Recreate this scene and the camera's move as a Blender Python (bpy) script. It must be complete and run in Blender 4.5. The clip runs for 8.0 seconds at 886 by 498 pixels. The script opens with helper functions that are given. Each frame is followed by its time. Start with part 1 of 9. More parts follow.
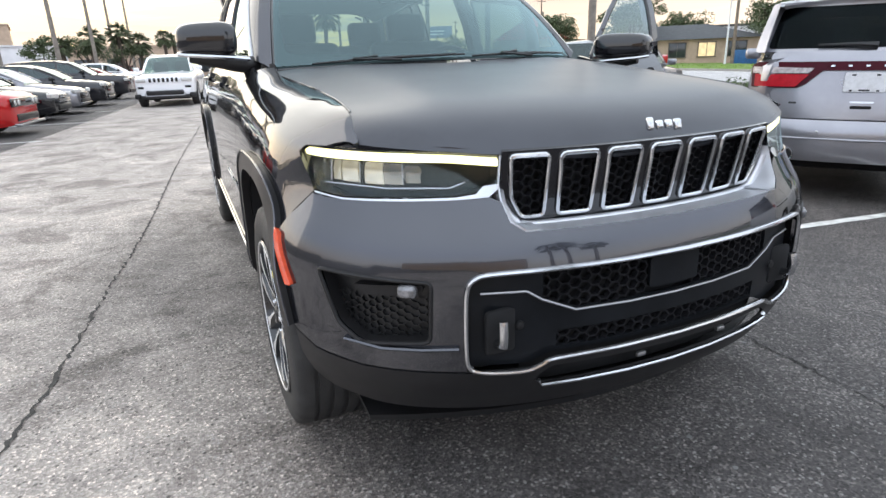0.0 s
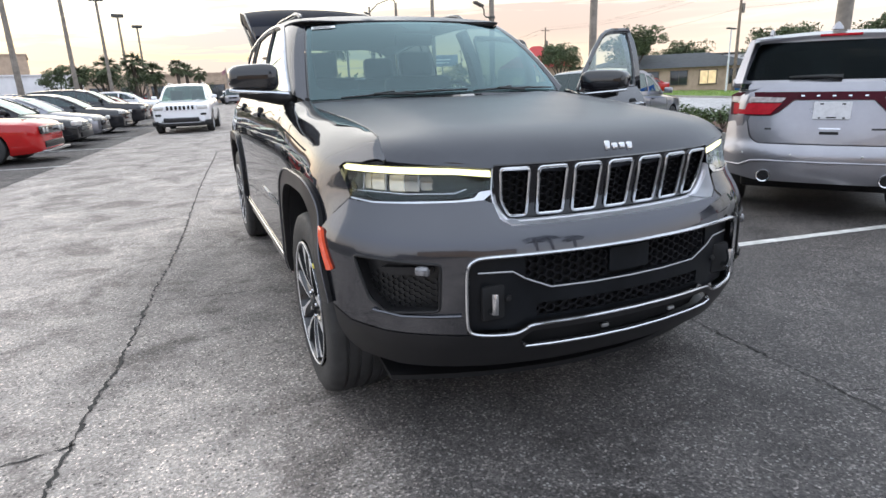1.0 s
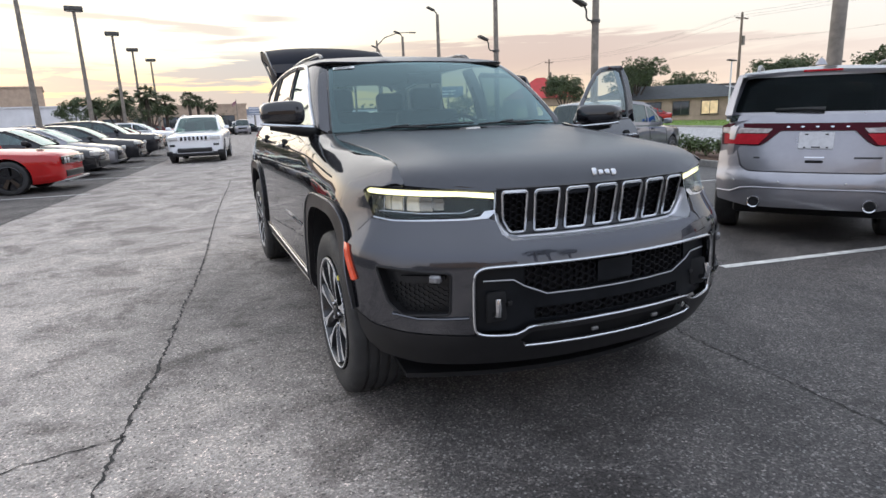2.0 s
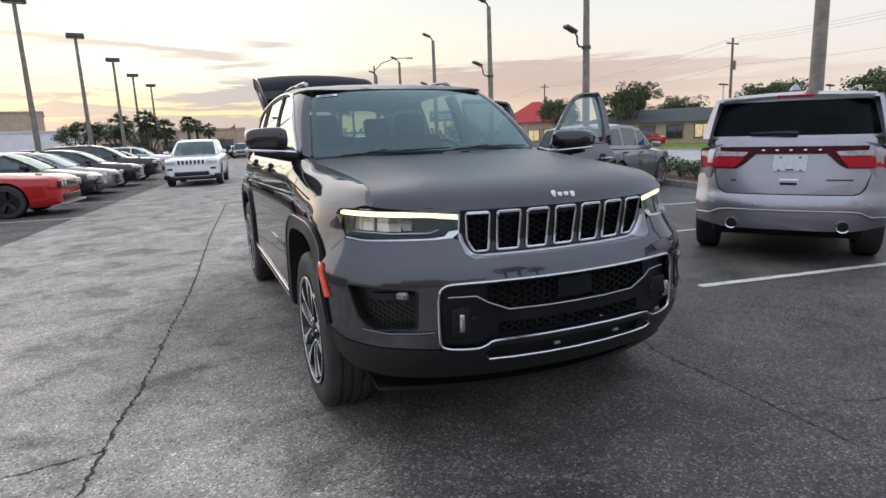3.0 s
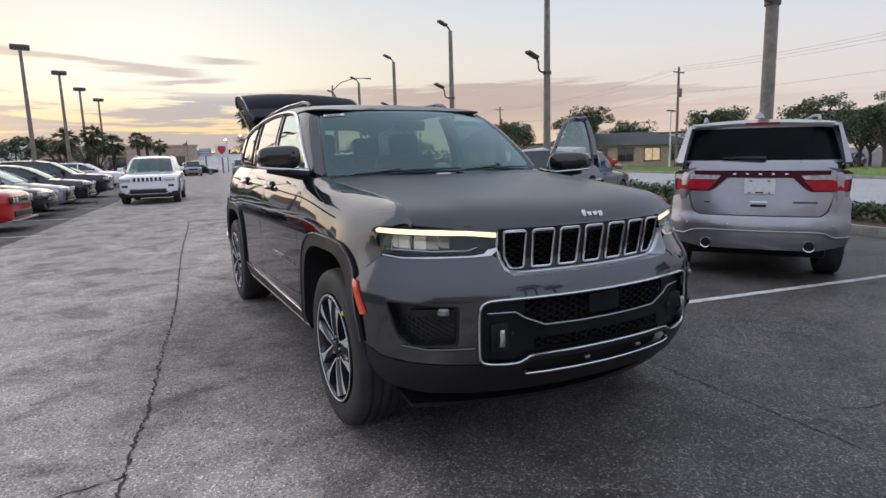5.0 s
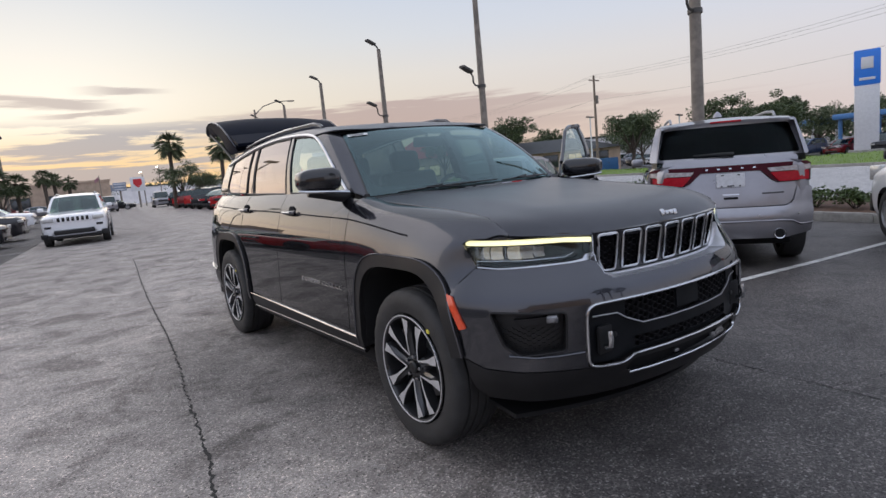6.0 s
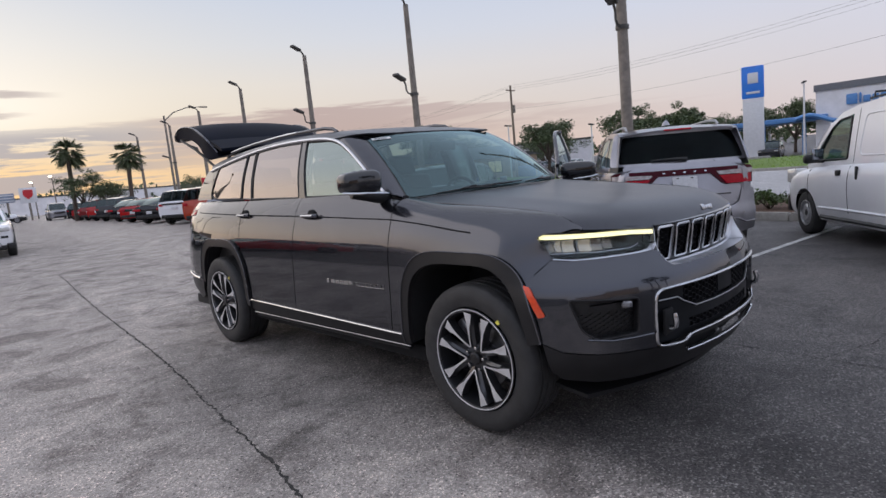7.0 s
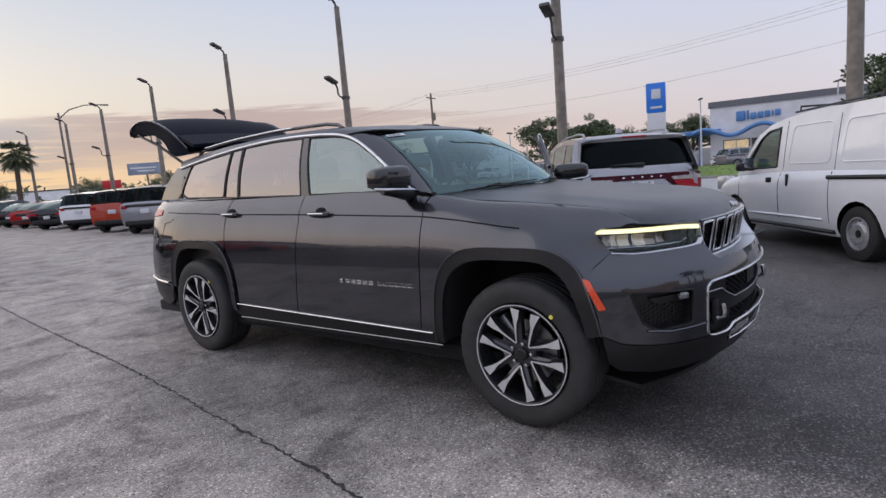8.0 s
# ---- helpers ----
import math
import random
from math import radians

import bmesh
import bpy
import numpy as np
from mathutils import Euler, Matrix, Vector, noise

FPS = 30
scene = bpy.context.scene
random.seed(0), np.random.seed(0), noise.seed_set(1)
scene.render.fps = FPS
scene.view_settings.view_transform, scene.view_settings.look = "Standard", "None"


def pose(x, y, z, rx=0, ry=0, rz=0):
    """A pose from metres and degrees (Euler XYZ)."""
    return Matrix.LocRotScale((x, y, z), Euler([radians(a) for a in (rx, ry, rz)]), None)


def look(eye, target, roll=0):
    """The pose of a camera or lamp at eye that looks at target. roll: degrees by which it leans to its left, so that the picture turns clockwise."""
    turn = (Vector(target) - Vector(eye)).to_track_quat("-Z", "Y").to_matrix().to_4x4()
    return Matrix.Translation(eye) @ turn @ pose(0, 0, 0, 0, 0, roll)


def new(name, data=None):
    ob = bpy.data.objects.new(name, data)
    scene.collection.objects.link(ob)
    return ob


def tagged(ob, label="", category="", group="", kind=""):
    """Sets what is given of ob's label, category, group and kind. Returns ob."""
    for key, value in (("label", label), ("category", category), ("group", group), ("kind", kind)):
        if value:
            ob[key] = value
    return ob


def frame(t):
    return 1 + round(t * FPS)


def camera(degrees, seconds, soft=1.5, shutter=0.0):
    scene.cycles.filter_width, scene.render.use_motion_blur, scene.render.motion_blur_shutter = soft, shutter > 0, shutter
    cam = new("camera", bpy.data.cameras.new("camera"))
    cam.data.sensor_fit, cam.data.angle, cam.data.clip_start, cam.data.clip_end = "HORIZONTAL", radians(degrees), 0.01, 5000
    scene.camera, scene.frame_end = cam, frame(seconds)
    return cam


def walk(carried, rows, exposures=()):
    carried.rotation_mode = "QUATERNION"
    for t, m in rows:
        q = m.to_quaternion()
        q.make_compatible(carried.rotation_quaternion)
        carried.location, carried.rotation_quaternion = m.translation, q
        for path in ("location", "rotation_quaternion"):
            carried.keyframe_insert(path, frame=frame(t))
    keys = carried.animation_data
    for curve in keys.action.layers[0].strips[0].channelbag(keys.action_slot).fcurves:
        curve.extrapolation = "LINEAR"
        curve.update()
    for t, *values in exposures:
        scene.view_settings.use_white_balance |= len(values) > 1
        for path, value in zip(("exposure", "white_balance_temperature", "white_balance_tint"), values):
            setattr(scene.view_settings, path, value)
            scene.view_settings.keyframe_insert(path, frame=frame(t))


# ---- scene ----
cam = camera(75.1, 8.0)
PATH = [
    (0, (-1.14, -1.962, 1.238), (-0.378, -0.223, 0.609), -2.1),
    (0.5, (-1.197, -2.2, 1.244), (-0.425, -0.45, 0.659), -2.2),
    (1, (-1.33, -2.38, 1.273), (-0.573, -0.611, 0.728), -2.2),
    (1.5, (-1.502, -2.524, 1.292), (-0.755, -0.736, 0.797), -2.1),
    (2.8, (-1.401, -2.801, 1.296), (-0.635, -0.994, 0.91), -2.4),
    (3, (-1.404, -2.815, 1.3), (-0.636, -1.006, 0.927), -2.4),
    (3.5, (-1.411, -2.813, 1.303), (-0.627, -1.007, 0.952), -2.5),
    (4, (-1.429, -2.814, 1.302), (-0.612, -1.02, 0.965), -2.5),
    (4.2, (-1.441, -2.822, 1.304), (-0.608, -1.035, 0.97), -2.3),
    (5.3, (-1.911, -2.649, 1.323), (-0.937, -0.928, 1.023), -2.5),
    (5.5, (-2.036, -2.593, 1.333), (-1.013, -0.9, 1.04), -3.6),
    (6, (-2.318, -2.363, 1.338), (-1.194, -0.732, 1.067), -5.3),
    (6.5, (-2.629, -2.189, 1.351), (-1.388, -0.644, 1.08), -5.9),
    (7, (-2.962, -2.026, 1.369), (-1.614, -0.574, 1.098), -5.6),
    (7.5, (-3.163, -1.744, 1.369), (-1.711, -0.394, 1.105), -5.3),
    (8, (-3.393, -1.509, 1.37), (-1.845, -0.273, 1.096), -4.8),
]
walk(cam, [(t, look(eye, target, roll)) for t, eye, target, roll in PATH],
     [(0.0, 1.14, 6650, 8), (0.5, 1.08, 6600, 9), (1.0, 0.92, 6500, 9), (1.5, 0.72, 6450, 10), (2.8, 0.38, 6450, 11), (3.5, 0.33, 6420, 12), (4.2, 0.24, 6400, 13), (5.5, 0.06, 6380, 14), (8.0, 0.0, 6330, 17)])

# ---- world and sun: dusk, low sun behind thin cloud ahead of the lane ----
world = bpy.data.worlds.new("dusk_sky")
scene.world = world
world.use_nodes = True
wt = world.node_tree
wt.nodes.clear()


def nd(tree, kind, **values):
    node = tree.nodes.new(kind)
    for key, value in values.items():
        if key in node.inputs:
            node.inputs[key].default_value = value
    return node


def ramp(tree, stops, interpolation="EASE"):
    node = tree.nodes.new("ShaderNodeValToRGB")
    node.color_ramp.interpolation = interpolation
    els = node.color_ramp.elements
    els[0].position, els[0].color = stops[0][0], (*stops[0][1], 1)
    els[1].position, els[1].color = stops[-1][0], (*stops[-1][1], 1)
    for p, c in stops[1:-1]:
        e = els.new(p)
        e.color = (*c, 1)
    return node


def mathn(tree, op, a, b=None, c=None, clamp=False):
    node = tree.nodes.new("ShaderNodeMath")
    node.operation, node.use_clamp = op, clamp
    for i, v in enumerate((a, b, c)):
        if v is None:
            continue
        if isinstance(v, (int, float)):
            node.inputs[i].default_value = v
        else:
            tree.links.new(v, node.inputs[i])
    return node.outputs[0]


def mixc(tree, fac, a, b, mode="MIX"):
    node = tree.nodes.new("ShaderNodeMix")
    node.data_type, node.blend_type = "RGBA", mode
    for i, v in ((0, fac), (6, a), (7, b)):
        if isinstance(v, (int, float)):
            node.inputs[i].default_value = v
        elif isinstance(v, tuple):
            node.inputs[i].default_value = (*v, 1)
        else:
            tree.links.new(v, node.inputs[i])
    return node.outputs[2]


SUN_AZ = 20.0      # degrees from +y towards -x
sky = wt.nodes.new("ShaderNodeTexSky")
sky.sky_type, sky.sun_disc = "NISHITA", False
sky.sun_elevation, sky.sun_rotation = radians(4.0), radians(-SUN_AZ)
sky.air_density, sky.dust_density, sky.ozone_density = 1.0, 2.0, 2.0
coord = wt.nodes.new("ShaderNodeTexCoord")
sep = wt.nodes.new("ShaderNodeSeparateXYZ")
wt.links.new(coord.outputs["Generated"], sep.inputs[0])
up = sep.outputs[2]


def smooth(tree, v, lo, hi):
    """0 below lo, 1 above hi, with a soft step between."""
    node = tree.nodes.new("ShaderNodeMapRange")
    node.interpolation_type = "SMOOTHSTEP"
    for k, q in ((0, v), (1, lo), (2, hi)):
        if isinstance(q, (int, float)):
            node.inputs[k].default_value = q
        else:
            tree.links.new(q, node.inputs[k])
    return node.outputs[0]


def times(tree, *vs):
    out = vs[0]
    for v in vs[1:]:
        out = mathn(tree, "MULTIPLY", out, v)
    return out


# evening gradient from the horizon to the zenith: warm on the sun's side, cool opposite
over = mathn(wt, "MAXIMUM", up, 0.0)
haze = ramp(wt, [(0.0, (0.71, 0.52, 0.40)), (0.05, (0.73, 0.59, 0.48)), (0.10, (0.75, 0.67, 0.57)), (0.16, (0.75, 0.72, 0.66)), (0.22, (0.67, 0.71, 0.74)),
                 (0.30, (0.58, 0.66, 0.76)), (0.50, (0.66, 0.72, 0.80)), (1.0, (0.72, 0.78, 0.88))], "LINEAR")
cool = ramp(wt, [(0.0, (0.62, 0.59, 0.60)), (0.06, (0.64, 0.63, 0.66)), (0.14, (0.60, 0.63, 0.71)), (0.30, (0.56, 0.62, 0.76)), (0.50, (0.62, 0.69, 0.81)), (1.0, (0.72, 0.78, 0.88))], "LINEAR")
wt.links.new(over, haze.inputs[0])
wt.links.new(over, cool.inputs[0])
sx, sy = math.cos(radians(88)), math.sin(radians(88))
dot = mathn(wt, "ADD", mathn(wt, "MULTIPLY", sep.outputs[0], sx), mathn(wt, "MULTIPLY", sep.outputs[1], sy))
toward = smooth(wt, dot, -0.25, 0.95)
base_sky = mixc(wt, toward, cool.outputs[0], haze.outputs[0])
# glow round the hidden sun, and embers along the horizon under it
glow = mathn(wt, "POWER", mathn(wt, "MAXIMUM", dot, 0.0), 9.0)
low = mathn(wt, "SUBTRACT", 1.0, mathn(wt, "MULTIPLY", mathn(wt, "ABSOLUTE", up), 2.2), clamp=True)
glow = mathn(wt, "MULTIPLY", glow, low)
warm = mixc(wt, mathn(wt, "MULTIPLY", glow, 0.70), base_sky, (1.0, 0.88, 0.58))
core = times(wt, mathn(wt, "POWER", mathn(wt, "MAXIMUM", dot, 0.0), 40.0), smooth(wt, up, 0.06, 0.15))
warm = mixc(wt, mathn(wt, "MULTIPLY", core, 0.8), warm, (1.22, 1.17, 1.03))
ember = times(wt, glow, smooth(wt, up, 0.115, 0.03))
warm = mixc(wt, mathn(wt, "MULTIPLY", ember, 0.85), warm, (1.0, 0.64, 0.26))
# compass angle, 0 along +x and rising towards +y
bear = mathn(wt, "ARCTAN2", sep.outputs[1], sep.outputs[0])
stretch = wt.nodes.new("ShaderNodeMapping")
stretch.inputs["Scale"].default_value = (1.4, 1.4, 20.0)
wt.links.new(coord.outputs["Generated"], stretch.inputs[0])
puff = nd(wt, "ShaderNodeTexNoise", Scale=4.6, Detail=8.0, Roughness=0.60, Distortion=0.3)
wisp = nd(wt, "ShaderNodeTexNoise", Scale=2.1, Detail=8.0, Roughness=0.58, Distortion=0.6)
for n in (puff, wisp):
    wt.links.new(stretch.outputs[0], n.inputs["Vector"])
ragged = mathn(wt, "SUBTRACT", puff.outputs[0], 0.5)
# a flat-topped lilac bank across the road's side of the sky
top = mathn(wt, "MULTIPLY_ADD", smooth(wt, bear, radians(20), radians(55)), 0.05, 0.072)
top = mathn(wt, "MULTIPLY_ADD", ragged, 0.055, top)
bank = times(wt, smooth(wt, mathn(wt, "SUBTRACT", top, up), -0.003, 0.007), smooth(wt, up, 0.015, 0.085))
bank = times(wt, bank, smooth(wt, bear, radians(14), radians(58)), smooth(wt, bear, radians(84), radians(64)), smooth(wt, wisp.outputs[0], 0.30, 0.52))
sky_ = mixc(wt, mathn(wt, "MULTIPLY", bank, 0.80), warm, (0.475, 0.36, 0.335))
# layered grey cloud under the sun with bright gaps
layer = times(wt, smooth(wt, bear, radians(64), radians(80)), smooth(wt, bear, radians(200), radians(120)), smooth(wt, up, 0.125, 0.095), smooth(wt, up, 0.0, 0.03))
layer = times(wt, layer, smooth(wt, mathn(wt, "MULTIPLY_ADD", ragged, 0.7, wisp.outputs[0]), 0.44, 0.54))
sky_ = mixc(wt, mathn(wt, "MULTIPLY", layer, 0.88), sky_, (0.40, 0.395, 0.42))
# two thin dark streaks above them
for mid_, tilt, wide, a0, a1 in ((0.146, 0.085, 0.009, 82, 90), (0.158, 0.01, 0.006, 78, 82), (0.125, -0.02, 0.005, 80, 86)):
    line = mathn(wt, "ADD", mathn(wt, "MULTIPLY", mathn(wt, "SUBTRACT", bear, radians(90)), tilt), mid_)
    off = mathn(wt, "ABSOLUTE", mathn(wt, "SUBTRACT", mathn(wt, "MULTIPLY_ADD", ragged, 0.03, up), line))
    s_ = times(wt, smooth(wt, off, wide, wide * 0.25), smooth(wt, bear, radians(a0), radians(a0 + 4)), smooth(wt, bear, radians(a1 + 40 if a1 == 90 else a1 + 5), radians(a1)), 0.75)
    sky_ = mixc(wt, s_, sky_, (0.46, 0.40, 0.38))
both = mixc(wt, 0.012, sky_, sky.outputs[0])
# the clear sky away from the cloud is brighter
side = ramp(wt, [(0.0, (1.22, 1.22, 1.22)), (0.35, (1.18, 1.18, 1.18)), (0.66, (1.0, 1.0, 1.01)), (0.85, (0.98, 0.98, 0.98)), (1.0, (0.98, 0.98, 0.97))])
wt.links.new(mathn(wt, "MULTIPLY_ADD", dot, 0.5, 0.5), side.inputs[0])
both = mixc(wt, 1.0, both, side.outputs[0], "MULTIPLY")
back = nd(wt, "ShaderNodeBackground", Strength=1.0)
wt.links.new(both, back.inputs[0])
wo = wt.nodes.new("ShaderNodeOutputWorld")
wt.links.new(back.outputs[0], wo.inputs[0])

sun = new("sun", bpy.data.lights.new("sun", "SUN"))
sun.data.energy, sun.data.angle, sun.data.color = 1.2, radians(85), (1.0, 0.90, 0.79)
az = radians(90 + SUN_AZ)
sun.matrix_world = look((math.cos(az) * 50, math.sin(az) * 50, 5), (0, 0, 0))


# ---- materials ----
def mat(name, color, rough=0.5, metal=0.0, coat=0.0, vary=0.0, scale=6.0, bump=0.0, bscale=60.0, emit=None, power=0.0, ior=1.5, fleck=0.0, dirt=0.0):
    m = bpy.data.materials.new(name)
    m.use_nodes = True
    t = m.node_tree
    p = t.nodes["Principled BSDF"]
    p.inputs["Base Color"].default_value = (*color, 1)
    p.inputs["Roughness"].default_value, p.inputs["Metallic"].default_value = rough, metal
    p.inputs["Coat Weight"].default_value, p.inputs["Coat Roughness"].default_value = coat, 0.04
    p.inputs["IOR"].default_value = ior
    tc = t.nodes.new("ShaderNodeTexCoord")
    if vary:
        n = nd(t, "ShaderNodeTexNoise", Scale=scale, Detail=6.0, Roughness=0.6)
        t.links.new(tc.outputs["Object"], n.inputs["Vector"])
        r = ramp(t, [(0.3, tuple(c * (1 - vary) for c in color)), (0.7, tuple(min(1, c * (1 + vary)) for c in color))])
        t.links.new(n.outputs[0], r.inputs[0])
        src = r.outputs[0]
        if fleck:
            v = nd(t, "ShaderNodeTexVoronoi", Scale=bscale * 1.7)
            t.links.new(tc.outputs["Object"], v.inputs["Vector"])
            src = mixc(t, mathn(t, "MULTIPLY", mathn(t, "LESS_THAN", v.outputs[0], 0.28), fleck), src, tuple(min(1, c * 3) for c in color))
        t.links.new(src, p.inputs["Base Color"])
        rr = mathn(t, "ADD", mathn(t, "MULTIPLY", n.outputs[0], 0.16 * min(1, rough * 3)), rough - 0.08 * min(1, rough * 3))
        t.links.new(rr, p.inputs["Roughness"])
    if bump:
        b = nd(t, "ShaderNodeTexNoise", Scale=bscale, Detail=4.0, Roughness=0.6)
        t.links.new(tc.outputs["Object"], b.inputs["Vector"])
        bn = nd(t, "ShaderNodeBump", Strength=bump, Distance=0.01)
        t.links.new(b.outputs[0], bn.inputs["Height"])
        t.links.new(bn.outputs[0], p.inputs["Normal"])
    if emit:
        p.inputs["Emission Color"].default_value = (*emit, 1)
        p.inputs["Emission Strength"].default_value = power
    return m


def paint(name, color, metal=0.35, rough=0.32, vary=0.08):
    """Clear-coated car paint with a fine metal flake and road film."""
    m = mat(name, color, rough, metal, 1.0, vary=vary, scale=3.0)
    t = m.node_tree
    p = t.nodes["Principled BSDF"]
    tc = t.nodes.new("ShaderNodeTexCoord")
    n = nd(t, "ShaderNodeTexNoise", Scale=2.3, Detail=5.0, Roughness=0.65)
    t.links.new(tc.outputs["Object"], n.inputs["Vector"])
    t.links.new(mathn(t, "MULTIPLY_ADD", n.outputs[0], 0.05, 0.0), p.inputs["Coat Roughness"])
    p.inputs["Specular IOR Level"].default_value = 0.12
    p.inputs["Specular Tint"].default_value = (0.12, 0.12, 0.13, 1)
    p.inputs["Coat IOR"].default_value = 1.58
    return m


def glass(name, tint, gloss, rough=0.02, ior=1.5, sheen=(0.80, 0.95, 0.96)):
    """Pane: tinted see-through part and a mirror part that grows at grazing angles."""
    m = bpy.data.materials.new(name)
    m.use_nodes = True
    t = m.node_tree
    t.nodes.clear()
    out = t.nodes.new("ShaderNodeOutputMaterial")
    tr = nd(t, "ShaderNodeBsdfTransparent", Color=(*tint, 1))
    gl = nd(t, "ShaderNodeBsdfGlossy", Color=(*sheen, 1), Roughness=rough)
    lw = nd(t, "ShaderNodeLayerWeight", Blend=0.5)
    f0 = ((ior - 1) / (ior + 1)) ** 2
    fr = mathn(t, "MULTIPLY_ADD", mathn(t, "POWER", lw.outputs["Facing"], 5.0), 1.0 - f0, f0)
    mx = t.nodes.new("ShaderNodeMixShader")
    t.links.new(mathn(t, "ADD", mathn(t, "MULTIPLY", fr, 1.0 - gloss), gloss, clamp=True), mx.inputs[0])
    t.links.new(tr.outputs[0], mx.inputs[1])
    t.links.new(gl.outputs[0], mx.inputs[2])
    t.links.new(mx.outputs[0], out.inputs[0])
    return m


GREY_PAINT = paint("granite_grey_paint", (0.055, 0.057, 0.068), 0.9, 0.24)
# Second copy of the grey paint for bonnet and roof, darkened by weaker reflections.
DULL_PAINT = mat("muted_grey_paint", (0.052, 0.055, 0.065), 0.44, 0.55, 0.42, vary=0.10, scale=2.6, bump=0.03, bscale=400.0)
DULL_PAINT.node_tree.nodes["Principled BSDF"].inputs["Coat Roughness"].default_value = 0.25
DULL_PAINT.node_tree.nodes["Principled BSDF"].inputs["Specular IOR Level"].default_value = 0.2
CLAD = mat("dark_grey_cladding", (0.015, 0.0145, 0.0155), 0.42, 0.0, 0.05, vary=0.15, scale=9.0, ior=1.35)
BLACK = mat("black_plastic", (0.008, 0.008, 0.009), 0.42, vary=0.2, scale=20.0, bump=0.05, bscale=300.0)
GLOSS_BLACK = mat("gloss_black", (0.008, 0.008, 0.010), 0.12, 0.0, 0.6, vary=0.2, scale=5.0)
MESH = mat("matt_black_mesh", (0.014, 0.014, 0.016), 0.42, vary=0.2, scale=20.0, ior=1.22)
INTAKE = mat("dark_intake_plastic", (0.008, 0.009, 0.011), 0.32, vary=0.2, scale=12.0, ior=1.3)
GATE_DARK = mat("dark_gate_face", (0.010, 0.012, 0.020), 0.5, vary=0.2, scale=5.0, ior=1.12)
DEEP = mat("dark_cavity", (0.006, 0.006, 0.007), 0.9, vary=0.2)
CHROME = mat("satin_chrome", (0.58, 0.59, 0.61), 0.16, 1.0, vary=0.06, scale=8.0)
ARCH_GLINT = mat("arch_highlight", (0.10, 0.10, 0.11), 0.26, 0.6, vary=0.1, scale=8.0)
SATIN = mat("satin_silver_trim", (0.58, 0.59, 0.62), 0.34, 0.75, vary=0.06, scale=8.0)
MACHINED = mat("machined_alloy", (0.70, 0.70, 0.71), 0.38, 0.6, vary=0.08, scale=18.0)
DARK_ALLOY = mat("dark_alloy", (0.045, 0.046, 0.05), 0.3, 0.6, 0.5, vary=0.12)
SILVER_ALLOY = mat("silver_alloy", (0.35, 0.35, 0.36), 0.35, 0.8, vary=0.1)
RUBBER = mat("tyre_rubber", (0.026, 0.0255, 0.026), 0.66, vary=0.25, scale=14.0, bump=0.25, bscale=160.0)
STEEL = mat("brake_steel", (0.30, 0.30, 0.31), 0.35, 1.0, vary=0.2, scale=30.0)
AMBER = mat("orange_reflector", (0.75, 0.075, 0.02), 0.22, 0.0, 0.8, vary=0.12, scale=60.0)
RED_LENS = mat("red_lamp_lens", (0.38, 0.006, 0.016), 0.25, 0.0, 0.05, vary=0.15, scale=25.0, ior=1.3)
DARK_RED = mat("dark_red_trim", (0.055, 0.002, 0.009), 0.3, 0.0, 0.0, vary=0.15, scale=12.0, ior=1.25)
PALE_LENS = mat("clear_lamp_lens", (0.55, 0.54, 0.52), 0.12, 0.2, 1.0, vary=0.2, scale=30.0)
DRL = mat("lit_running_lamp", (1, 0.95, 0.75), 0.3, emit=(1.0, 0.93, 0.45), power=1.1)
LED = mat("lit_led_module", (0.46, 0.43, 0.36), 0.12, 0.6, emit=(1.0, 0.86, 0.58), power=0.05, vary=0.2, scale=40.0)
WINDSCREEN = glass("windscreen_glass", (0.19, 0.31, 0.31), 0.085, ior=1.45, sheen=(0.70, 0.95, 1.0))
LENS = glass("lamp_glass", (0.93, 0.94, 0.95), 0.0)
PRIVACY = glass("privacy_glass", (0.09, 0.09, 0.09), 0.22, sheen=(0.96, 0.90, 0.89))
DOOR_GLASS = glass("door_glass", (0.42, 0.50, 0.50), 0.20)
REAR_DOOR_GLASS = glass("open_rear_door_glass", (0.26, 0.32, 0.33), 0.03, ior=1.3)
OPEN_GLASS = glass("open_door_glass", (0.70, 0.80, 0.78), 0.10)
SEAT = mat("dark_leather", (0.030, 0.028, 0.028), 0.5, vary=0.2, scale=10.0, bump=0.1, bscale=120.0)
TRIM_GREY = mat("grey_trim", (0.03, 0.03, 0.034), 0.6, vary=0.12)
STICKER = mat("white_sticker", (0.72, 0.73, 0.72), 0.5, vary=0.08, scale=60.0)
FOG_GLASS = mat("fog_lamp_glass", (0.16, 0.16, 0.17), 0.08, 0.3, 1.0, vary=0.5, scale=60.0)
REFLECTOR = mat("lamp_reflector", (0.20, 0.18, 0.15), 0.14, 0.9, vary=0.4, scale=28.0)
YELLOW_DOT = mat("yellow_tyre_mark", (0.75, 0.66, 0.10), 0.6, vary=0.1)
INK = mat("printed_ink", (0.10, 0.10, 0.11), 0.6, vary=0.1)


# ---- mesh helpers ----
def finish(me, angle=38):
    for p in me.polygons:
        p.use_smooth = True
    me.set_sharp_from_angle(angle=radians(angle))


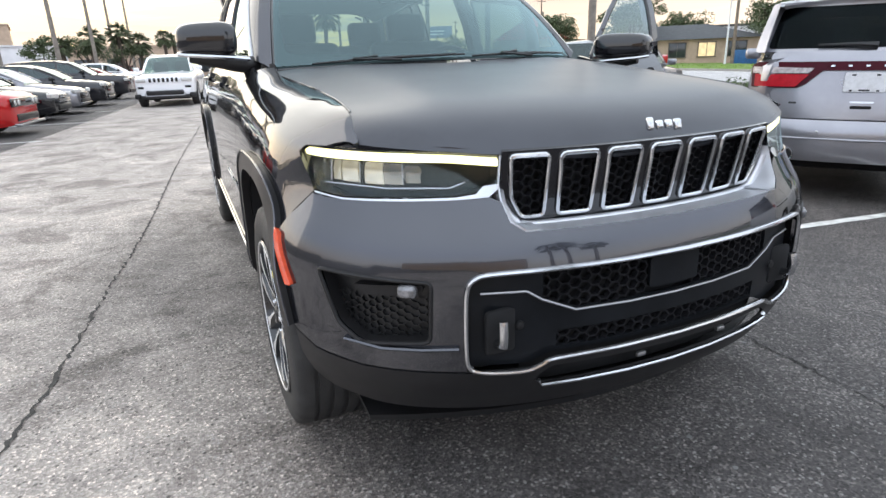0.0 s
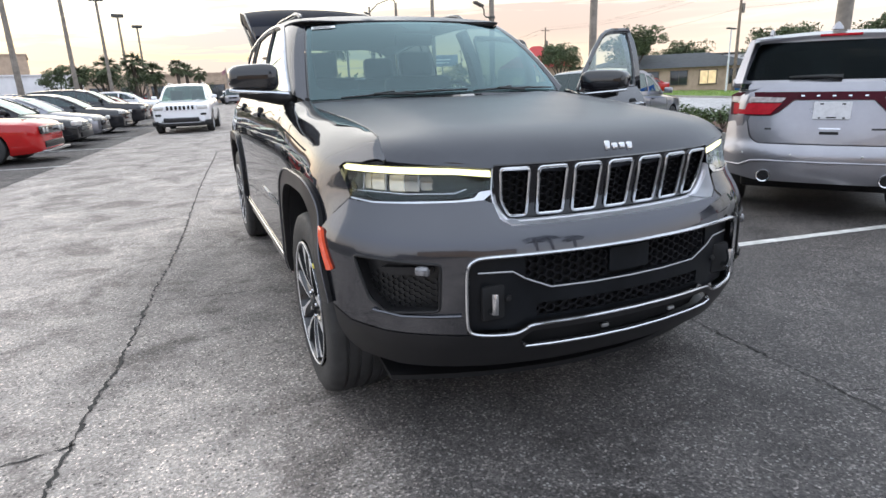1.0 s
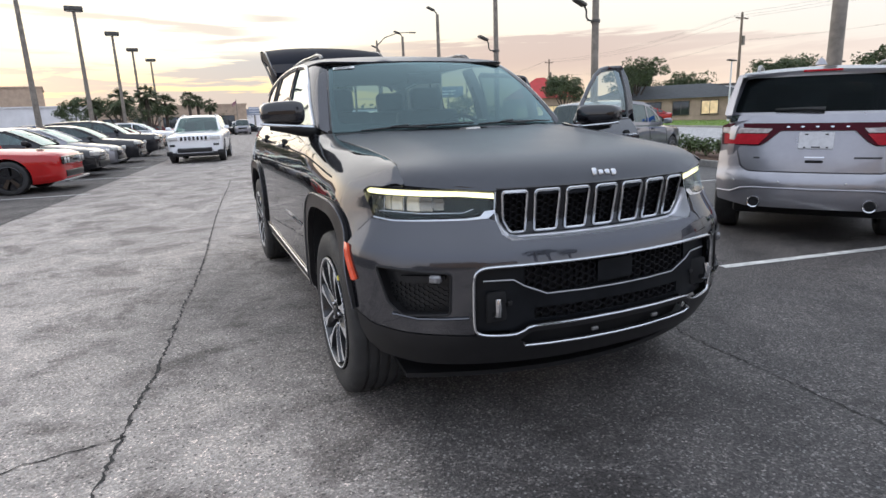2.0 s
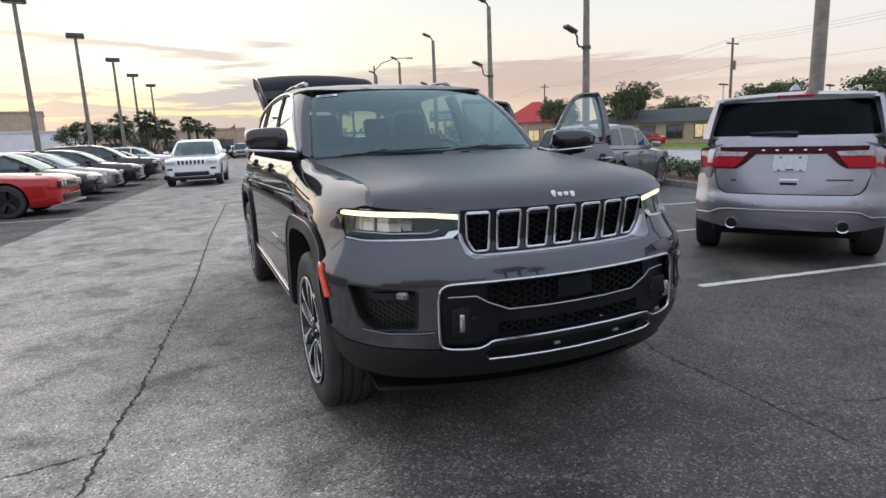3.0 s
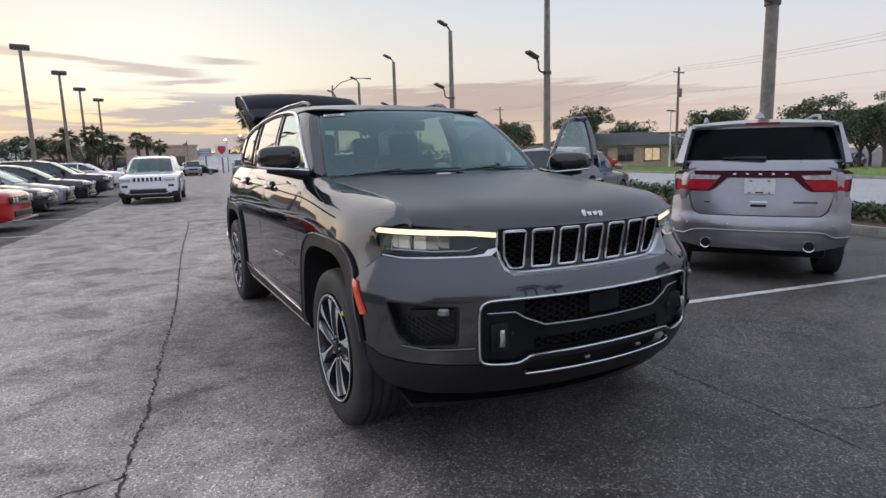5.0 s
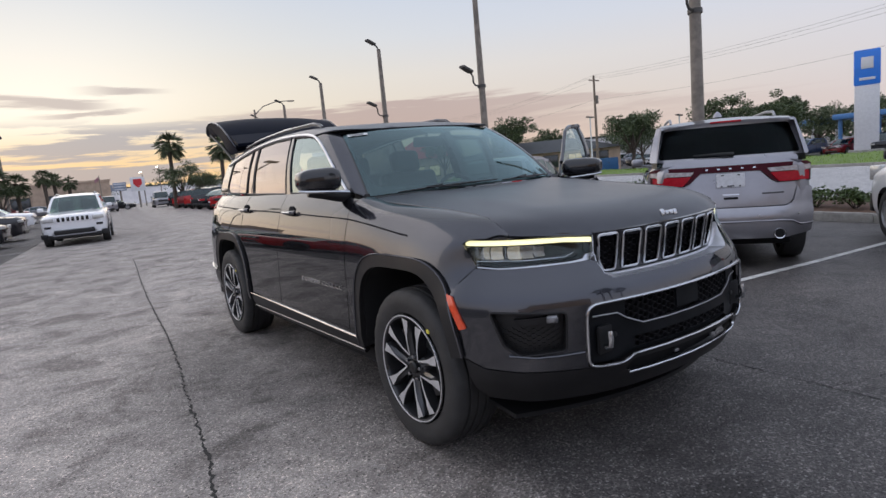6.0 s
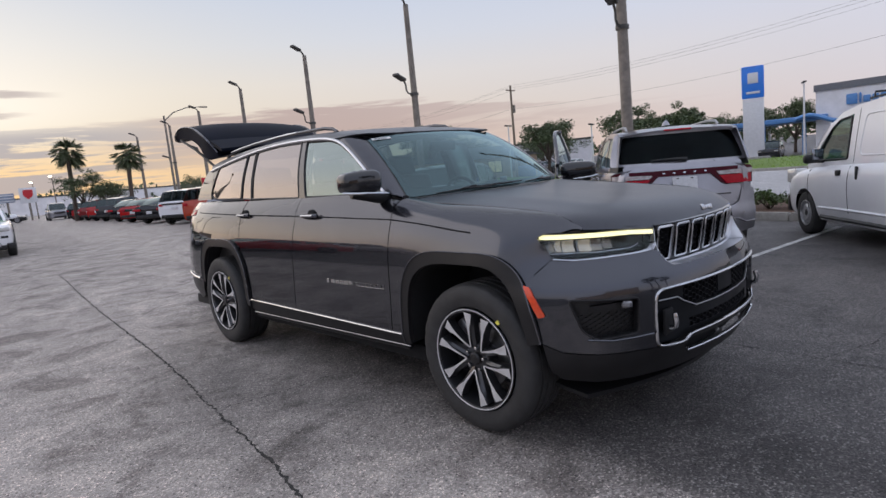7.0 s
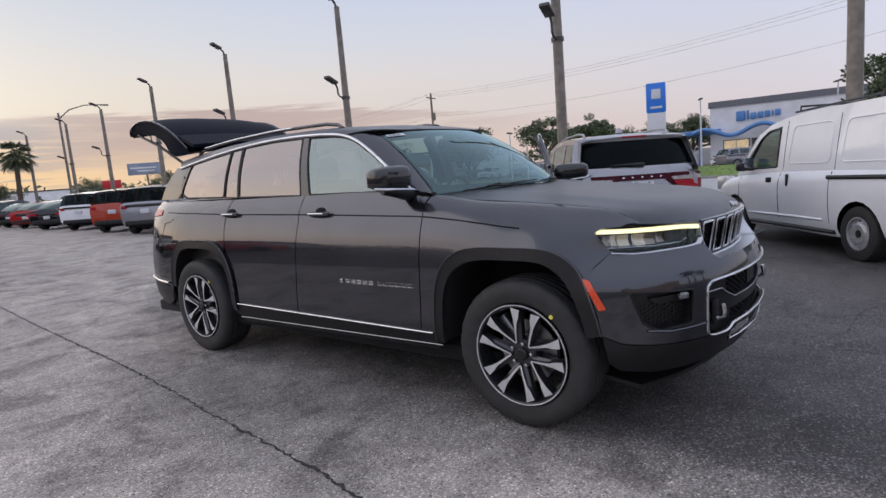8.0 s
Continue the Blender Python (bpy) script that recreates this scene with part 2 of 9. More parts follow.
def part(name, bm, material, parent, label="", thick=0.0, smooth=True, out=(0, 1.6, 0.7)):
    me = bpy.data.meshes.new(name)
    if thick:
        c = Vector(out)
        bm.normal_update()
        if sum(f.calc_area() * f.normal.dot(f.calc_center_median() - c) for f in bm.faces) < 0:
            bmesh.ops.reverse_faces(bm, faces=bm.faces)
    else:
        bmesh.ops.recalc_face_normals(bm, faces=bm.faces)
    bm.to_mesh(me)
    bm.free()
    if smooth:
        finish(me)
    me.materials.append(material)
    ob = new(name, me)
    ob.parent = parent
    if thick:
        s = ob.modifiers.new("shell", "SOLIDIFY")
        s.thickness, s.offset = thick, -1
        e = ob.modifiers.new("edges", "EDGE_SPLIT")
        e.split_angle = radians(40)
    if label:
        tagged(ob, label)
    return ob


def thing(name, m, label, category, group="", kind=""):
    ob = new(name)
    ob.empty_display_size = 0.1
    ob.matrix_world = m
    return tagged(ob, label, category, group, kind)


def solo(name, bm, material, label, category="", group="", kind="", m=None, smooth=True):
    ob = part(name, bm, material, None, smooth=smooth)
    if m is not None:
        ob.matrix_world = m
    return tagged(ob, label, category, group, kind)


def box(bm, c, size, rot=None, bevel=0.0, seg=2):
    r = bmesh.ops.create_cube(bm, size=1)
    vs = r["verts"]
    bmesh.ops.scale(bm, vec=size, verts=vs)
    if bevel:
        es = list({e for v in vs for e in v.link_edges})
        g = bmesh.ops.bevel(bm, geom=es, offset=bevel, segments=seg, affect="EDGES", profile=0.5)
        vs = list({v for f in g["faces"] for v in f.verts} | {v for v in vs if v.is_valid})
    m = Matrix.Translation(c) @ (rot.to_4x4() if rot else Matrix())
    bmesh.ops.transform(bm, matrix=m, verts=vs)
    return vs


def lathe(bm, profile, n=32, axis="X", c=(0, 0, 0), wobble=None):
    """Revolve (radius, along) pairs round an axis through c."""
    rings = []
    for k, (r, a) in enumerate(profile):
        ring = []
        for i in range(n):
            th = 2 * math.pi * i / n
            rr = r + (wobble(k, i) if wobble else 0)
            u, v = rr * math.cos(th), rr * math.sin(th)
            p = (a, u, v) if axis == "X" else (u, a, v) if axis == "Y" else (u, v, a)
            ring.append(bm.verts.new((p[0] + c[0], p[1] + c[1], p[2] + c[2])))
        rings.append(ring)
    for a, b in zip(rings, rings[1:]):
        for i in range(n):
            bm.faces.new((a[i], a[(i + 1) % n], b[(i + 1) % n], b[i]))
    return rings


def cap(bm, ring):
    bm.faces.new(ring)


def tube(bm, pts, r, n=8, closed=False, flat=None):
    """Round (or oval: flat) bar along points."""
    pts = [Vector(p) for p in pts]
    m = len(pts)
    rings = []
    side = None
    for i in range(m):
        a = pts[i - 1] if (i or closed) else pts[0]
        b = pts[(i + 1) % m] if (i < m - 1 or closed) else pts[-1]
        d = (b - a).normalized()
        if side is None:
            side = d.cross(Vector((0, 0, 1)))
            if side.length < 0.05:
                side = d.cross(Vector((1, 0, 0)))
        side = (side - d * side.dot(d)).normalized()
        upv = side.cross(d)
        rad = r[i] if isinstance(r, (list, tuple)) else r
        k = flat or 1.0
        rings.append([bm.verts.new(pts[i] + (side * math.cos(t) * rad + upv * math.sin(t) * rad * k)) for t in (2 * math.pi * j / n for j in range(n))])
    last = m if closed else m - 1
    for i in range(last):
        a, b = rings[i], rings[(i + 1) % m]
        for j in range(n):
            bm.faces.new((a[j], a[(j + 1) % n], b[(j + 1) % n], b[j]))
    if not closed:
        bm.faces.new(rings[0])
        bm.faces.new(rings[-1][::-1])


def prism(bm, poly, fn, depth):
    """Polygon in a plane, mapped by fn(u, v, d) at d = 0 and d = depth."""
    a = [bm.verts.new(fn(u, v, 0)) for u, v in poly]
    b = [bm.verts.new(fn(u, v, depth)) for u, v in poly]
    n = len(poly)
    bm.faces.new(a)
    bm.faces.new(b[::-1])
    for i in range(n):
        bm.faces.new((a[i], b[i], b[(i + 1) % n], a[(i + 1) % n]))


def hermite(xs, ys, q):
    """Smooth curve through (xs, ys); ys may have further columns."""
    xs, ys, q = np.asarray(xs, float), np.asarray(ys, float), np.asarray(q, float)
    sec = (ys[1:] - ys[:-1]) / (xs[1:] - xs[:-1]).reshape(-1, *[1] * (ys.ndim - 1))
    tan = np.concatenate([sec[:1], (sec[1:] + sec[:-1]) / 2, sec[-1:]])
    i = np.clip(np.searchsorted(xs, q) - 1, 0, len(xs) - 2)
    hh = xs[i + 1] - xs[i]
    t = np.clip((q - xs[i]) / hh, 0, 1)
    sh = (-1,) + (1,) * (ys.ndim - 1)
    t, hh = t.reshape(sh), hh.reshape(sh)
    return (2 * t**3 - 3 * t**2 + 1) * ys[i] + (t**3 - 2 * t**2 + t) * hh * tan[i] + (-2 * t**3 + 3 * t**2) * ys[i + 1] + (t**3 - t**2) * hh * tan[i + 1]


class Loft:
    """Half body: at stations y, control points (x, z) at the heights w."""

    def __init__(self, ws, stations):
        self.ws = np.array(ws, float)
        self.ys = np.array([s[0] for s in stations], float)
        self.xz = np.array([s[1] for s in stations], float)

    def __call__(self, y, w):
        y, w = np.atleast_1d(np.asarray(y, float)), np.atleast_1d(np.asarray(w, float))
        c = hermite(self.ys, self.xz.reshape(len(self.ys), -1), y).reshape(len(y), -1, 2)
        ws = self.ws
        sec = (c[:, 1:] - c[:, :-1]) / (ws[1:] - ws[:-1])[None, :, None]
        tan = np.concatenate([sec[:, :1], (sec[:, 1:] + sec[:, :-1]) / 2, sec[:, -1:]], axis=1)
        i = np.clip(np.searchsorted(ws, w) - 1, 0, len(ws) - 2)
        hh = (ws[i + 1] - ws[i])[:, None]
        t = np.clip((w - ws[i]) / hh[:, 0], 0, 1)[:, None]
        k = np.arange(len(y))
        r = (2 * t**3 - 3 * t**2 + 1) * c[k, i] + (t**3 - 2 * t**2 + t) * hh * tan[k, i] + (-2 * t**3 + 3 * t**2) * c[k, i + 1] + (t**3 - t**2) * hh * tan[k, i + 1]
        return np.column_stack([r[:, 0], y, r[:, 1]])


def inside(poly, pts):
    poly, pts = np.asarray(poly), np.asarray(pts)
    x, y = pts[:, 0], pts[:, 1]
    res = np.zeros(len(pts), bool)
    j = len(poly) - 1
    for i in range(len(poly)):
        xi, yi, xj, yj = *poly[i], *poly[j]
        hit = ((yi > y) != (yj > y)) & (x < (xj - xi) * (y - yi) / (yj - yi + 1e-12) + xi)
        res ^= hit
        j = i
    return res


def edge_gap(poly, pts):
    poly, pts = np.asarray(poly, float), np.asarray(pts, float)
    best = np.full(len(pts), 1e9)
    for i in range(len(poly)):
        a, b = poly[i - 1], poly[i]
        d = b - a
        t = np.clip(((pts - a) @ d) / (d @ d + 1e-12), 0, 1)
        best = np.minimum(best, np.linalg.norm(pts - a - t[:, None] * d, axis=1))
    return best


def dense(poly, step):
    out = []
    for i in range(len(poly)):
        a, b = np.asarray(poly[i], float), np.asarray(poly[(i + 1) % len(poly)], float)
        k = max(1, int(math.ceil(np.linalg.norm(b - a) / step)))
        out += [tuple(a + (b - a) * j / k) for j in range(k)]
    return out


def rounded(poly, r, n=4):
    """Polygon with its corners cut to arcs of about r."""
    out = []
    m = len(poly)
    for i in range(m):
        p, a, b = (np.asarray(poly[k % m], float) for k in (i, i - 1, i + 1))
        la, lb = np.linalg.norm(a - p), np.linalg.norm(b - p)
        k = min(r, la * 0.45, lb * 0.45)
        s, e = p + (a - p) / la * k, p + (b - p) / lb * k
        out += [tuple((1 - t) ** 2 * s + 2 * t * (1 - t) * p + t * t * e) for t in (j / n for j in range(n + 1))]
    return out


def sheet(bm, outline, fn, step, holes=(), mirror=1, flip=False):
    """Triangulated patch of a curved surface, bounded by outline and cut by holes; fn maps arrays (u, v) to points."""
    from mathutils.geometry import delaunay_2d_cdt
    loops = [dense(outline, step)] + [dense(h, step) for h in holes]
    pts, edges = [], []
    for lp in loops:
        k = len(pts)
        pts += lp
        edges += [(k + i, k + (i + 1) % len(lp)) for i in range(len(lp))]
    o = np.array(loops[0])
    lo, hi = o.min(0), o.max(0)
    gx, gy = np.meshgrid(np.arange(lo[0] + step / 2, hi[0], step), np.arange(lo[1] + step / 2, hi[1], step))
    g = np.column_stack([gx.ravel(), gy.ravel()])
    if len(g):
        keep = inside(loops[0], g) & (edge_gap(loops[0], g) > step * 0.45)
        for h in loops[1:]:
            keep &= ~inside(h, g) & (edge_gap(h, g) > step * 0.45)
        pts += [tuple(p) for p in g[keep]]
    res = delaunay_2d_cdt([Vector(p) for p in pts], edges, [], 0, 1e-5)
    uv = np.array([tuple(v) for v in res[0]])
    tri = [f for f in res[2]]
    cen = np.array([uv[list(f)].mean(0) for f in tri])
    ok = inside(loops[0], cen)
    for h in loops[1:]:
        ok &= ~inside(h, cen)
    p3 = fn(uv[:, 0], uv[:, 1])
    used = {}
    for f, good in zip(tri, ok):
        if not good:
            continue
        for i in f:
            if i not in used:
                used[i] = bm.verts.new((p3[i][0] * mirror, p3[i][1], p3[i][2]))
        vs = [used[i] for i in f]
        if (mirror < 0) != flip:
            vs = vs[::-1]
        try:
            bm.faces.new(vs)
        except ValueError:
            pass
    return bm


def patch(bm, fn, nu, nv):
    """Regular grid of fn(u, v), u and v from 0 to 1."""
    g = [[bm.verts.new(fn(i / nu, j / nv)) for j in range(nv + 1)] for i in range(nu + 1)]
    for i in range(nu):
        for j in range(nv):
            bm.faces.new((g[i][j], g[i + 1][j], g[i + 1][j + 1], g[i][j + 1]))
    return g


def hexes(bm, cells, fn, r, wall, depth):
    """Open honeycomb: each cell a frame with walls that go in by depth."""
    for cu, cv in cells:
        rows = []
        for rad, d in ((r, 0.0), (r - wall, 0.0), (r - wall, depth)):
            rows.append([bm.verts.new(fn(cu + rad * 1.15 * math.cos(a), cv + rad * math.sin(a), d)) for a in (math.pi / 3 * k for k in range(6))])
        for a, b in zip(rows, rows[1:]):
            for k in range(6):
                bm.faces.new((a[k], a[(k + 1) % 6], b[(k + 1) % 6], b[k]))


def hexgrid(u0, u1, v0, v1, r):
    out, k = [], 0
    u = u0
    while u <= u1:
        v = v0 + (r * 0.87 if k % 2 else 0)
        while v <= v1:
            out.append((u, v))
            v += r * 1.74
        u += r * 1.15 * 1.5
        k += 1
    return out


# ---- wheels, shared between cars ----
def tyre_mesh(R, W, rim):
    bm = bmesh.new()
    h = W / 2
    prof = [(rim + 0.004, -h * 0.80), (rim + 0.012, -h * 0.92), (rim + (R - rim) * 0.45, -h * 1.02), (R - 0.035, -h * 0.97), (R - 0.014, -h * 0.90), (R - 0.005, -h * 0.78)]
    for g in (-0.52, -0.18, 0.18, 0.52):
        prof += [(R - 0.001, (g - 0.055) * h), (R - 0.010, (g - 0.045) * h), (R - 0.010, (g + 0.045) * h), (R - 0.001, (g + 0.055) * h)]
    prof += [(R - 0.005, h * 0.78), (R - 0.014, h * 0.90), (R - 0.035, h * 0.97), (rim + (R - rim) * 0.45, h * 1.02), (rim + 0.012, h * 0.92), (rim + 0.004, h * 0.80)]
    m = len(prof)
    lathe(bm, prof, 112, wobble=lambda k, i: -0.005 if (k in (4, 5, m - 5, m - 6) and i % 4 == 0) else 0.0)
    return bm


def hero_wheel(parent, x, y, z, side):
    """Two-tone alloy wheel, ten paired spokes. side: -1 or 1, the way its face looks."""
    R, W, rim = 0.394, 0.272, 0.264
    f = side * W / 2
    cx = x - side * 0.131
    def at(r, a, d):
        return (cx + f + side * (-d), y + r * math.cos(a), z + r * math.sin(a))
    bm = bmesh.new()
    lathe(bm, [(rim + 0.006, f * 0.96), (rim + 0.003, f * 1.0), (rim - 0.012, f * 0.97), (rim - 0.018, f * 0.85), (rim - 0.022, -f * 0.8), (rim + 0.005, -f * 0.95)], 64, c=(cx, y, z))
    lathe(bm, [(0.001, f - side * 0.036), (0.072, f - side * 0.036), (0.080, f - side * 0.045), (0.085, f - side * 0.10)], 40, c=(cx, y, z))
    wheel = part("wheel", bm, DARK_ALLOY, parent)
    bm = tyre_mesh(R, W, rim)
    bmesh.ops.translate(bm, vec=(cx, y, z), verts=bm.verts)
    part("tyre", bm, RUBBER, wheel, "black treaded rubber tyre")
    bm = bmesh.new()
    lathe(bm, [(rim + 0.004, f - side * 0.002), (rim + 0.002, f + side * 0.001), (rim - 0.003, f + side * 0.0005), (rim - 0.005, f - side * 0.004)], 72, c=(cx, y, z))
    part("rim_lip", bm, MACHINED, wheel, "bright machined rim edge")
    base = radians(90 + 11)
    # five pairs of near-parallel spokes: a dark flank and a machined face that flares towards the rim
    for k in range(5):
        mid = base + k * 2 * math.pi / 5
        for s in (-1, 1):
            def pos(r, off, d):
                return at(math.hypot(r, off), mid + s * math.atan2(off, r), d)
            rows = [(0.052, 0.040, 0.008, 0.022, 0.020), (0.110, 0.048, 0.011, 0.020, 0.010), (0.160, 0.057, 0.016, 0.016, 0.006), (0.195, 0.068, 0.034, 0.008, 0.004), (rim - 0.012, 0.086, 0.052, 0.004, 0.004)]
            bm = bmesh.new()
            ring = []
            for r, o, w, fl, d in rows:
                r = math.sqrt(max(r * r - o * o, 0.0009)) if r > 0.2 else r
                ring.append([bm.verts.new(pos(r, o + 0.003, d + 0.05)), bm.verts.new(pos(r, o, d)), bm.verts.new(pos(r, o - w, d)), bm.verts.new(pos(r, o - w - 0.004, d + 0.012)), bm.verts.new(pos(r, o - w - fl, d + 0.020)), bm.verts.new(pos(r, o - w - fl, d + 0.055))])
            for a, b in zip(ring, ring[1:]):
                for q in range(5):
                    bm.faces.new((a[q], a[q + 1], b[q + 1], b[q]))
            bm.faces.new(ring[-1])
            ob = part("spoke", bm, DARK_ALLOY, wheel)
            ob.data.materials.append(MACHINED)
            for p in ob.data.polygons:
                if p.normal.x * side > 0.93:
                    p.material_index = 1
    bm = bmesh.new()
    lathe(bm, [(0.001, f - side * 0.010), (0.026, f - side * 0.011), (0.033, f - side * 0.018), (0.034, f - side * 0.05)], 28, c=(cx, y, z))
    part("hub_cap", bm, BLACK, wheel)
    for k in range(5):
        a = base + k * 2 * math.pi / 5
        bm = bmesh.new()
        c = at(0.058, a, 0.026)
        lathe(bm, [(0.001, side * 0.014), (0.009, side * 0.012), (0.0115, 0.0), (0.0115, -side * 0.02)], 10, c=c)
        part("lug_nut", bm, CHROME, wheel)
    bm = bmesh.new()
    lathe(bm, [(0.001, side * 0.003), (0.011, side * 0.002), (0.012, -side * 0.004)], 12, c=at(0.292, radians(131), 0.001))
    part("tyre_mark", bm, YELLOW_DOT, wheel, "small yellow paint dot")
    bm = bmesh.new()
    lathe(bm, [(0.06, f - side * 0.10), (0.165, f - side * 0.10), (0.168, f - side * 0.115), (0.165, f - side * 0.13), (0.06, f - side * 0.13)], 48, c=(cx, y, z))
    part("brake_disc", bm, STEEL, wheel)
    bm = bmesh.new()
    box(bm, (cx + f - side * 0.115, y + 0.12, z + 0.10), (0.07, 0.09, 0.16), Euler((radians(-38), 0, 0)).to_matrix(), 0.012)
    part("brake_caliper", bm, SILVER_ALLOY, wheel)
    return wheel


# ---- the dark grey sport utility car ----
PLAN = [(0, -0.928), (0.2, -0.917), (0.4, -0.882), (0.55, -0.832), (0.68, -0.762), (0.78, -0.683), (0.86, -0.59), (0.915, -0.50), (0.945, -0.42), (0.96, -0.33), (0.965, -0.2)]
_k = np.linspace(0, len(PLAN) - 1, 400)
_pl = hermite(np.arange(len(PLAN)), np.array(PLAN), _k)
_ul = np.concatenate([[0], np.cumsum(np.linalg.norm(np.diff(_pl, axis=0), axis=1))])
_tn = np.gradient(_pl, axis=0)
_tn /= np.linalg.norm(_tn, axis=1)[:, None]
_nm = np.column_stack([-_tn[:, 1], _tn[:, 0]]) * -1
INSET = [(0.20, 0.17), (0.28, 0.105), (0.38, 0.042), (0.46, 0.006), (0.55, 0.0), (0.70, 0.0), (0.76, 0.003), (0.80, 0.012), (0.84, 0.035), (0.88, 0.06), (0.93, 0.083), (1.0, 0.097), (1.06, 0.10)]


def ux(x):
    return math.copysign(float(np.interp(abs(x), _pl[:, 0], _ul)), x)


def uy(y):
    return float(np.interp(y, _pl[100:, 1], _ul[100:]))


def nose(extra=0.0, const=None):
    """The front skin: along the bumper's plan and up; extra moves it out."""
    def fn(u, z):
        u, z = np.atleast_1d(u), np.atleast_1d(z)
        a, s = np.abs(u), np.where(u < 0, -1.0, 1.0)
        off = (np.interp(z, *zip(*INSET)) if const is None else const) - extra
        px, py = np.interp(a, _ul, _pl[:, 0]), np.interp(a, _ul, _pl[:, 1])
        nx, ny = np.interp(a, _ul, _nm[:, 0]), np.interp(a, _ul, _nm[:, 1])
        return np.column_stack([s * (px - nx * off), py - ny * off, z])
    return fn


def nose1(u, z, extra=0.0, const=None):
    return tuple(nose(extra, const)(u, z)[0])


def lip_y(x):
    p = nose(0, 0.10)(np.linspace(0, _ul[-1], 200), np.full(200, 1.03))
    return np.interp(np.abs(x), p[:, 0], p[:, 1])


def hood_z(x, y):
    x, y = np.abs(np.asarray(x, float)), np.asarray(y, float)
    d = np.maximum(y - lip_y(x), 0)
    zc = 1.12 + (y + 0.7) * 0.1
    dome = np.clip((0.62 - x) / 0.16, 0, 1)
    dome = 0.008 * dome * dome * (3 - 2 * dome) * np.clip(d / 0.25, 0, 1)
    return zc - 0.012 + dome - 0.024 * (x / 0.74) ** 4 - (0.105 - 0.05 * (x / 0.75) ** 2) * np.exp(-d / 0.075)


def hood_edge(y):
    return float(np.interp(y, [-0.575, -0.45, -0.27, 0, 0.3, 0.56], [0.752, 0.727, 0.714, 0.722, 0.75, 0.775]))


WS_ = [0.24, 0.34, 0.44, 0.56, 0.74, 0.92, 1.03, 1.10, 1.15, 1.20, 1.27, 1.36]
DOORX = [0.86, 0.905, 0.94, 0.942, 0.942, 0.94, 0.925, 0.905, 0.892, 0.862, 0.807, 0.74]
DOORZ = [0.24, 0.34, 0.44, 0.56, 0.74, 0.92, 1.03, 1.10, 1.15, 1.20, 1.27, 1.285]


def st(y, xs, zs):
    return (y, list(zip(xs, zs)))


def front_st(y, low, mid):
    """A fender station: low x values for the first five heights, mid: (x, z) for the next ones, then on to the bonnet's edge."""
    e = hood_edge(y)
    ze = float(hood_z(e, y))
    pts = [(x, z) for x, z in zip(low, DOORZ[:5])] + mid
    a = mid[-1]
    for t in (0.36, 0.70, 1.0):
        px = a[0] + (e - a[0]) * t
        pz = a[1] + (ze - a[1]) * (1 - (1 - t) ** 1.7)
        pts.append((px, pz))
    return (y, pts)


SIDE = Loft(WS_, [
    front_st(-0.60, [0.74, 0.79, 0.83, 0.85, 0.85], [(0.775, 0.93), (0.768, 0.99), (0.764, 1.02), (0.760, 1.035)]),
    front_st(-0.45, [0.83, 0.88, 0.925, 0.935, 0.932], [(0.855, 0.92), (0.846, 1.01), (0.831, 1.045), (0.798, 1.068)]),
    front_st(-0.25, [0.86, 0.905, 0.94, 0.95, 0.948], [(0.926, 0.92), (0.899, 1.02), (0.872, 1.062), (0.832, 1.092)]),
    front_st(0.05, [0.86, 0.905, 0.94, 0.945, 0.945], [(0.936, 0.92), (0.915, 1.02), (0.893, 1.075), (0.862, 1.112)]),
    front_st(0.35, [0.86, 0.905, 0.94, 0.942, 0.943], [(0.94, 0.92), (0.923, 1.03), (0.903, 1.095), (0.882, 1.14)]),
    st(0.62, DOORX, DOORZ[:9] + [1.19, 1.225, 1.235]), st(1.0, DOORX, DOORZ), st(1.7, DOORX, DOORZ), st(2.5, DOORX, DOORZ),
    st(3.05, [0.86, 0.905, 0.94, 0.945, 0.948, 0.945, 0.928, 0.906, 0.89, 0.856, 0.80, 0.73], DOORZ),
    st(3.55, [0.85, 0.895, 0.925, 0.932, 0.936, 0.93, 0.912, 0.89, 0.872, 0.838, 0.778, 0.71], DOORZ),
    st(3.90, [0.80, 0.845, 0.885, 0.895, 0.895, 0.88, 0.86, 0.842, 0.825, 0.79, 0.735, 0.67], DOORZ),
    st(4.12, [0.70, 0.74, 0.79, 0.80, 0.80, 0.775, 0.755, 0.74, 0.725, 0.70, 0.65, 0.60], DOORZ),
    st(4.24, [0.50, 0.55, 0.60, 0.60, 0.60, 0.58, 0.56, 0.55, 0.54, 0.52, 0.48, 0.44], DOORZ)])


def proud(fn, d):
    """A loft moved outwards by d."""
    def g(y, w):
        p = fn(y, w)
        e = 0.004
        a = fn(np.asarray(y) + e, w) - fn(np.asarray(y) - e, w)
        b = fn(y, np.asarray(w) + e) - fn(y, np.asarray(w) - e)
        n = np.cross(a, b)
        n /= np.linalg.norm(n, axis=1)[:, None] + 1e-12
        n *= np.where(n[:, :1] + n[:, 2:] * 0.3 < 0, -1, 1)
        return p + n * d
    return g


STRIP = [(0.737, 1.253), (0.90, 1.372), (1.09, 1.505), (1.275, 1.606), (1.38, 1.640), (1.486, 1.659), (1.775, 1.680), (2.2, 1.686), (2.58, 1.670), (2.95, 1.640), (3.30, 1.603), (3.58, 1.570)]


def strip_z(y):
    return hermite(*zip(*STRIP), np.atleast_1d(y))


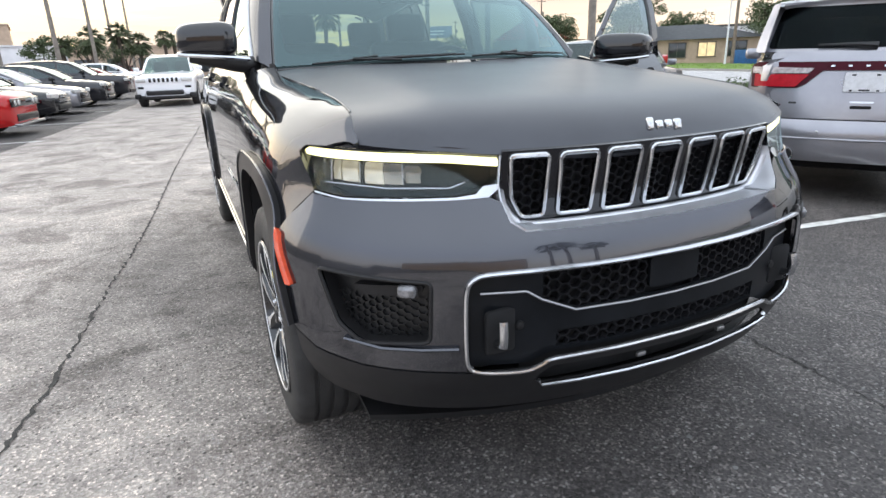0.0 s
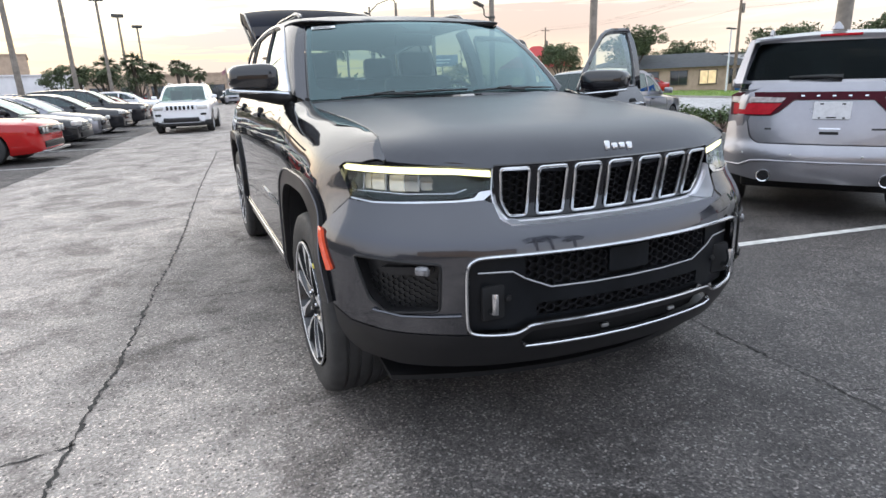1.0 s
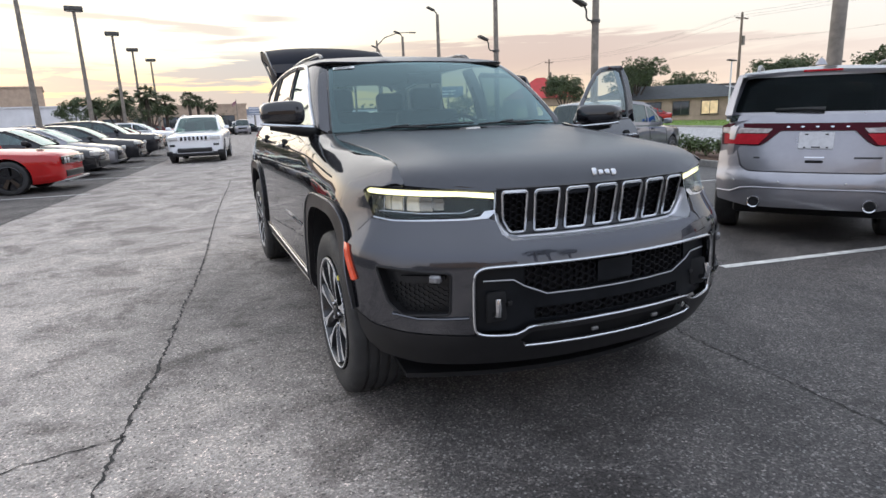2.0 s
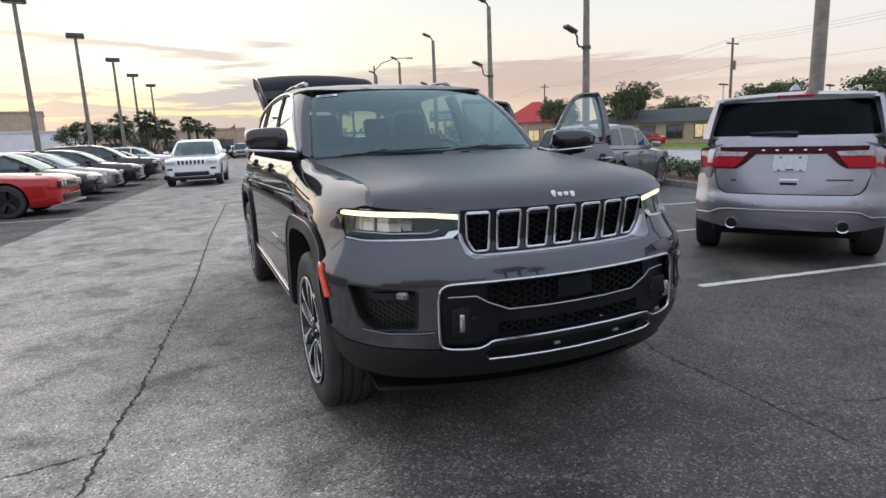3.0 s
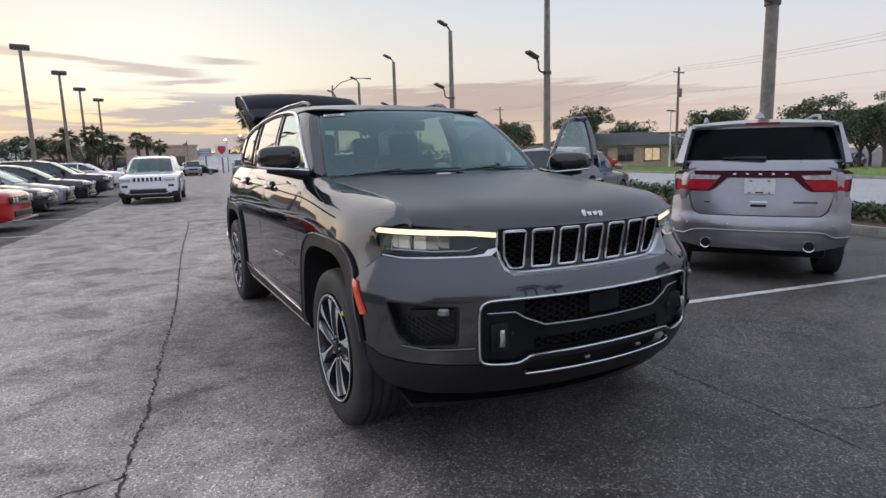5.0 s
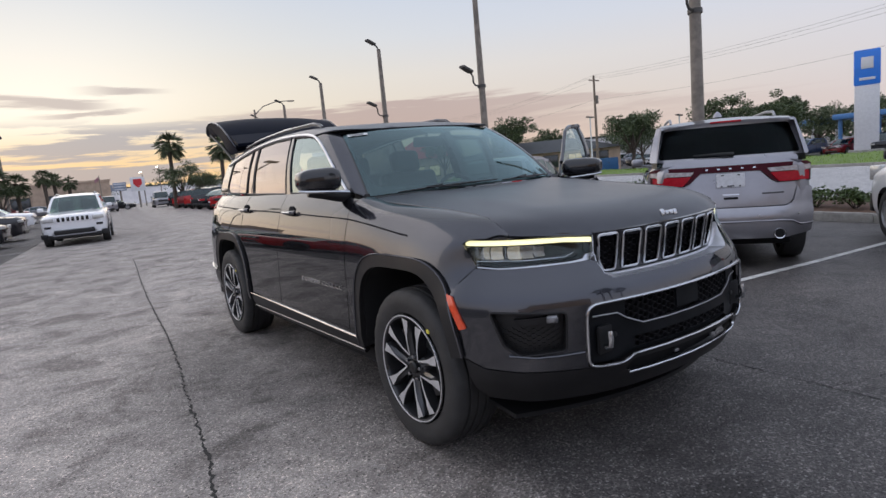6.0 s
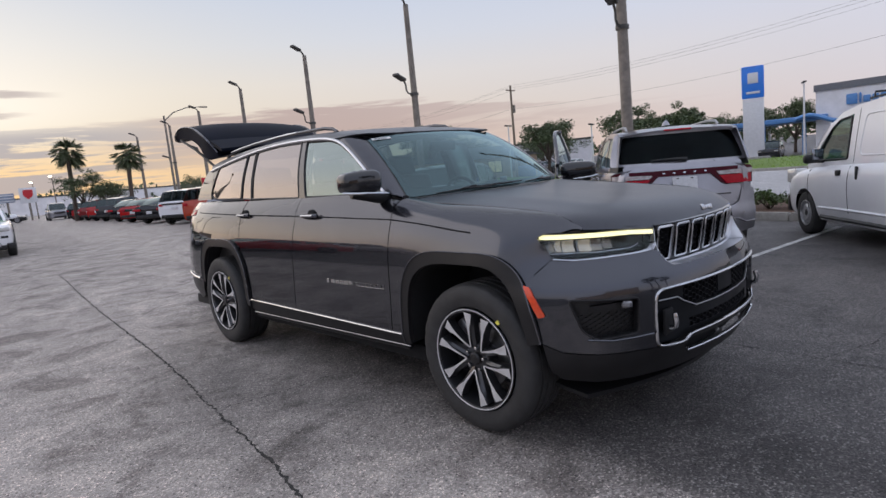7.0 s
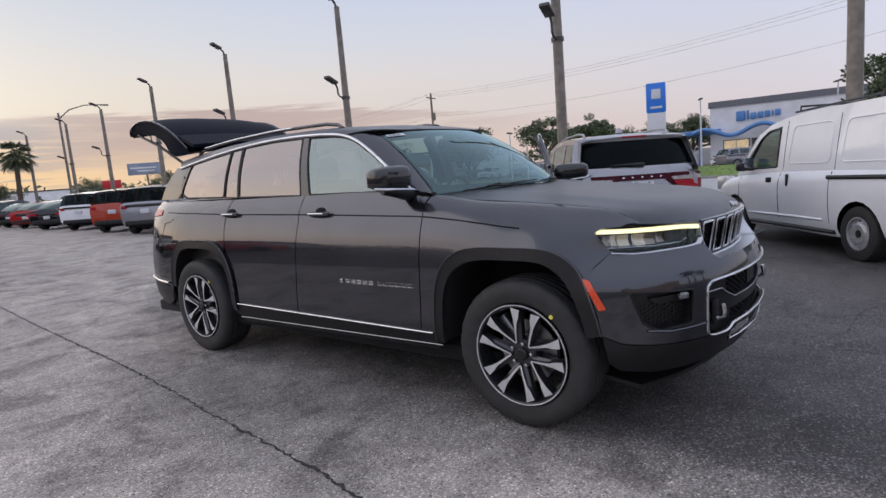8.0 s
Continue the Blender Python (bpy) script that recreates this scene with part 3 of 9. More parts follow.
def house(d=0.0):
    """The side of the cabin: along and up."""
    def fn(y, z):
        y, z = np.atleast_1d(np.asarray(y, float)), np.atleast_1d(np.asarray(z, float))
        b = np.interp(y, [0.5, 2.6, 3.0, 3.5, 4.0], [0.806, 0.806, 0.797, 0.768, 0.715])
        return np.column_stack([b - 0.28 * (z - 1.27) + 0.018 * np.sin(np.clip((z - 1.27) / 0.4, 0, 1) * math.pi) + d, y, z])
    return fn


def roof_fn(y, w):
    y, w = np.atleast_1d(np.asarray(y, float)), np.atleast_1d(np.asarray(w, float))
    zs = strip_z(np.minimum(y, 3.58)) - np.maximum(y - 3.58, 0) * 0.12
    zs = np.where(y < 1.38, np.interp(y, [1.05, 1.20, 1.38], [1.625, 1.632, 1.652]), zs)
    x0 = house()(y, zs)[:, 0] - 0.004
    zr = np.interp(y, [1.0, 1.1, 1.25, 1.4, 1.6, 1.8, 2.3, 2.9, 3.4, 3.8], [1.640, 1.660, 1.696, 1.718, 1.735, 1.745, 1.752, 1.742, 1.712, 1.68])
    X = np.stack([x0, x0 - 0.030, x0 - 0.085, np.full_like(y, 0.42), np.full_like(y, 0.2), np.zeros_like(y)], 1)
    Z = np.stack([zs + 0.006, zs + (zr - zs) * 0.42, zs + (zr - zs) * 0.66, zr - 0.009, zr - 0.002, zr], 1)
    ws = np.array([0, 0.12, 0.25, 0.5, 0.75, 1.0])
    i = np.clip(np.searchsorted(ws, w) - 1, 0, 4)
    k = np.arange(len(y))
    t = np.clip((w - ws[i]) / (ws[i + 1] - ws[i]), 0, 1)
    def cub(A):
        sec = (A[:, 1:] - A[:, :-1]) / (ws[1:] - ws[:-1])
        tan = np.concatenate([sec[:, :1], (sec[:, 1:] + sec[:, :-1]) / 2, np.zeros_like(sec[:, :1]) if A is Z else sec[:, -1:]], 1)
        hh = ws[i + 1] - ws[i]
        return (2 * t**3 - 3 * t**2 + 1) * A[k, i] + (t**3 - 2 * t**2 + t) * hh * tan[k, i] + (-2 * t**3 + 3 * t**2) * A[k, i + 1] + (t**3 - t**2) * hh * tan[k, i + 1]
    return np.column_stack([cub(X), y, cub(Z)])


def screen(a, v, d=0.0):
    """Windscreen: a from -1 to 1 across, v from 0 (cowl) to 1 (roof)."""
    a, v = np.atleast_1d(np.asarray(a, float)), np.atleast_1d(np.asarray(v, float))
    b = np.column_stack([0.752 * a, 0.36 + 0.27 * a * a, 1.232 - 0.014 * a * a])
    t = np.column_stack([0.617 * a, 1.075 + 0.10 * a * a, 1.652 - 0.016 * a * a])
    p = b + (t - b) * v[:, None]
    bulge = 0.03 * 4 * v * (1 - v) + d
    return p + np.column_stack([a * 0.3, np.full_like(a, -0.6), np.full_like(a, 0.78)]) * bulge[:, None]


hero = thing("sport_utility_car", pose(0, 0, 0), "dark grey sport utility car with lit lamps and open tailgate", "car")

# front skin
HL = [(uy(-0.414), 1.034), (ux(0.62), 1.026), (ux(0.488), 1.012), (ux(0.488), 0.955), (ux(0.535), 0.932), (ux(0.60), 0.922), (uy(-0.60), 0.915), (uy(-0.487), 0.925)]
half = [(ux(0.44), 0.838), (ux(0.475), 0.86), (ux(0.492), 0.905), (ux(0.535), 0.924), (ux(0.60), 0.914), (uy(-0.60), 0.907), (uy(-0.515), 0.910), (uy(-0.492), 0.914), (uy(-0.412), 0.850), (uy(-0.366), 0.79),
        (uy(-0.42), 0.66), (uy(-0.445), 0.545), (uy(-0.53), 0.505), (uy(-0.65), 0.490), (ux(0.585), 0.487), (ux(0.585), 0.715), (ux(0.55), 0.752)]
outl = half + [(-u, z) for u, z in half[::-1]]
FOG = rounded([(uy(-0.562), 0.742), (ux(0.655), 0.728), (ux(0.662), 0.570), (uy(-0.655), 0.556), (uy(-0.605), 0.60)], 0.018)
bm = sheet(bmesh.new(), outl, nose(), 0.035, holes=[FOG, [(-u, z) for u, z in FOG]])
part("front_bumper", bm, GREY_PAINT, hero, thick=0.012)
half = [(0, 0.515), (ux(0.37), 0.508), (ux(0.43), 0.482), (ux(0.565), 0.480), (uy(-0.65), 0.484), (uy(-0.53), 0.499), (uy(-0.448), 0.538), (uy(-0.47), 0.40), (uy(-0.52), 0.355), (ux(0.80), 0.335), (ux(0.5), 0.345), (0, 0.35)]
outl = half + [(-u, z) for u, z in half[-2:0:-1]]
SLOT = rounded([(-0.385, 0.487), (0.385, 0.487), (0.43, 0.452), (0.40, 0.425), (-0.40, 0.425), (-0.43, 0.452)], 0.02)
bm = sheet(bmesh.new(), outl, nose(), 0.04, holes=[SLOT])
part("lower_valance", bm, CLAD, hero, "dark grey lower bumper cladding", thick=0.012)
bm = bmesh.new()
sheet(bm, [(-0.45, 0.40), (0.45, 0.40), (0.45, 0.50), (-0.45, 0.50)], nose(-0.06), 0.06)
part("slot_backing", bm, DEEP, hero, thick=0.01)
for x in (-0.085, 0.235):
    bm = bmesh.new()
    box(bm, nose1(ux(x), 0.446, -0.030), (0.030, 0.012, 0.014), bevel=0.003)
    part("slot_tab", bm, SILVER_ALLOY, hero)
bm = bmesh.new()
tube(bm, [nose1(ux(x), z, 0.004) for x, z in [(-0.41, 0.448), (-0.40, 0.428), (-0.3, 0.4265), (-0.15, 0.426), (0, 0.426), (0.15, 0.426), (0.3, 0.4265), (0.40, 0.428), (0.425, 0.445), (0.40, 0.46)]], 0.006)
part("slot_trim", bm, CHROME, hero, "thin silver trim line")

# chrome surround of the lower intake
loop = [(ux(0.0), 0.752), (ux(0.2), 0.752), (ux(0.38), 0.751), (ux(0.52), 0.748), (ux(0.562), 0.738), (ux(0.58), 0.71), (ux(0.584), 0.64), (ux(0.584), 0.54), (ux(0.578), 0.502), (ux(0.555), 0.488), (ux(0.50), 0.483),
        (ux(0.44), 0.484), (ux(0.405), 0.497), (ux(0.37), 0.510), (ux(0.2), 0.5135), (0.0, 0.5145)]
loop = loop + [(-u, z) for u, z in loop[-2:0:-1]]
bm = bmesh.new()
curve = hermite(np.arange(len(loop) + 1), np.array(loop + loop[:1]), np.linspace(0, len(loop), len(loop) * 4 + 1))[:-1]
tube(bm, [nose1(u, z, 0.004) for u, z in curve], 0.0066, 8, closed=True)
part("intake_surround", bm, CHROME, hero, "bright chrome surround")
inner = rounded([(-ux(0.58), 0.49), (-ux(0.43), 0.488), (-ux(0.37), 0.515), (ux(0.37), 0.515), (ux(0.43), 0.488), (ux(0.58), 0.49), (ux(0.575), 0.75), (-ux(0.575), 0.75)], 0.02)
UPPER = [(-0.40, 0.662), (-0.30, 0.628), (0.30, 0.628), (0.40, 0.662), (0.40, 0.735), (-0.40, 0.735)]
LOWER = [(-0.36, 0.525), (0.36, 0.525), (0.36, 0.572), (-0.36, 0.572)]
bm = sheet(bmesh.new(), inner, nose(-0.028), 0.05, holes=[UPPER, LOWER])
part("intake_panel", bm, INTAKE, hero, "dark smooth intake panel", thick=0.01)
bm = bmesh.new()
sheet(bm, [(-0.42, 0.515), (0.42, 0.515), (0.42, 0.745), (-0.42, 0.745)], nose(-0.075), 0.08)
part("intake_backing", bm, DEEP, hero, thick=0.01)
for nm, poly in (("upper_mesh", UPPER), ("lower_mesh", LOWER)):
    cs = np.array(hexgrid(-0.395, 0.395, 0.536, 0.735, 0.0165))
    keep = inside(poly, cs) & ~((np.abs(cs[:, 0] - 0.0) < 0.085) & (cs[:, 1] > 0.62))
    for half_ in ((cs[:, 0] < 0, cs[:, 0] >= 0) if nm == "upper_mesh" else (cs[:, 0] < 9,)):
        bm = bmesh.new()
        hexes(bm, cs[keep & half_], lambda u, v, d: nose1(u, v, -0.034 - d), 0.0181, 0.0036, 0.02)
        part(nm, bm, MESH, hero, "black honeycomb mesh")
bm = bmesh.new()
sheet(bm, rounded([(-0.085, 0.645), (0.085, 0.645), (0.085, 0.728), (-0.085, 0.728)], 0.01), nose(-0.030), 0.05)
part("radar_cover", bm, INTAKE, hero, thick=0.01)
bm = bmesh.new()
tube(bm, [nose1(ux(x), z, -0.022) for x, z in [(-0.55, 0.69), (-0.44, 0.69), (-0.40, 0.664), (-0.31, 0.626), (-0.15, 0.624), (0, 0.624), (0.15, 0.624), (0.31, 0.626), (0.40, 0.664), (0.44, 0.69), (0.55, 0.69)]], 0.0035, 6)
part("intake_rim_line", bm, SILVER_ALLOY, hero)
for s in (-1, 1):
    bm = bmesh.new()
    c = nose1(ux(s * 0.505), 0.59, -0.02)
    box(bm, c, (0.085, 0.02, 0.12), bevel=0.012)
    part("hook_pocket", bm, DEEP, hero)
    bm = bmesh.new()
    p = [nose1(ux(s * 0.525), 0.567, -0.03), nose1(ux(s * 0.512), 0.563, 0.0), nose1(ux(s * 0.503), 0.572, 0.022), nose1(ux(s * 0.503), 0.60, 0.026), nose1(ux(s * 0.503), 0.632, 0.018)]
    tube(bm, p, [0.011, 0.012, 0.0125, 0.0125, 0.012], 10)
    part("tow_hook", bm, CHROME, hero, "bright metal tow hook")
    bm = bmesh.new()
    lathe(bm, [(0.001, -0.004), (0.010, -0.003), (0.012, 0.004)], 12, "Y", nose1(ux(s * 0.455), 0.60, -0.022))
    part("parking_sensor", bm, BLACK, hero)
    # fog lamp pocket
    fp = [(s * u, z) for u, z in FOG]
    bm = sheet(bmesh.new(), fp, nose(-0.05), 0.04)
    part("fog_pocket_backing", bm, BLACK, hero, thick=0.01)
    bm = bmesh.new()
    for i in range(len(FOG)):
        a, b = fp[i], fp[(i + 1) % len(fp)]
        bm.faces.new([bm.verts.new(q) for q in (nose1(*a, 0.0), nose1(*b, 0.0), nose1(*b, -0.052), nose1(*a, -0.052))])
    bmesh.ops.remove_doubles(bm, verts=bm.verts, dist=0.0005)
    part("fog_pocket_wall", bm, CLAD, hero)
    bm = bmesh.new()
    tube(bm, [nose1(u, z, 0.0) for u, z in dense(fp, 0.03)], 0.0055, 8, closed=True)
    part("fog_pocket_rim", bm, CLAD, hero)
    cs = np.array(hexgrid(ux(0.665), uy(-0.57), 0.565, 0.675, 0.012))
    cs = cs[inside(FOG, cs)]
    bm = bmesh.new()
    hexes(bm, cs, lambda u, v, d: nose1(s * u, v, -0.042 - d * 0.4), 0.0132, 0.003, 0.016)
    part("fog_pocket_mesh", bm, BLACK, hero, "black textured mesh")
    bm = bmesh.new()
    sheet(bm, rounded([(ux(0.68), 0.688), (uy(-0.66), 0.680), (uy(-0.635), 0.705), (ux(0.675), 0.715)], 0.01), lambda u, z: nose(-0.02)(s * u, z), 0.03)
    part("fog_lamp_shelf", bm, CLAD, hero, thick=0.03)
    bm = bmesh.new()
    n0 = nose1(s * ux(0.705), 0.706, 0.0)
    box(bm, n0, (0.050, 0.030, 0.033), Euler((0, 0, s * radians(38))).to_matrix(), 0.011, 3)
    part("fog_lamp", bm, FOG_GLASS, hero, "small clear rectangular fog lamp")
    # lower edge sheen of the pocket, drawn as an added body-coloured bar
    bm = bmesh.new()
    tube(bm, [nose1(s * u, z, 0.002) for u, z in [(ux(0.60), 0.556), (ux(0.68), 0.552), (uy(-0.70), 0.549), (uy(-0.62), 0.56)]], 0.010, 8, flat=0.7)
    part("pocket_edge_sheen", bm, GREY_PAINT, hero)
    # side reflector on the arch edge
    bm = bmesh.new()
    sheet(bm, rounded([(uy(-0.366), 0.812), (uy(-0.400), 0.805), (uy(-0.468), 0.672), (uy(-0.437), 0.665)], 0.006), lambda u, z: nose(0.010)(s * u, z), 0.02)
    part("side_reflector", bm, AMBER, hero, "bright orange-red side reflector", thick=0.014)

    # skin behind the joint of bumper and fender
    part("fender_bracket", sheet(bmesh.new(), [(s * u, z) for u, z in [(uy(-0.53), 0.90), (uy(-0.43), 0.835), (uy(-0.335), 0.78), (uy(-0.335), 0.95), (uy(-0.42), 0.96), (uy(-0.505), 0.926)]], nose(-0.010), 0.03), GREY_PAINT, hero, thick=0.006)
    bm = sheet(bmesh.new(), [(s * u, z) for u, z in [(uy(-0.43), 1.030), (uy(-0.50), 1.034), (ux(0.62), 1.028), (ux(0.485), 1.014), (ux(0.485), 1.020), (ux(0.62), 1.036), (uy(-0.50), 1.040), (uy(-0.43), 1.036)]], nose(-0.012), 0.03)
    part("lamp_brow", bm, GREY_PAINT, hero, thick=0.006)
    # headlamp
    hp = [(s * u, z) for u, z in HL]
    hl = part("headlamp", sheet(bmesh.new(), [(s * u, z) for u, z in HL], nose(-0.075), 0.05), DEEP, hero, "slim lit headlamp with running light", thick=0.01)
    bm = bmesh.new()
    d = dense(hp, 0.05)
    for i in range(len(d)):
        a, b = d[i], d[(i + 1) % len(d)]
        bm.faces.new([bm.verts.new(q) for q in (nose1(*a, 0.0), nose1(*b, 0.0), nose1(*b, -0.078), nose1(*a, -0.078))])
    bmesh.ops.remove_doubles(bm, verts=bm.verts, dist=0.0005)
    part("lamp_housing", bm, GLOSS_BLACK, hl)
    bm = bmesh.new()
    u0, u1 = ux(0.496), uy(-0.425)
    top = [(u1 + (u0 - u1) * t, np.interp(u1 + (u0 - u1) * t, [ux(0.488), ux(0.62), uy(-0.414)], [1.006, 1.019, 1.027])) for t in np.linspace(0, 1, 16)]
    for a, b in zip(top, top[1:]):
        q = [[bm.verts.new(nose1(s * u, z - dz, e)) for dz, e in ((0, -0.016), (0.004, -0.004), (0.018, -0.004), (0.022, -0.016))] for u, z in (a, b)]
        for j in range(3):
            bm.faces.new((q[0][j], q[0][j + 1], q[1][j + 1], q[1][j]))
    bmesh.ops.remove_doubles(bm, verts=bm.verts, dist=0.0003)
    part("running_light", bm, DRL, hl, "glowing pale yellow light bar")
    uo, ui = uy(-0.425), ux(0.494)
    span = lambda f: uo + (ui - uo) * f
    part("lamp_floor", sheet(bmesh.new(), rounded([(span(0.05), 0.936), (span(0.93), 0.934), (span(0.96), 0.996), (span(0.03), 1.004)], 0.01), lambda u, z: nose(-0.068)(s * u, z), 0.04), DEEP, hl, thick=0.006)
    for f0, f1, za, zb, mt, lab in ((0.085, 0.135, 0.942, 0.992, REFLECTOR, ""), (0.155, 0.20, 0.942, 0.993, LED, "warm lit lamp module"), (0.22, 0.315, 0.940, 0.992, LED, "warm lit lamp module"), (0.36, 0.46, 0.938, 0.991, LED, "warm lit lamp module"),
                                (0.465, 0.56, 0.938, 0.990, REFLECTOR, ""), (0.585, 0.655, 0.942, 0.984, REFLECTOR, "")):
        bm = bmesh.new()
        u0, u1 = span(f0), span(f1)
        sheet(bm, rounded([(u0, za), (u1 - 0.006, za), (u1, zb), (u0 + 0.004, zb)], 0.006), lambda u, z: nose(-0.050)(s * u, z), 0.012)
        for v in bm.verts:
            v.co.y += 0.012 * math.cos((v.co.z - (za + zb) / 2) * 50)
        part("lamp_module", bm, mt, hl, lab, thick=0.008)
    for f in (0.075, 0.145, 0.335, 0.57):
        bm = bmesh.new()
        tube(bm, [nose1(s * span(f), 0.938, -0.044), nose1(s * span(f - 0.006), 0.992, -0.044)], 0.0011, 6)
        part("lamp_fin", bm, CHROME, hl)
    bm = bmesh.new()
    tube(bm, [nose1(s * span(f), z, -0.030) for f, z in ((0.06, 0.944), (0.10, 0.936), (0.5, 0.9325), (0.79, 0.934), (0.86, 0.948))], 0.0022, 6)
    part("lamp_outline", bm, CHROME, hl)
    bm = sheet(bmesh.new(), hp, nose(-0.002), 0.04)
    ob = part("lamp_cover", bm, LENS, hl, "clear lamp cover")
    ob.visible_shadow = False
    bm = bmesh.new()
    sheet(bm, [(s * u, z) for u, z in [(uy(-0.503), 0.921), (uy(-0.60), 0.913), (ux(0.60), 0.920), (ux(0.553), 0.926), (ux(0.535), 0.944), (ux(0.498), 0.948), (ux(0.498), 0.936), (ux(0.522), 0.918), (ux(0.60), 0.914), (uy(-0.60), 0.9085), (uy(-0.505), 0.917)]], nose(0.004), 0.03)
    part("lamp_trim", bm, CHROME, hero, "chrome trim under the headlamp", thick=0.014)

# radiator grille: a dark panel with seven ringed slots
def gp(x, z, d=0.0):
    t = (z - 0.84) / 0.17
    p = nose1(ux(x), 1.0, 0, 0.128 - 0.030 * t)
    return (p[0], p[1] + d, z)


def gpa(xs, zs):
    return np.array([gp(x, z) for x, z in zip(xs, zs)])


slots = []
for k in range(7):
    c = (k - 3) * 0.1375
    w = 0.052
    t = (1.012, 1.013)
    q = [(c - w, 1.010), (c + w, 1.010), (c + w * 0.93, 0.852), (c - w * 0.93, 0.852)]
    if k == 0:
        q = [(c - w, 1.010), (c + w, 1.010), (c + w * 0.93, 0.852), (c - w * 0.30, 0.852), (c - w * 0.92, 0.905)]
    if k == 6:
        q = [(c - w, 1.010), (c + w, 1.010), (c + w * 0.92, 0.905), (c + w * 0.30, 0.852), (c - w * 0.93, 0.852)]
    slots.append(rounded(q, 0.014, 3))
go = [(-0.485, 1.022), (0.485, 1.022), (0.49, 0.95), (0.485, 0.90), (0.465, 0.865), (0.435, 0.838), (-0.435, 0.838), (-0.465, 0.865), (-0.485, 0.90), (-0.49, 0.95)]
bm = sheet(bmesh.new(), go, gpa, 0.03, holes=slots)
part("grille_panel", bm, GLOSS_BLACK, hero, "gloss black grille panel", thick=0.015)
bm = sheet(bmesh.new(), go, lambda x, z: gpa(x, z) + np.array([0, 0.05, 0]), 0.08)
part("grille_backing", bm, DEEP, hero, thick=0.008)
for sl in slots:
    bm = bmesh.new()
    tube(bm, [gp(x, z, -0.004) for x, z in dense(sl, 0.03)], 0.0060, 8, closed=True)
    ring = part("grille_ring", bm, CHROME, hero, "chrome slot ring")
    a = np.array(sl)
    cs = np.array(hexgrid(a[:, 0].min() + 0.008, a[:, 0].max() - 0.004, 0.862, 1.004, 0.0150))
    cs = cs[inside(sl, cs)]
    bm = bmesh.new()
    hexes(bm, cs, lambda u, v, d: gp(u, v, 0.012 + d), 0.0165, 0.0028, 0.02)
    part("slot_mesh", bm, MESH, ring, "black honeycomb mesh")
bm = bmesh.new()
tube(bm, [gp(x, z, -0.012) for x, z in [(-0.50, 0.925), (-0.492, 0.892), (-0.47, 0.858), (-0.44, 0.832), (-0.40, 0.826), (-0.3, 0.826), (-0.2, 0.826), (-0.1, 0.826), (0, 0.826), (0.1, 0.826), (0.2, 0.826), (0.3, 0.826), (0.40, 0.826), (0.44, 0.832), (0.47, 0.858), (0.492, 0.892), (0.50, 0.925)]], 0.0145, 10)
part("grille_base_trim", bm, SATIN, hero, "chrome trim under the grille")
bm = bmesh.new()
sheet(bm, [(-0.44, 0), (0.44, 0), (0.44, 1), (-0.44, 1)], lambda x, t: np.array([tuple(Vector(gp(a, 0.832, 0.01)).lerp(Vector(nose1(ux(a), 0.838, -0.001)), b)) for a, b in zip(x, t)]), 0.1)
part("grille_ledge", bm, SATIN, hero, thick=0.01, out=(0, 0, 0))

# returns between the grille and the bumper skin
ga = [(0.40, 0.834), (0.44, 0.838), (0.468, 0.865), (0.486, 0.90), (0.491, 0.95), (0.486, 1.016)]
gb = [(0.40, 0.838), (0.44, 0.838), (0.476, 0.860), (0.494, 0.905), (0.499, 0.945), (0.492, 1.012)]
for s in (-1, 1):
    bm = bmesh.new()
    pa = [bm.verts.new(gp(s * x, z, 0.012)) for x, z in ga]
    pb = [bm.verts.new(nose1(s * ux(x), z, -0.003)) for x, z in gb]
    for i in range(len(ga) - 1):
        bm.faces.new((pa[i], pa[i + 1], pb[i + 1], pb[i]))
    part("grille_return", bm, SATIN, hero, thick=0.004, out=(0, 0, 0.9))

# bonnet
lipx = np.linspace(-0.752, 0.752, 41)
ol = [(x, float(lip_y(x)) + 0.0015) for x in lipx]
ol += [(hood_edge(y), y) for y in (-0.45, -0.36, -0.27, -0.1, 0, 0.15, 0.3, 0.45, 0.56)]
ol += [(x, 0.325 + 0.27 * (x / 0.752) ** 2) for x in (0.70, 0.6, 0.4, 0.2, 0, -0.2, -0.4, -0.6, -0.70)]
ol += [(-hood_edge(y), y) for y in (0.56, 0.45, 0.3, 0.15, 0, -0.1, -0.27, -0.36, -0.45)]
ol = [p for i, p in enumerate(ol) if i == 0 or np.hypot(p[0] - ol[i - 1][0], p[1] - ol[i - 1][1]) > 0.004]
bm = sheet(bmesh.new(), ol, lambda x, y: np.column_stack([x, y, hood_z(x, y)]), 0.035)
part("bonnet", bm, DULL_PAINT, hero, "dark grey bonnet with muted reflections", thick=0.014)
bm = bmesh.new()
patch(bm, lambda u, v: (1.5 * (u - 0.5), 0.30 + 0.27 * (2 * u - 1) ** 2 + v * 0.10, 1.205 + v * 0.01), 20, 3)
part("cowl_panel", bm, DEEP, hero, thick=0.02)
# maker's badge as plain raised shapes
for x, w, hgt, z in ((-0.054, 0.020, 0.034, 1.061), (-0.024, 0.022, 0.024, 1.057), (0.006, 0.022, 0.024, 1.057), (0.038, 0.023, 0.030, 1.054)):
    bm = bmesh.new()
    y = float(lip_y(x)) + 0.006
    zz = z
    box(bm, (x, y, zz), (w, 0.016, hgt), Euler((radians(-14), 0, 0)).to_matrix(), 0.007, 3)
    part("badge_letter_shape", bm, CHROME, hero)

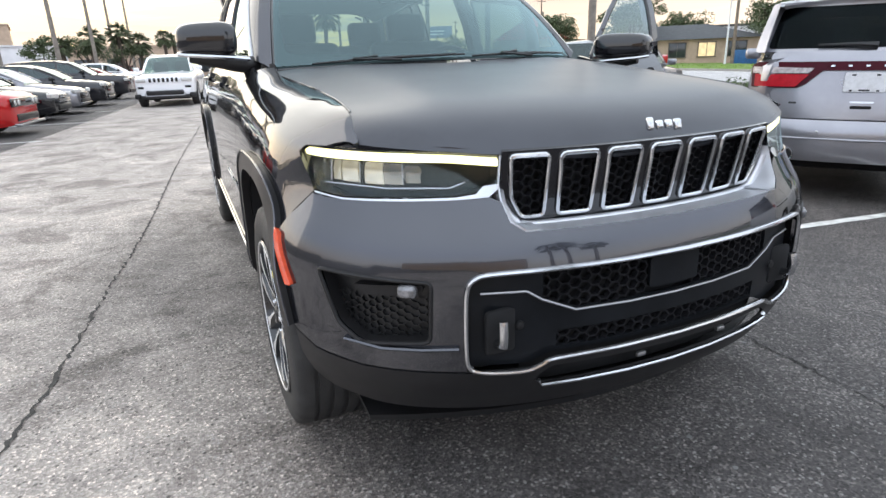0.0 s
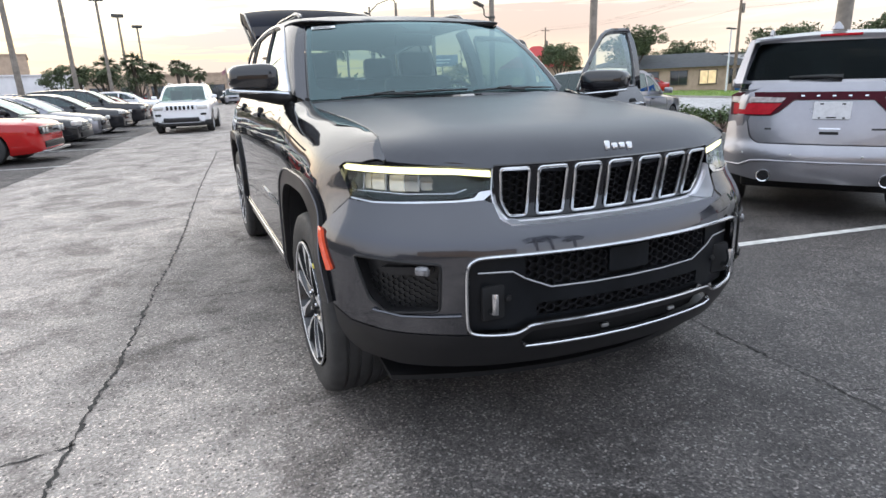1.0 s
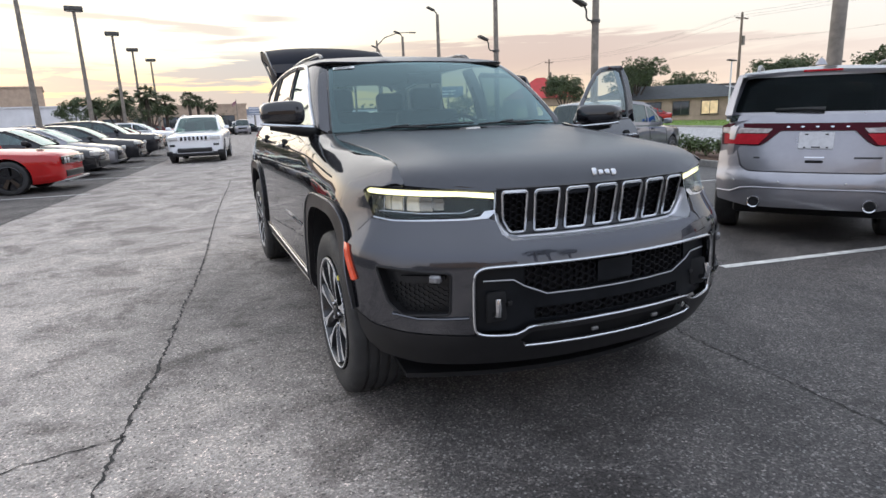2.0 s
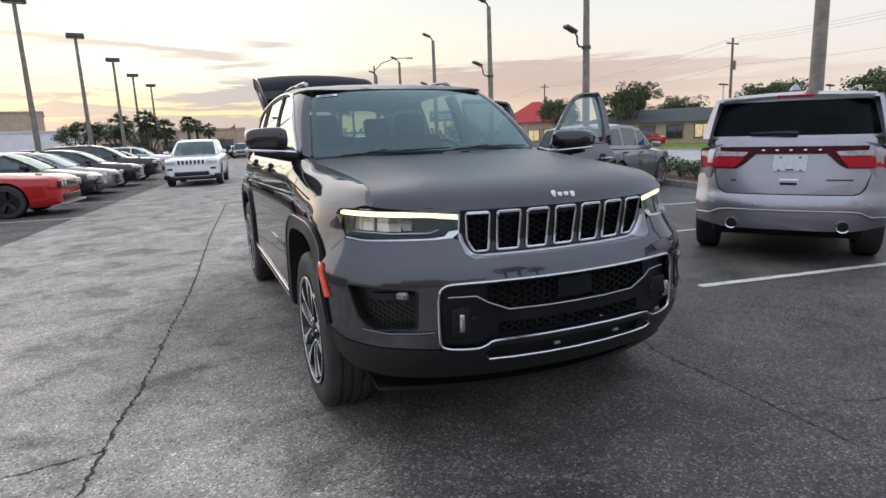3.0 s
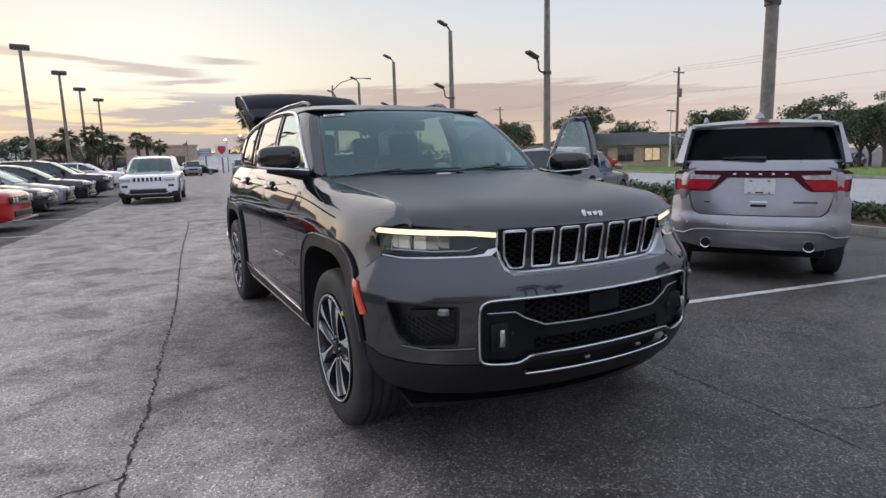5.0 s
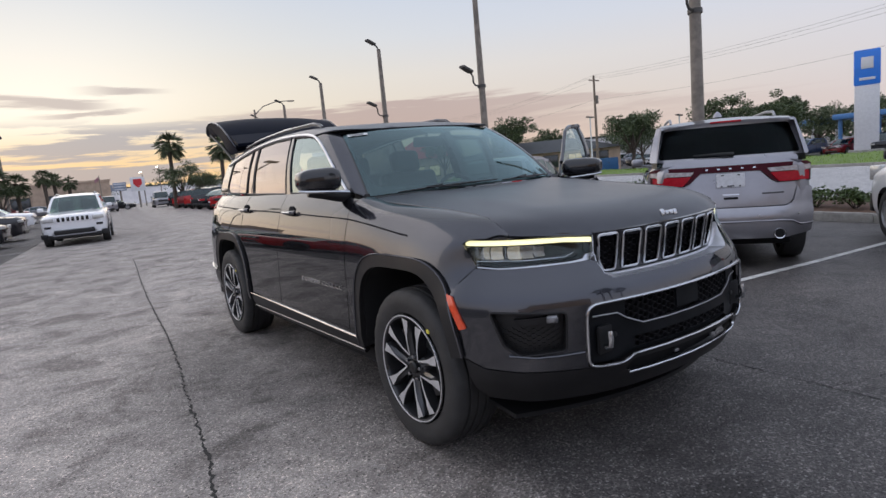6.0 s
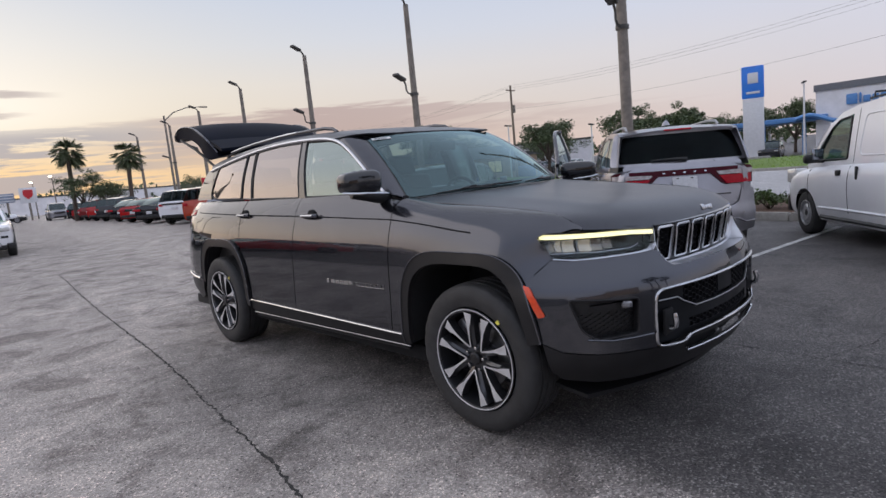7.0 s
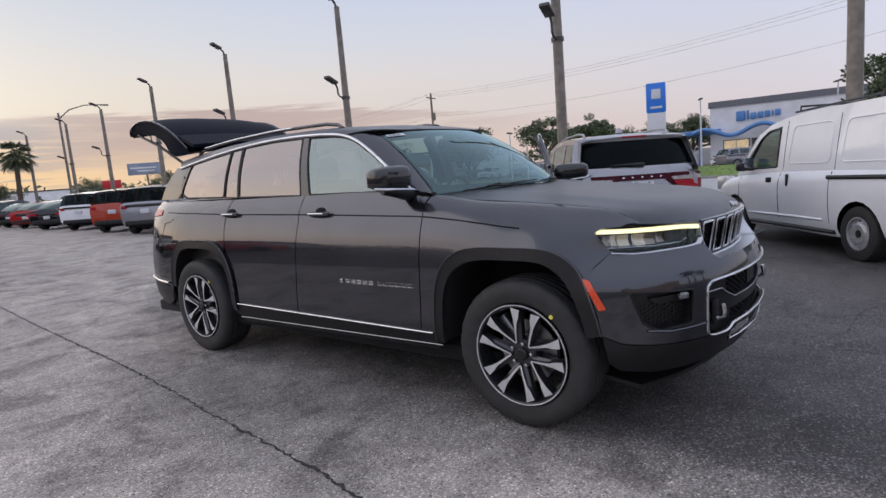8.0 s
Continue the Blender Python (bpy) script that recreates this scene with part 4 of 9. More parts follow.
# rolled side edges of the bonnet: glossy beads added to draw their highlight
for s in (-1, 1):
    bm = bmesh.new()
    ys = np.linspace(-0.42, 0.54, 24)
    tube(bm, [(s * (hood_edge(y) - 0.004), y, float(hood_z(hood_edge(y) - 0.004, y)) - 0.0015) for y in ys], 0.0042, 8)
    part("bonnet_edge_highlight", bm, GREY_PAINT, hero)

# fenders, doors, quarters
SEAM = [(0.604, 1.135), (0.612, 1.04), (0.632, 0.80), (0.645, 0.60), (0.655, 0.455)]
ARCH_F = [(0.545, 0.40), (0.540, 0.58), (0.515, 0.73), (0.455, 0.845), (0.36, 0.918), (0.23, 0.945), (0.05, 0.947), (-0.13, 0.944), (-0.235, 0.920), (-0.315, 0.862), (-0.372, 0.782), (-0.418, 0.665), (-0.442, 0.545)]
IN_F = [(0.488, 0.40), (0.480, 0.58), (0.455, 0.71), (0.40, 0.805), (0.31, 0.862), (0.20, 0.882), (0.04, 0.884), (-0.10, 0.882), (-0.19, 0.860), (-0.262, 0.805), (-0.315, 0.73), (-0.355, 0.63), (-0.378, 0.53)]


def flowing(pts, k=4):
    """Points of a smooth curve through pts, k to each span."""
    return [tuple(q) for q in hermite(np.arange(len(pts)), np.array(pts), np.linspace(0, len(pts) - 1, (len(pts) - 1) * k + 1))]


ARCH_F, IN_F = flowing(ARCH_F), flowing(IN_F)
ARCH_R = [(y * -1 + 3.10, z + 0.008) for y, z in ARCH_F]
IN_R = [(y * -1 + 3.10, z + 0.006) for y, z in IN_F]
fen = [(y, z) for y, z in SEAM] + [(0.552, 0.450)] + ARCH_F[4:41] + [(-0.402, 0.857), (-0.466, 0.921), (-0.400, 1.035), (-0.425, 1.072), (-0.50, 1.10), (-0.575, 1.20), (-0.575, 1.352), (-0.45, 1.352), (0, 1.352), (0.56, 1.352), (0.60, 1.25)]
FD = [(0.612, 1.252), (0.611, 1.135), (0.619, 1.04), (0.639, 0.80), (0.652, 0.60), (0.662, 0.455), (1.795, 0.455), (1.785, 0.60), (1.745, 0.90), (1.718, 1.10), (1.735, 1.262)]
RD = [(1.742, 1.262), (1.725, 1.10), (1.752, 0.90), (1.792, 0.60), (1.802, 0.455), (2.525, 0.455), (2.545, 0.56), (2.555, 0.66), (2.59, 0.80), (2.625, 0.90), (2.632, 1.05), (2.625, 1.276)]
QP = [(2.640, 1.278), (2.640, 1.05), (2.635, 0.905), (2.66, 0.862), (2.72, 0.915)] + [(2.84, 0.95), (3.0, 0.955), (3.2, 0.953), (3.335, 0.93), (3.42, 0.870), (3.475, 0.79), (3.52, 0.675), (3.545, 0.555), (3.60, 0.53), (3.90, 0.58), (4.10, 0.62), (4.235, 0.64), (4.235, 1.22), (4.1, 1.29), (3.6, 1.302), (3.2, 1.292)]
for s in (-1, 1):
    part("front_fender", sheet(bmesh.new(), fen, SIDE, 0.035, mirror=s), GREY_PAINT, hero, thick=0.012)
    part("rear_quarter_panel", sheet(bmesh.new(), QP, SIDE, 0.045, mirror=s), GREY_PAINT, hero, thick=0.012)
    for a, b, nm in ((ARCH_F, IN_F, "front_arch_trim"), (ARCH_R, IN_R, "rear_arch_trim")):
        bm = sheet(bmesh.new(), a + b[::-1], proud(SIDE, 0.014), 0.03, mirror=s)
        part(nm, bm, CLAD, hero, "dark grey wheel-arch cladding", thick=0.03)
        # Lighter bar that draws the highlight along the arch's outer edge.
        bm = bmesh.new()
        tube(bm, [(s * q[0], q[1], q[2]) for q in proud(SIDE, 0.017)(*[np.array(c) for c in zip(*a)])], 0.0042, 6)
        part("arch_edge_highlight", bm, ARCH_GLINT, hero)
        bm = bmesh.new()
        rows = []
        for x in (0.925, 0.45):
            rows.append([bm.verts.new((s * x, p[0], p[1] + 0.004)) for p in b])
        for i in range(len(b) - 1):
            bm.faces.new((rows[0][i], rows[0][i + 1], rows[1][i + 1], rows[1][i]))
        bm.faces.new(rows[1])
        part("wheel_well", bm, DEEP, hero)
    bm = sheet(bmesh.new(), [(0.655, 0.448), (0.555, 0.44), (0.548, 0.345), (2.55, 0.315), (2.56, 0.40), (2.535, 0.448)], proud(SIDE, 0.004), 0.05, mirror=s)
    part("sill_cladding", bm, CLAD, hero, "dark grey sill cladding", thick=0.03)
    bm = bmesh.new()
    tube(bm, [(s * p[0], p[1], p[2]) for p in proud(SIDE, 0.006)(np.linspace(0.565, 2.57, 24), np.linspace(0.447, 0.462, 24))], 0.0065, 8)
    part("sill_trim", bm, CHROME, hero, "bright chrome sill strip")
    bm = bmesh.new()
    tube(bm, [(s * p[0], p[1], p[2]) for p in proud(SIDE, 0.007)(np.linspace(0.52, 2.56, 24), np.linspace(0.378, 0.350, 24))], 0.004, 6)
    part("sill_line", bm, SILVER_ALLOY, hero)
    # crease line under the windows, its shade drawn as a near-black bead
    bm = bmesh.new()
    ys = np.linspace(-0.02, 3.64, 42)
    tube(bm, [(s * p[0], p[1], p[2]) for p in proud(SIDE, -0.0015)(ys, np.interp(ys, [-0.02, 0.15, 0.6, 1.5, 2.6, 3.64], [1.062, 1.078, 1.112, 1.138, 1.158, 1.186]))], 0.005, 6)
    part("crease_shade", bm, DEEP, hero)
    # bumper corner and tail lamp
    bm = sheet(bmesh.new(), [(3.555, 0.548), (3.62, 0.40), (3.80, 0.34), (4.235, 0.34), (4.235, 0.632), (4.10, 0.612), (3.90, 0.572), (3.60, 0.524)], proud(SIDE, 0.004), 0.06, mirror=s)
    part("rear_bumper_corner", bm, CLAD, hero, thick=0.012)
    bm = bmesh.new()
    tube(bm, [(s * p[0], p[1], p[2]) for p in proud(SIDE, 0.012)(np.linspace(3.62, 4.22, 12), np.linspace(0.565, 0.60, 12))], 0.010, 8)
    part("rear_bumper_trim", bm, CHROME, hero)
    bm = sheet(bmesh.new(), rounded([(3.76, 1.165), (4.225, 1.14), (4.225, 1.215), (3.80, 1.21)], 0.012), proud(SIDE, 0.006), 0.05, mirror=s)
    part("tail_lamp", bm, RED_LENS, hero, "red tail lamp lens", thick=0.02)
    hero_wheel(hero, s * 0.945, 0.0, 0.392, s)
    hero_wheel(hero, s * 0.945, 3.12, 0.392, s)

    # pillars, strip, roof bars
    dp = [(3.52, 1.302), (4.0, 1.30), (3.88, 1.44), (3.70, 1.575), (3.39, 1.596), (3.53, 1.345)]
    part("rear_pillar", sheet(bmesh.new(), dp, house(), 0.05, mirror=s), GREY_PAINT, hero, thick=0.012)
    bm = bmesh.new()
    ap = []
    for t in np.linspace(0, 1, 10):
        a = screen(np.array([1.0]), np.array([t]))[0]
        yy = 0.735 + (1.36 - 0.735) * t
        b = house(0.004)(np.array([yy]), strip_z(np.array([yy])))[0]
        m = (a + b) / 2 + np.array([0.012, -0.016, 0.012])
        ap.append([bm.verts.new((s * q[0], q[1], q[2])) for q in (a, a * 0.75 + b * 0.25 + np.array([0.010, -0.012, 0.010]), m, a * 0.25 + b * 0.75 + np.array([0.008, -0.010, 0.008]), b)])
    for p, q in zip(ap, ap[1:]):
        for j in range(4):
            bm.faces.new((p[j], p[j + 1], q[j + 1], q[j]))
    part("windscreen_pillar", bm, GREY_PAINT, hero, thick=0.01)
    bm = bmesh.new()
    ys = np.concatenate([np.linspace(0.737, 1.5, 14), np.linspace(1.6, 3.58, 20)])
    q = house(0.006)(ys, strip_z(ys))
    tube(bm, [(s * p[0], p[1], p[2]) for p in q], 0.0115, 8)
    part("window_strip", bm, CHROME, hero, "bright chrome window strip")
    bm = bmesh.new()
    bar = [(1.55, 0.0), (1.60, 0.022), (1.72, 0.034), (2.3, 0.036), (2.9, 0.034), (3.30, 0.030), (3.40, 0.02), (3.46, 0.0)]
    tube(bm, [(s * 0.565, y, float(roof_fn(y, 0.36)[0, 2]) + dz - 0.004) for y, dz in bar], 0.013, 8)
    rb = part("roof_bar", bm, GREY_PAINT, hero, "grey roof bar with silver strip")
    bm = bmesh.new()
    tube(bm, [(s * 0.574, y, float(roof_fn(y, 0.36)[0, 2]) + 0.034) for y in np.linspace(2.1, 3.34, 8)], 0.007, 6)
    part("roof_bar_strip", bm, CHROME, rb)
bm = bmesh.new()
fr = [(1.345, 0.0), (1.26, 0.09), (1.195, 0.18), (1.165, 0.26), (1.12, 0.5), (1.095, 0.75), (1.085, 1.0)]
ro = fr + [(3.78, 1.0), (3.76, 0.5), (3.70, 0.2), (3.60, 0.0)]
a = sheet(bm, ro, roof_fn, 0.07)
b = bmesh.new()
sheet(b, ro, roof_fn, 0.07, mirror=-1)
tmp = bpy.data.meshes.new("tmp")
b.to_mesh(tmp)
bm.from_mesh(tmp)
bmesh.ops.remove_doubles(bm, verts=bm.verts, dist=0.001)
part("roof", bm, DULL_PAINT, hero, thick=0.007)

# windows
BPIL = [(1.685, 1.262), (1.795, 1.264), (1.835, 1.668), (1.75, 1.666)]
WIN_F = rounded([(0.79, 1.262), (1.695, 1.268), (1.757, 1.664), (1.49, 1.648), (1.38, 1.630), (1.275, 1.596), (1.09, 1.495), (0.90, 1.362)], 0.02)
WIN_R = rounded([(1.79, 1.268), (2.56, 1.282), (2.556, 1.660), (2.2, 1.674), (1.832, 1.668)], 0.015)
WIN_C = [(2.575, 1.282), (2.765, 1.288), (2.722, 1.648), (2.575, 1.658)]
WIN_Q = rounded([(2.78, 1.290), (3.42, 1.302), (3.515, 1.345), (3.37, 1.586), (2.738, 1.646)], 0.03)
for s in (-1, 1):
    part("door_pillar", sheet(bmesh.new(), BPIL, house(0.002), 0.06, mirror=s), GLOSS_BLACK, hero, thick=0.06)
for poly, gl, nm in ((WIN_R, PRIVACY, "rear_door_window"), (WIN_C, PRIVACY, "pillar_glass"), (WIN_Q, PRIVACY, "quarter_window"), (WIN_F, DOOR_GLASS, "front_door_window")):
    for s in (-1, 1):
        if s > 0 and "door" in nm:
            continue
        part(nm, sheet(bmesh.new(), poly, house(-0.002), 0.07, mirror=s), gl, hero, "tinted reflecting side window")
        bm = bmesh.new()
        tube(bm, [(s * p[0], p[1], p[2]) for p in house(0.001)(*np.array(dense(poly, 0.08)).T)], 0.007, 6, closed=True)
        part("window_seal", bm, BLACK, hero)
ob = part("windscreen", sheet(bmesh.new(), [(-0.985, 0.015), (0.985, 0.015), (0.985, 0.985), (-0.985, 0.985)], lambda a, v: screen(a, v), 0.1), WINDSCREEN, hero, "tinted windscreen")
ob.visible_shadow = False
frit = [(-1, 0), (1, 0), (1, 1), (-1, 1)]
hole = rounded([(-0.93, 0.12), (-0.5, 0.075), (0, 0.065), (0.5, 0.075), (0.93, 0.12), (0.955, 0.5), (0.945, 0.955), (0.16, 0.955), (0.12, 0.83), (-0.12, 0.83), (-0.16, 0.955), (-0.945, 0.955), (-0.955, 0.5)], 0.05)
bm = sheet(bmesh.new(), frit, lambda a, v: screen(a, v, -0.006), 0.07, holes=[hole])
part("windscreen_border", bm, GLOSS_BLACK, hero, "black windscreen border")
bm = bmesh.new()
sheet(bm, [(-0.945, 0.895), (-0.74, 0.900), (-0.74, 0.945), (-0.945, 0.940)], lambda a, v: screen(a, v, 0.004), 0.08)
st_ = part("windscreen_sticker", bm, STICKER, hero, "white paper sticker with unreadable print")
for k in range(3):
    bm = bmesh.new()
    sheet(bm, [(-0.925, 0.903 + 0.012 * k), (-0.78, 0.907 + 0.012 * k), (-0.78, 0.912 + 0.012 * k), (-0.925, 0.908 + 0.012 * k)], lambda a, v: screen(a, v, 0.0052), 0.08)
    part("print_bar", bm, INK, st_)
for a0, a1, v0, v1 in ((-0.80, 0.02, 0.004, 0.022), (0.06, 0.88, 0.006, 0.024)):
    bm = bmesh.new()
    tube(bm, [tuple(screen(a0 + (a1 - a0) * t, v0 + (v1 - v0) * t + 0.02 * t * (1 - t), 0.010)[0]) for t in np.linspace(0, 1, 10)], [0.004 + 0.003 * math.sin(math.pi * t) for t in np.linspace(0, 1, 10)], 6)
    w = part("wiper", bm, BLACK, hero)
    bm = bmesh.new()
    tube(bm, [tuple(screen(a0 + 0.45, v0 - 0.01, 0.014)[0]), tuple(screen(a0 + 0.2, v0 + 0.005, 0.020)[0]), tuple(screen(a0 + 0.40 * (a1 - a0), v0 + 0.02, 0.02)[0])], 0.006, 6)
    part("wiper_arm", bm, BLACK, w)


# mirrors
def mirror_parts(parent, fn):
    """Door mirror; fn maps local points to their place."""
    bm = bmesh.new()
    def sh(u, v):
        th, ph = (u - 0.5) * math.pi, v * 2 * math.pi
        e = 0.55
        def pw(c):
            return math.copysign(abs(c) ** e, c)
        x = pw(math.sin(th))
        cx, cz = pw(math.cos(th)) * pw(math.cos(ph)), pw(math.cos(th)) * pw(math.sin(ph))
        taper = 0.86 + 0.14 * (1 - x) / 2
        return fn((0.985 + 0.118 * x, 0.745 + 0.085 * cx * taper + 0.02 * (x + 1), 1.345 + 0.072 * cz * taper))
    patch(bm, sh, 16, 24)
    bmesh.ops.remove_doubles(bm, verts=bm.verts, dist=0.0015)
    m = part("door_mirror", bm, GLOSS_BLACK, parent, "dark door mirror with chrome strip")
    bm = bmesh.new()
    tube(bm, [fn(p) for p in ((1.10, 0.77, 1.290), (1.07, 0.715, 1.284), (1.0, 0.685, 1.278), (0.90, 0.672, 1.270), (0.83, 0.70, 1.262))], 0.009, 8)
    part("mirror_trim", bm, CHROME, m)
    bm = bmesh.new()
    tube(bm, [fn(p) for p in ((1.06, 0.75, 1.275), (0.97, 0.74, 1.262), (0.88, 0.745, 1.245), (0.79, 0.76, 1.235))], [0.022, 0.03, 0.036, 0.04], 10)
    part("mirror_arm", bm, BLACK, m)
    bm = bmesh.new()
    patch(bm, lambda u, v: fn((0.90 + 0.17 * u, 0.832 + 0.02 * u, 1.30 + 0.09 * v)), 2, 2)
    part("mirror_glass", bm, CHROME, m, thick=0.004)


def handle_parts(parent, fn, y):
    z = float(np.interp(y, [1.4, 2.8], [1.142, 1.160]))
    bm = bmesh.new()
    p = SIDE(np.linspace(y - 0.10, y + 0.10, 9), np.full(9, z))
    tube(bm, [fn((q[0] + 0.030 * math.sin(math.pi * min(1, max(0, 0.04 + 0.92 * i / 8))) ** 0.5 + 0.002, q[1], q[2])) for i, q in enumerate(p)], 0.0125, 8, flat=1.2)
    h_ = part("door_handle", bm, GREY_PAINT, parent, "body-coloured handle with chrome strip")
    bm = bmesh.new()
    tube(bm, [fn((q[0] + 0.040, q[1], q[2] + 0.004)) for q in p[1:-1]], 0.006, 6)
    part("handle_strip", bm, CHROME, h_)
    bm = bmesh.new()
    lathe(bm, [(0.001, 0.004), (0.036, 0.003), (0.042, -0.002), (0.042, -0.02)], 18, c=(0, 0, 0))
    c = SIDE(y, z)[0]
    for v in bm.verts:
        v.co = fn((c[0] + v.co.x, c[1] + v.co.y * 1.25, c[2] + v.co.z))
    part("handle_cup", bm, DEEP, h_)


left = lambda p: (-p[0], p[1], p[2])
mirror_parts(hero, left)
d1 = part("front_door", sheet(bmesh.new(), FD, SIDE, 0.05, mirror=-1), GREY_PAINT, hero, "closed dark grey front door", thick=0.02)
d2 = part("rear_door", sheet(bmesh.new(), RD, SIDE, 0.05, mirror=-1), GREY_PAINT, hero, "closed dark grey rear door", thick=0.02)
handle_parts(d1, left, 1.50)
handle_parts(d2, left, 2.62 - 0.06)
# model name as unlettered raised bars
spans = [(1.315, 1.29)] + [(1.262 - 0.052 * k, 1.262 - 0.052 * k - 0.040) for k in range(5)] + [(0.975 - 0.049 * k, 0.975 - 0.049 * k - 0.038) for k in range(6)]
for y0, y1 in spans:
    bm = bmesh.new()
    ym, hh = (y0 + y1) / 2, (0.014 if y0 > 1.3 else 0.0125)
    p = proud(SIDE, 0.003)(np.array([ym]), np.array([0.712]))[0]
    o, i_ = (abs(y0 - y1) / 2, hh), (abs(y0 - y1) / 2 - 0.006, hh - 0.006)
    if y0 > 1.3:
        box(bm, (-p[0], ym, 0.712), (0.006, o[0] * 2, o[1] * 2), bevel=0.002)
    else:
        for dz in (-hh + 0.003, 0.0 if y0 > 1.0 else hh - 0.003, hh - 0.003):
            box(bm, (-p[0], ym, 0.712 + dz), (0.006, o[0] * 2, 0.0045), bevel=0.001)
        box(bm, (-p[0], ym + o[0] - 0.003, 0.712), (0.006, 0.0045, hh * 2), bevel=0.001)
    part("nameplate_bar", bm, CHROME, d1)


# the two open doors on the far side
DOOR_A = 64
def open_door(poly, win, hinge, angle, name, label, mirror_too, hy, pane):
    hx, hyy = hinge
    ca, sa = math.cos(radians(-angle)), math.sin(radians(-angle))
    def turn(p):
        dx, dy = p[0] - hx, p[1] - hyy
        return (hx + dx * ca - dy * sa, hyy + dx * sa + dy * ca, p[2] - 0.05)
    def tf(fn):
        def g(u, v):
            q = fn(u, v)
            dx, dy = q[:, 0] - hx, q[:, 1] - hyy
            return np.column_stack([hx + dx * ca - dy * sa, hyy + dx * sa + dy * ca, q[:, 2] - 0.05])
        return g
    inner = turn((0.3, hyy + 0.5, 0.8))
    d = part(name, sheet(bmesh.new(), poly, tf(SIDE), 0.06), GREY_PAINT, hero, label, thick=0.07, out=inner)
    gl = part("door_window", sheet(bmesh.new(), win, tf(house(-0.002)), 0.07), pane, d, "door window")
    bm = bmesh.new()
    ring = tf(house(0.0))(*np.array(dense(win, 0.06)).T)
    tube(bm, [tuple(q) for q in ring], 0.011, 8, closed=True)
    part("window_frame", bm, GLOSS_BLACK, d)
    bm = bmesh.new()
    edge = [(q[0] + (0.012 if q[0] > 1.5 else -0.012), q[1] + 0.014) for q in win if q[1] > 1.29]
    edge = [tuple(Vector(p).lerp(Vector(q), k / 4)) for p, q in zip(edge, edge[1:]) for k in range(4)] + [edge[-1]]
    ring = tf(house(0.014))(*np.array(edge).T)
    tube(bm, [tuple(q) for q in ring], 0.016, 8)
    part("frame_cover", bm, GREY_PAINT, d)
    yr = max(q[0] for q in win)
    zt = max(q[1] for q in win if q[0] > yr - 0.05)
    low_ = max(q[0] for q in win if q[1] < 1.30)
    pil = [(low_ - 0.004, 1.245), (low_ + 0.105, 1.245), (yr + 0.095, zt - 0.06), (yr + 0.07, zt + 0.018), (yr - 0.005, zt + 0.02)]
    part("frame_pillar", sheet(bmesh.new(), pil, tf(house(0.004)), 0.08), GREY_PAINT, d, thick=0.05, out=inner)
    bm = bmesh.new()
    a = poly
    sheet(bm, [(p[0] + (0.03 if p[0] < 1 else 0), min(p[1], 1.24)) for p in poly], tf(proud(SIDE, -0.09)), 0.1)
    part("inner_trim", bm, SEAT, d, "dark inner door trim", thick=0.03, out=inner)
    handle_parts(d, turn, hy)
    if mirror_too:
        mirror_parts(d, lambda p: turn((0.985 + (p[0] - 0.985) * 1.2, p[1] + 0.05, p[2] - 0.03)))


open_door(FD, WIN_F, (0.915, 0.63), DOOR_A, "front_door", "open dark grey front door", True, 1.50, OPEN_GLASS)
open_door(RD, WIN_R, (0.915, 1.76), 62, "rear_door", "open dark grey rear door", False, 2.56, REAR_DOOR_GLASS)

# open tailgate; outer skin and edges share the near-black of its underside
outer = [(3.60, 1.745), (3.70, 1.84), (3.85, 1.94), (4.05, 2.025), (4.28, 2.065), (4.50, 2.055), (4.66, 2.01), (4.71, 1.965)]
innr = [(3.62, 1.71), (3.79, 1.69), (3.91, 1.74), (4.00, 1.85), (4.20, 1.935), (4.42, 1.965), (4.58, 1.96), (4.69, 1.945)]


def gate(curve, inset=0.0):
    c = np.array(curve)
    s = np.linspace(0, 1, len(c))
    def fn(u, v):
        p = hermite(s, c, np.array([v]))[0]
        wdt = np.interp(v, [0, 0.2, 0.6, 1.0], [0.60, 0.63, 0.64, 0.58]) - inset
        x = (2 * u - 1)
        return (x * wdt, p[0] + 0.05 * (1 - x * x) * v, p[1] + 0.045 * (1 - abs(x) ** 2.4))
    return fn


bm = bmesh.new()
patch(bm, gate(outer), 16, 16)
tg = part("tailgate", bm, GATE_DARK, hero, "raised tailgate, dark face", thick=0.02, out=(0, 4.2, 1.6))
bm = bmesh.new()
patch(bm, gate(innr, 0.02), 14, 16)
part("tailgate_lining", bm, GATE_DARK, tg, "dark inner lining", thick=0.02, out=(0, 4.2, 2.6))
for s in (0, 1):
    bm = bmesh.new()
    a = [gate(outer)(s, t) for t in np.linspace(0, 1, 14)]
    b = [gate(innr, 0.02)(s, t) for t in np.linspace(0, 1, 14)]
    va, vb = [bm.verts.new(q) for q in a], [bm.verts.new(q) for q in b]
    for i in range(13):
        bm.faces.new((va[i], va[i + 1], vb[i + 1], vb[i]))
    part("tailgate_edge", bm, GATE_DARK, tg, "near-black tailgate edge")
    bm = bmesh.new()
    tube(bm, [(q[0], q[1], q[2] + 0.004) for q in a], 0.010, 6)
    part("tailgate_rim", bm, GREY_PAINT, tg, "grey painted tailgate rim")
    bm = bmesh.new()
    x = -0.62 + 1.24 * s
    tube(bm, [(x, 3.60, 1.585), (x * 0.99, 4.1, 1.82), (x * 0.97, 4.50, 1.955)], 0.013, 8)
    part("gas_strut", bm, BLACK, tg)
bm = bmesh.new()
patch(bm, lambda u, v: (-0.62 + 1.24 * u, 3.46 + 0.24 * v, 1.775 + 0.10 * v + 0.02 * (1 - (2 * u - 1) ** 2)), 8, 3)
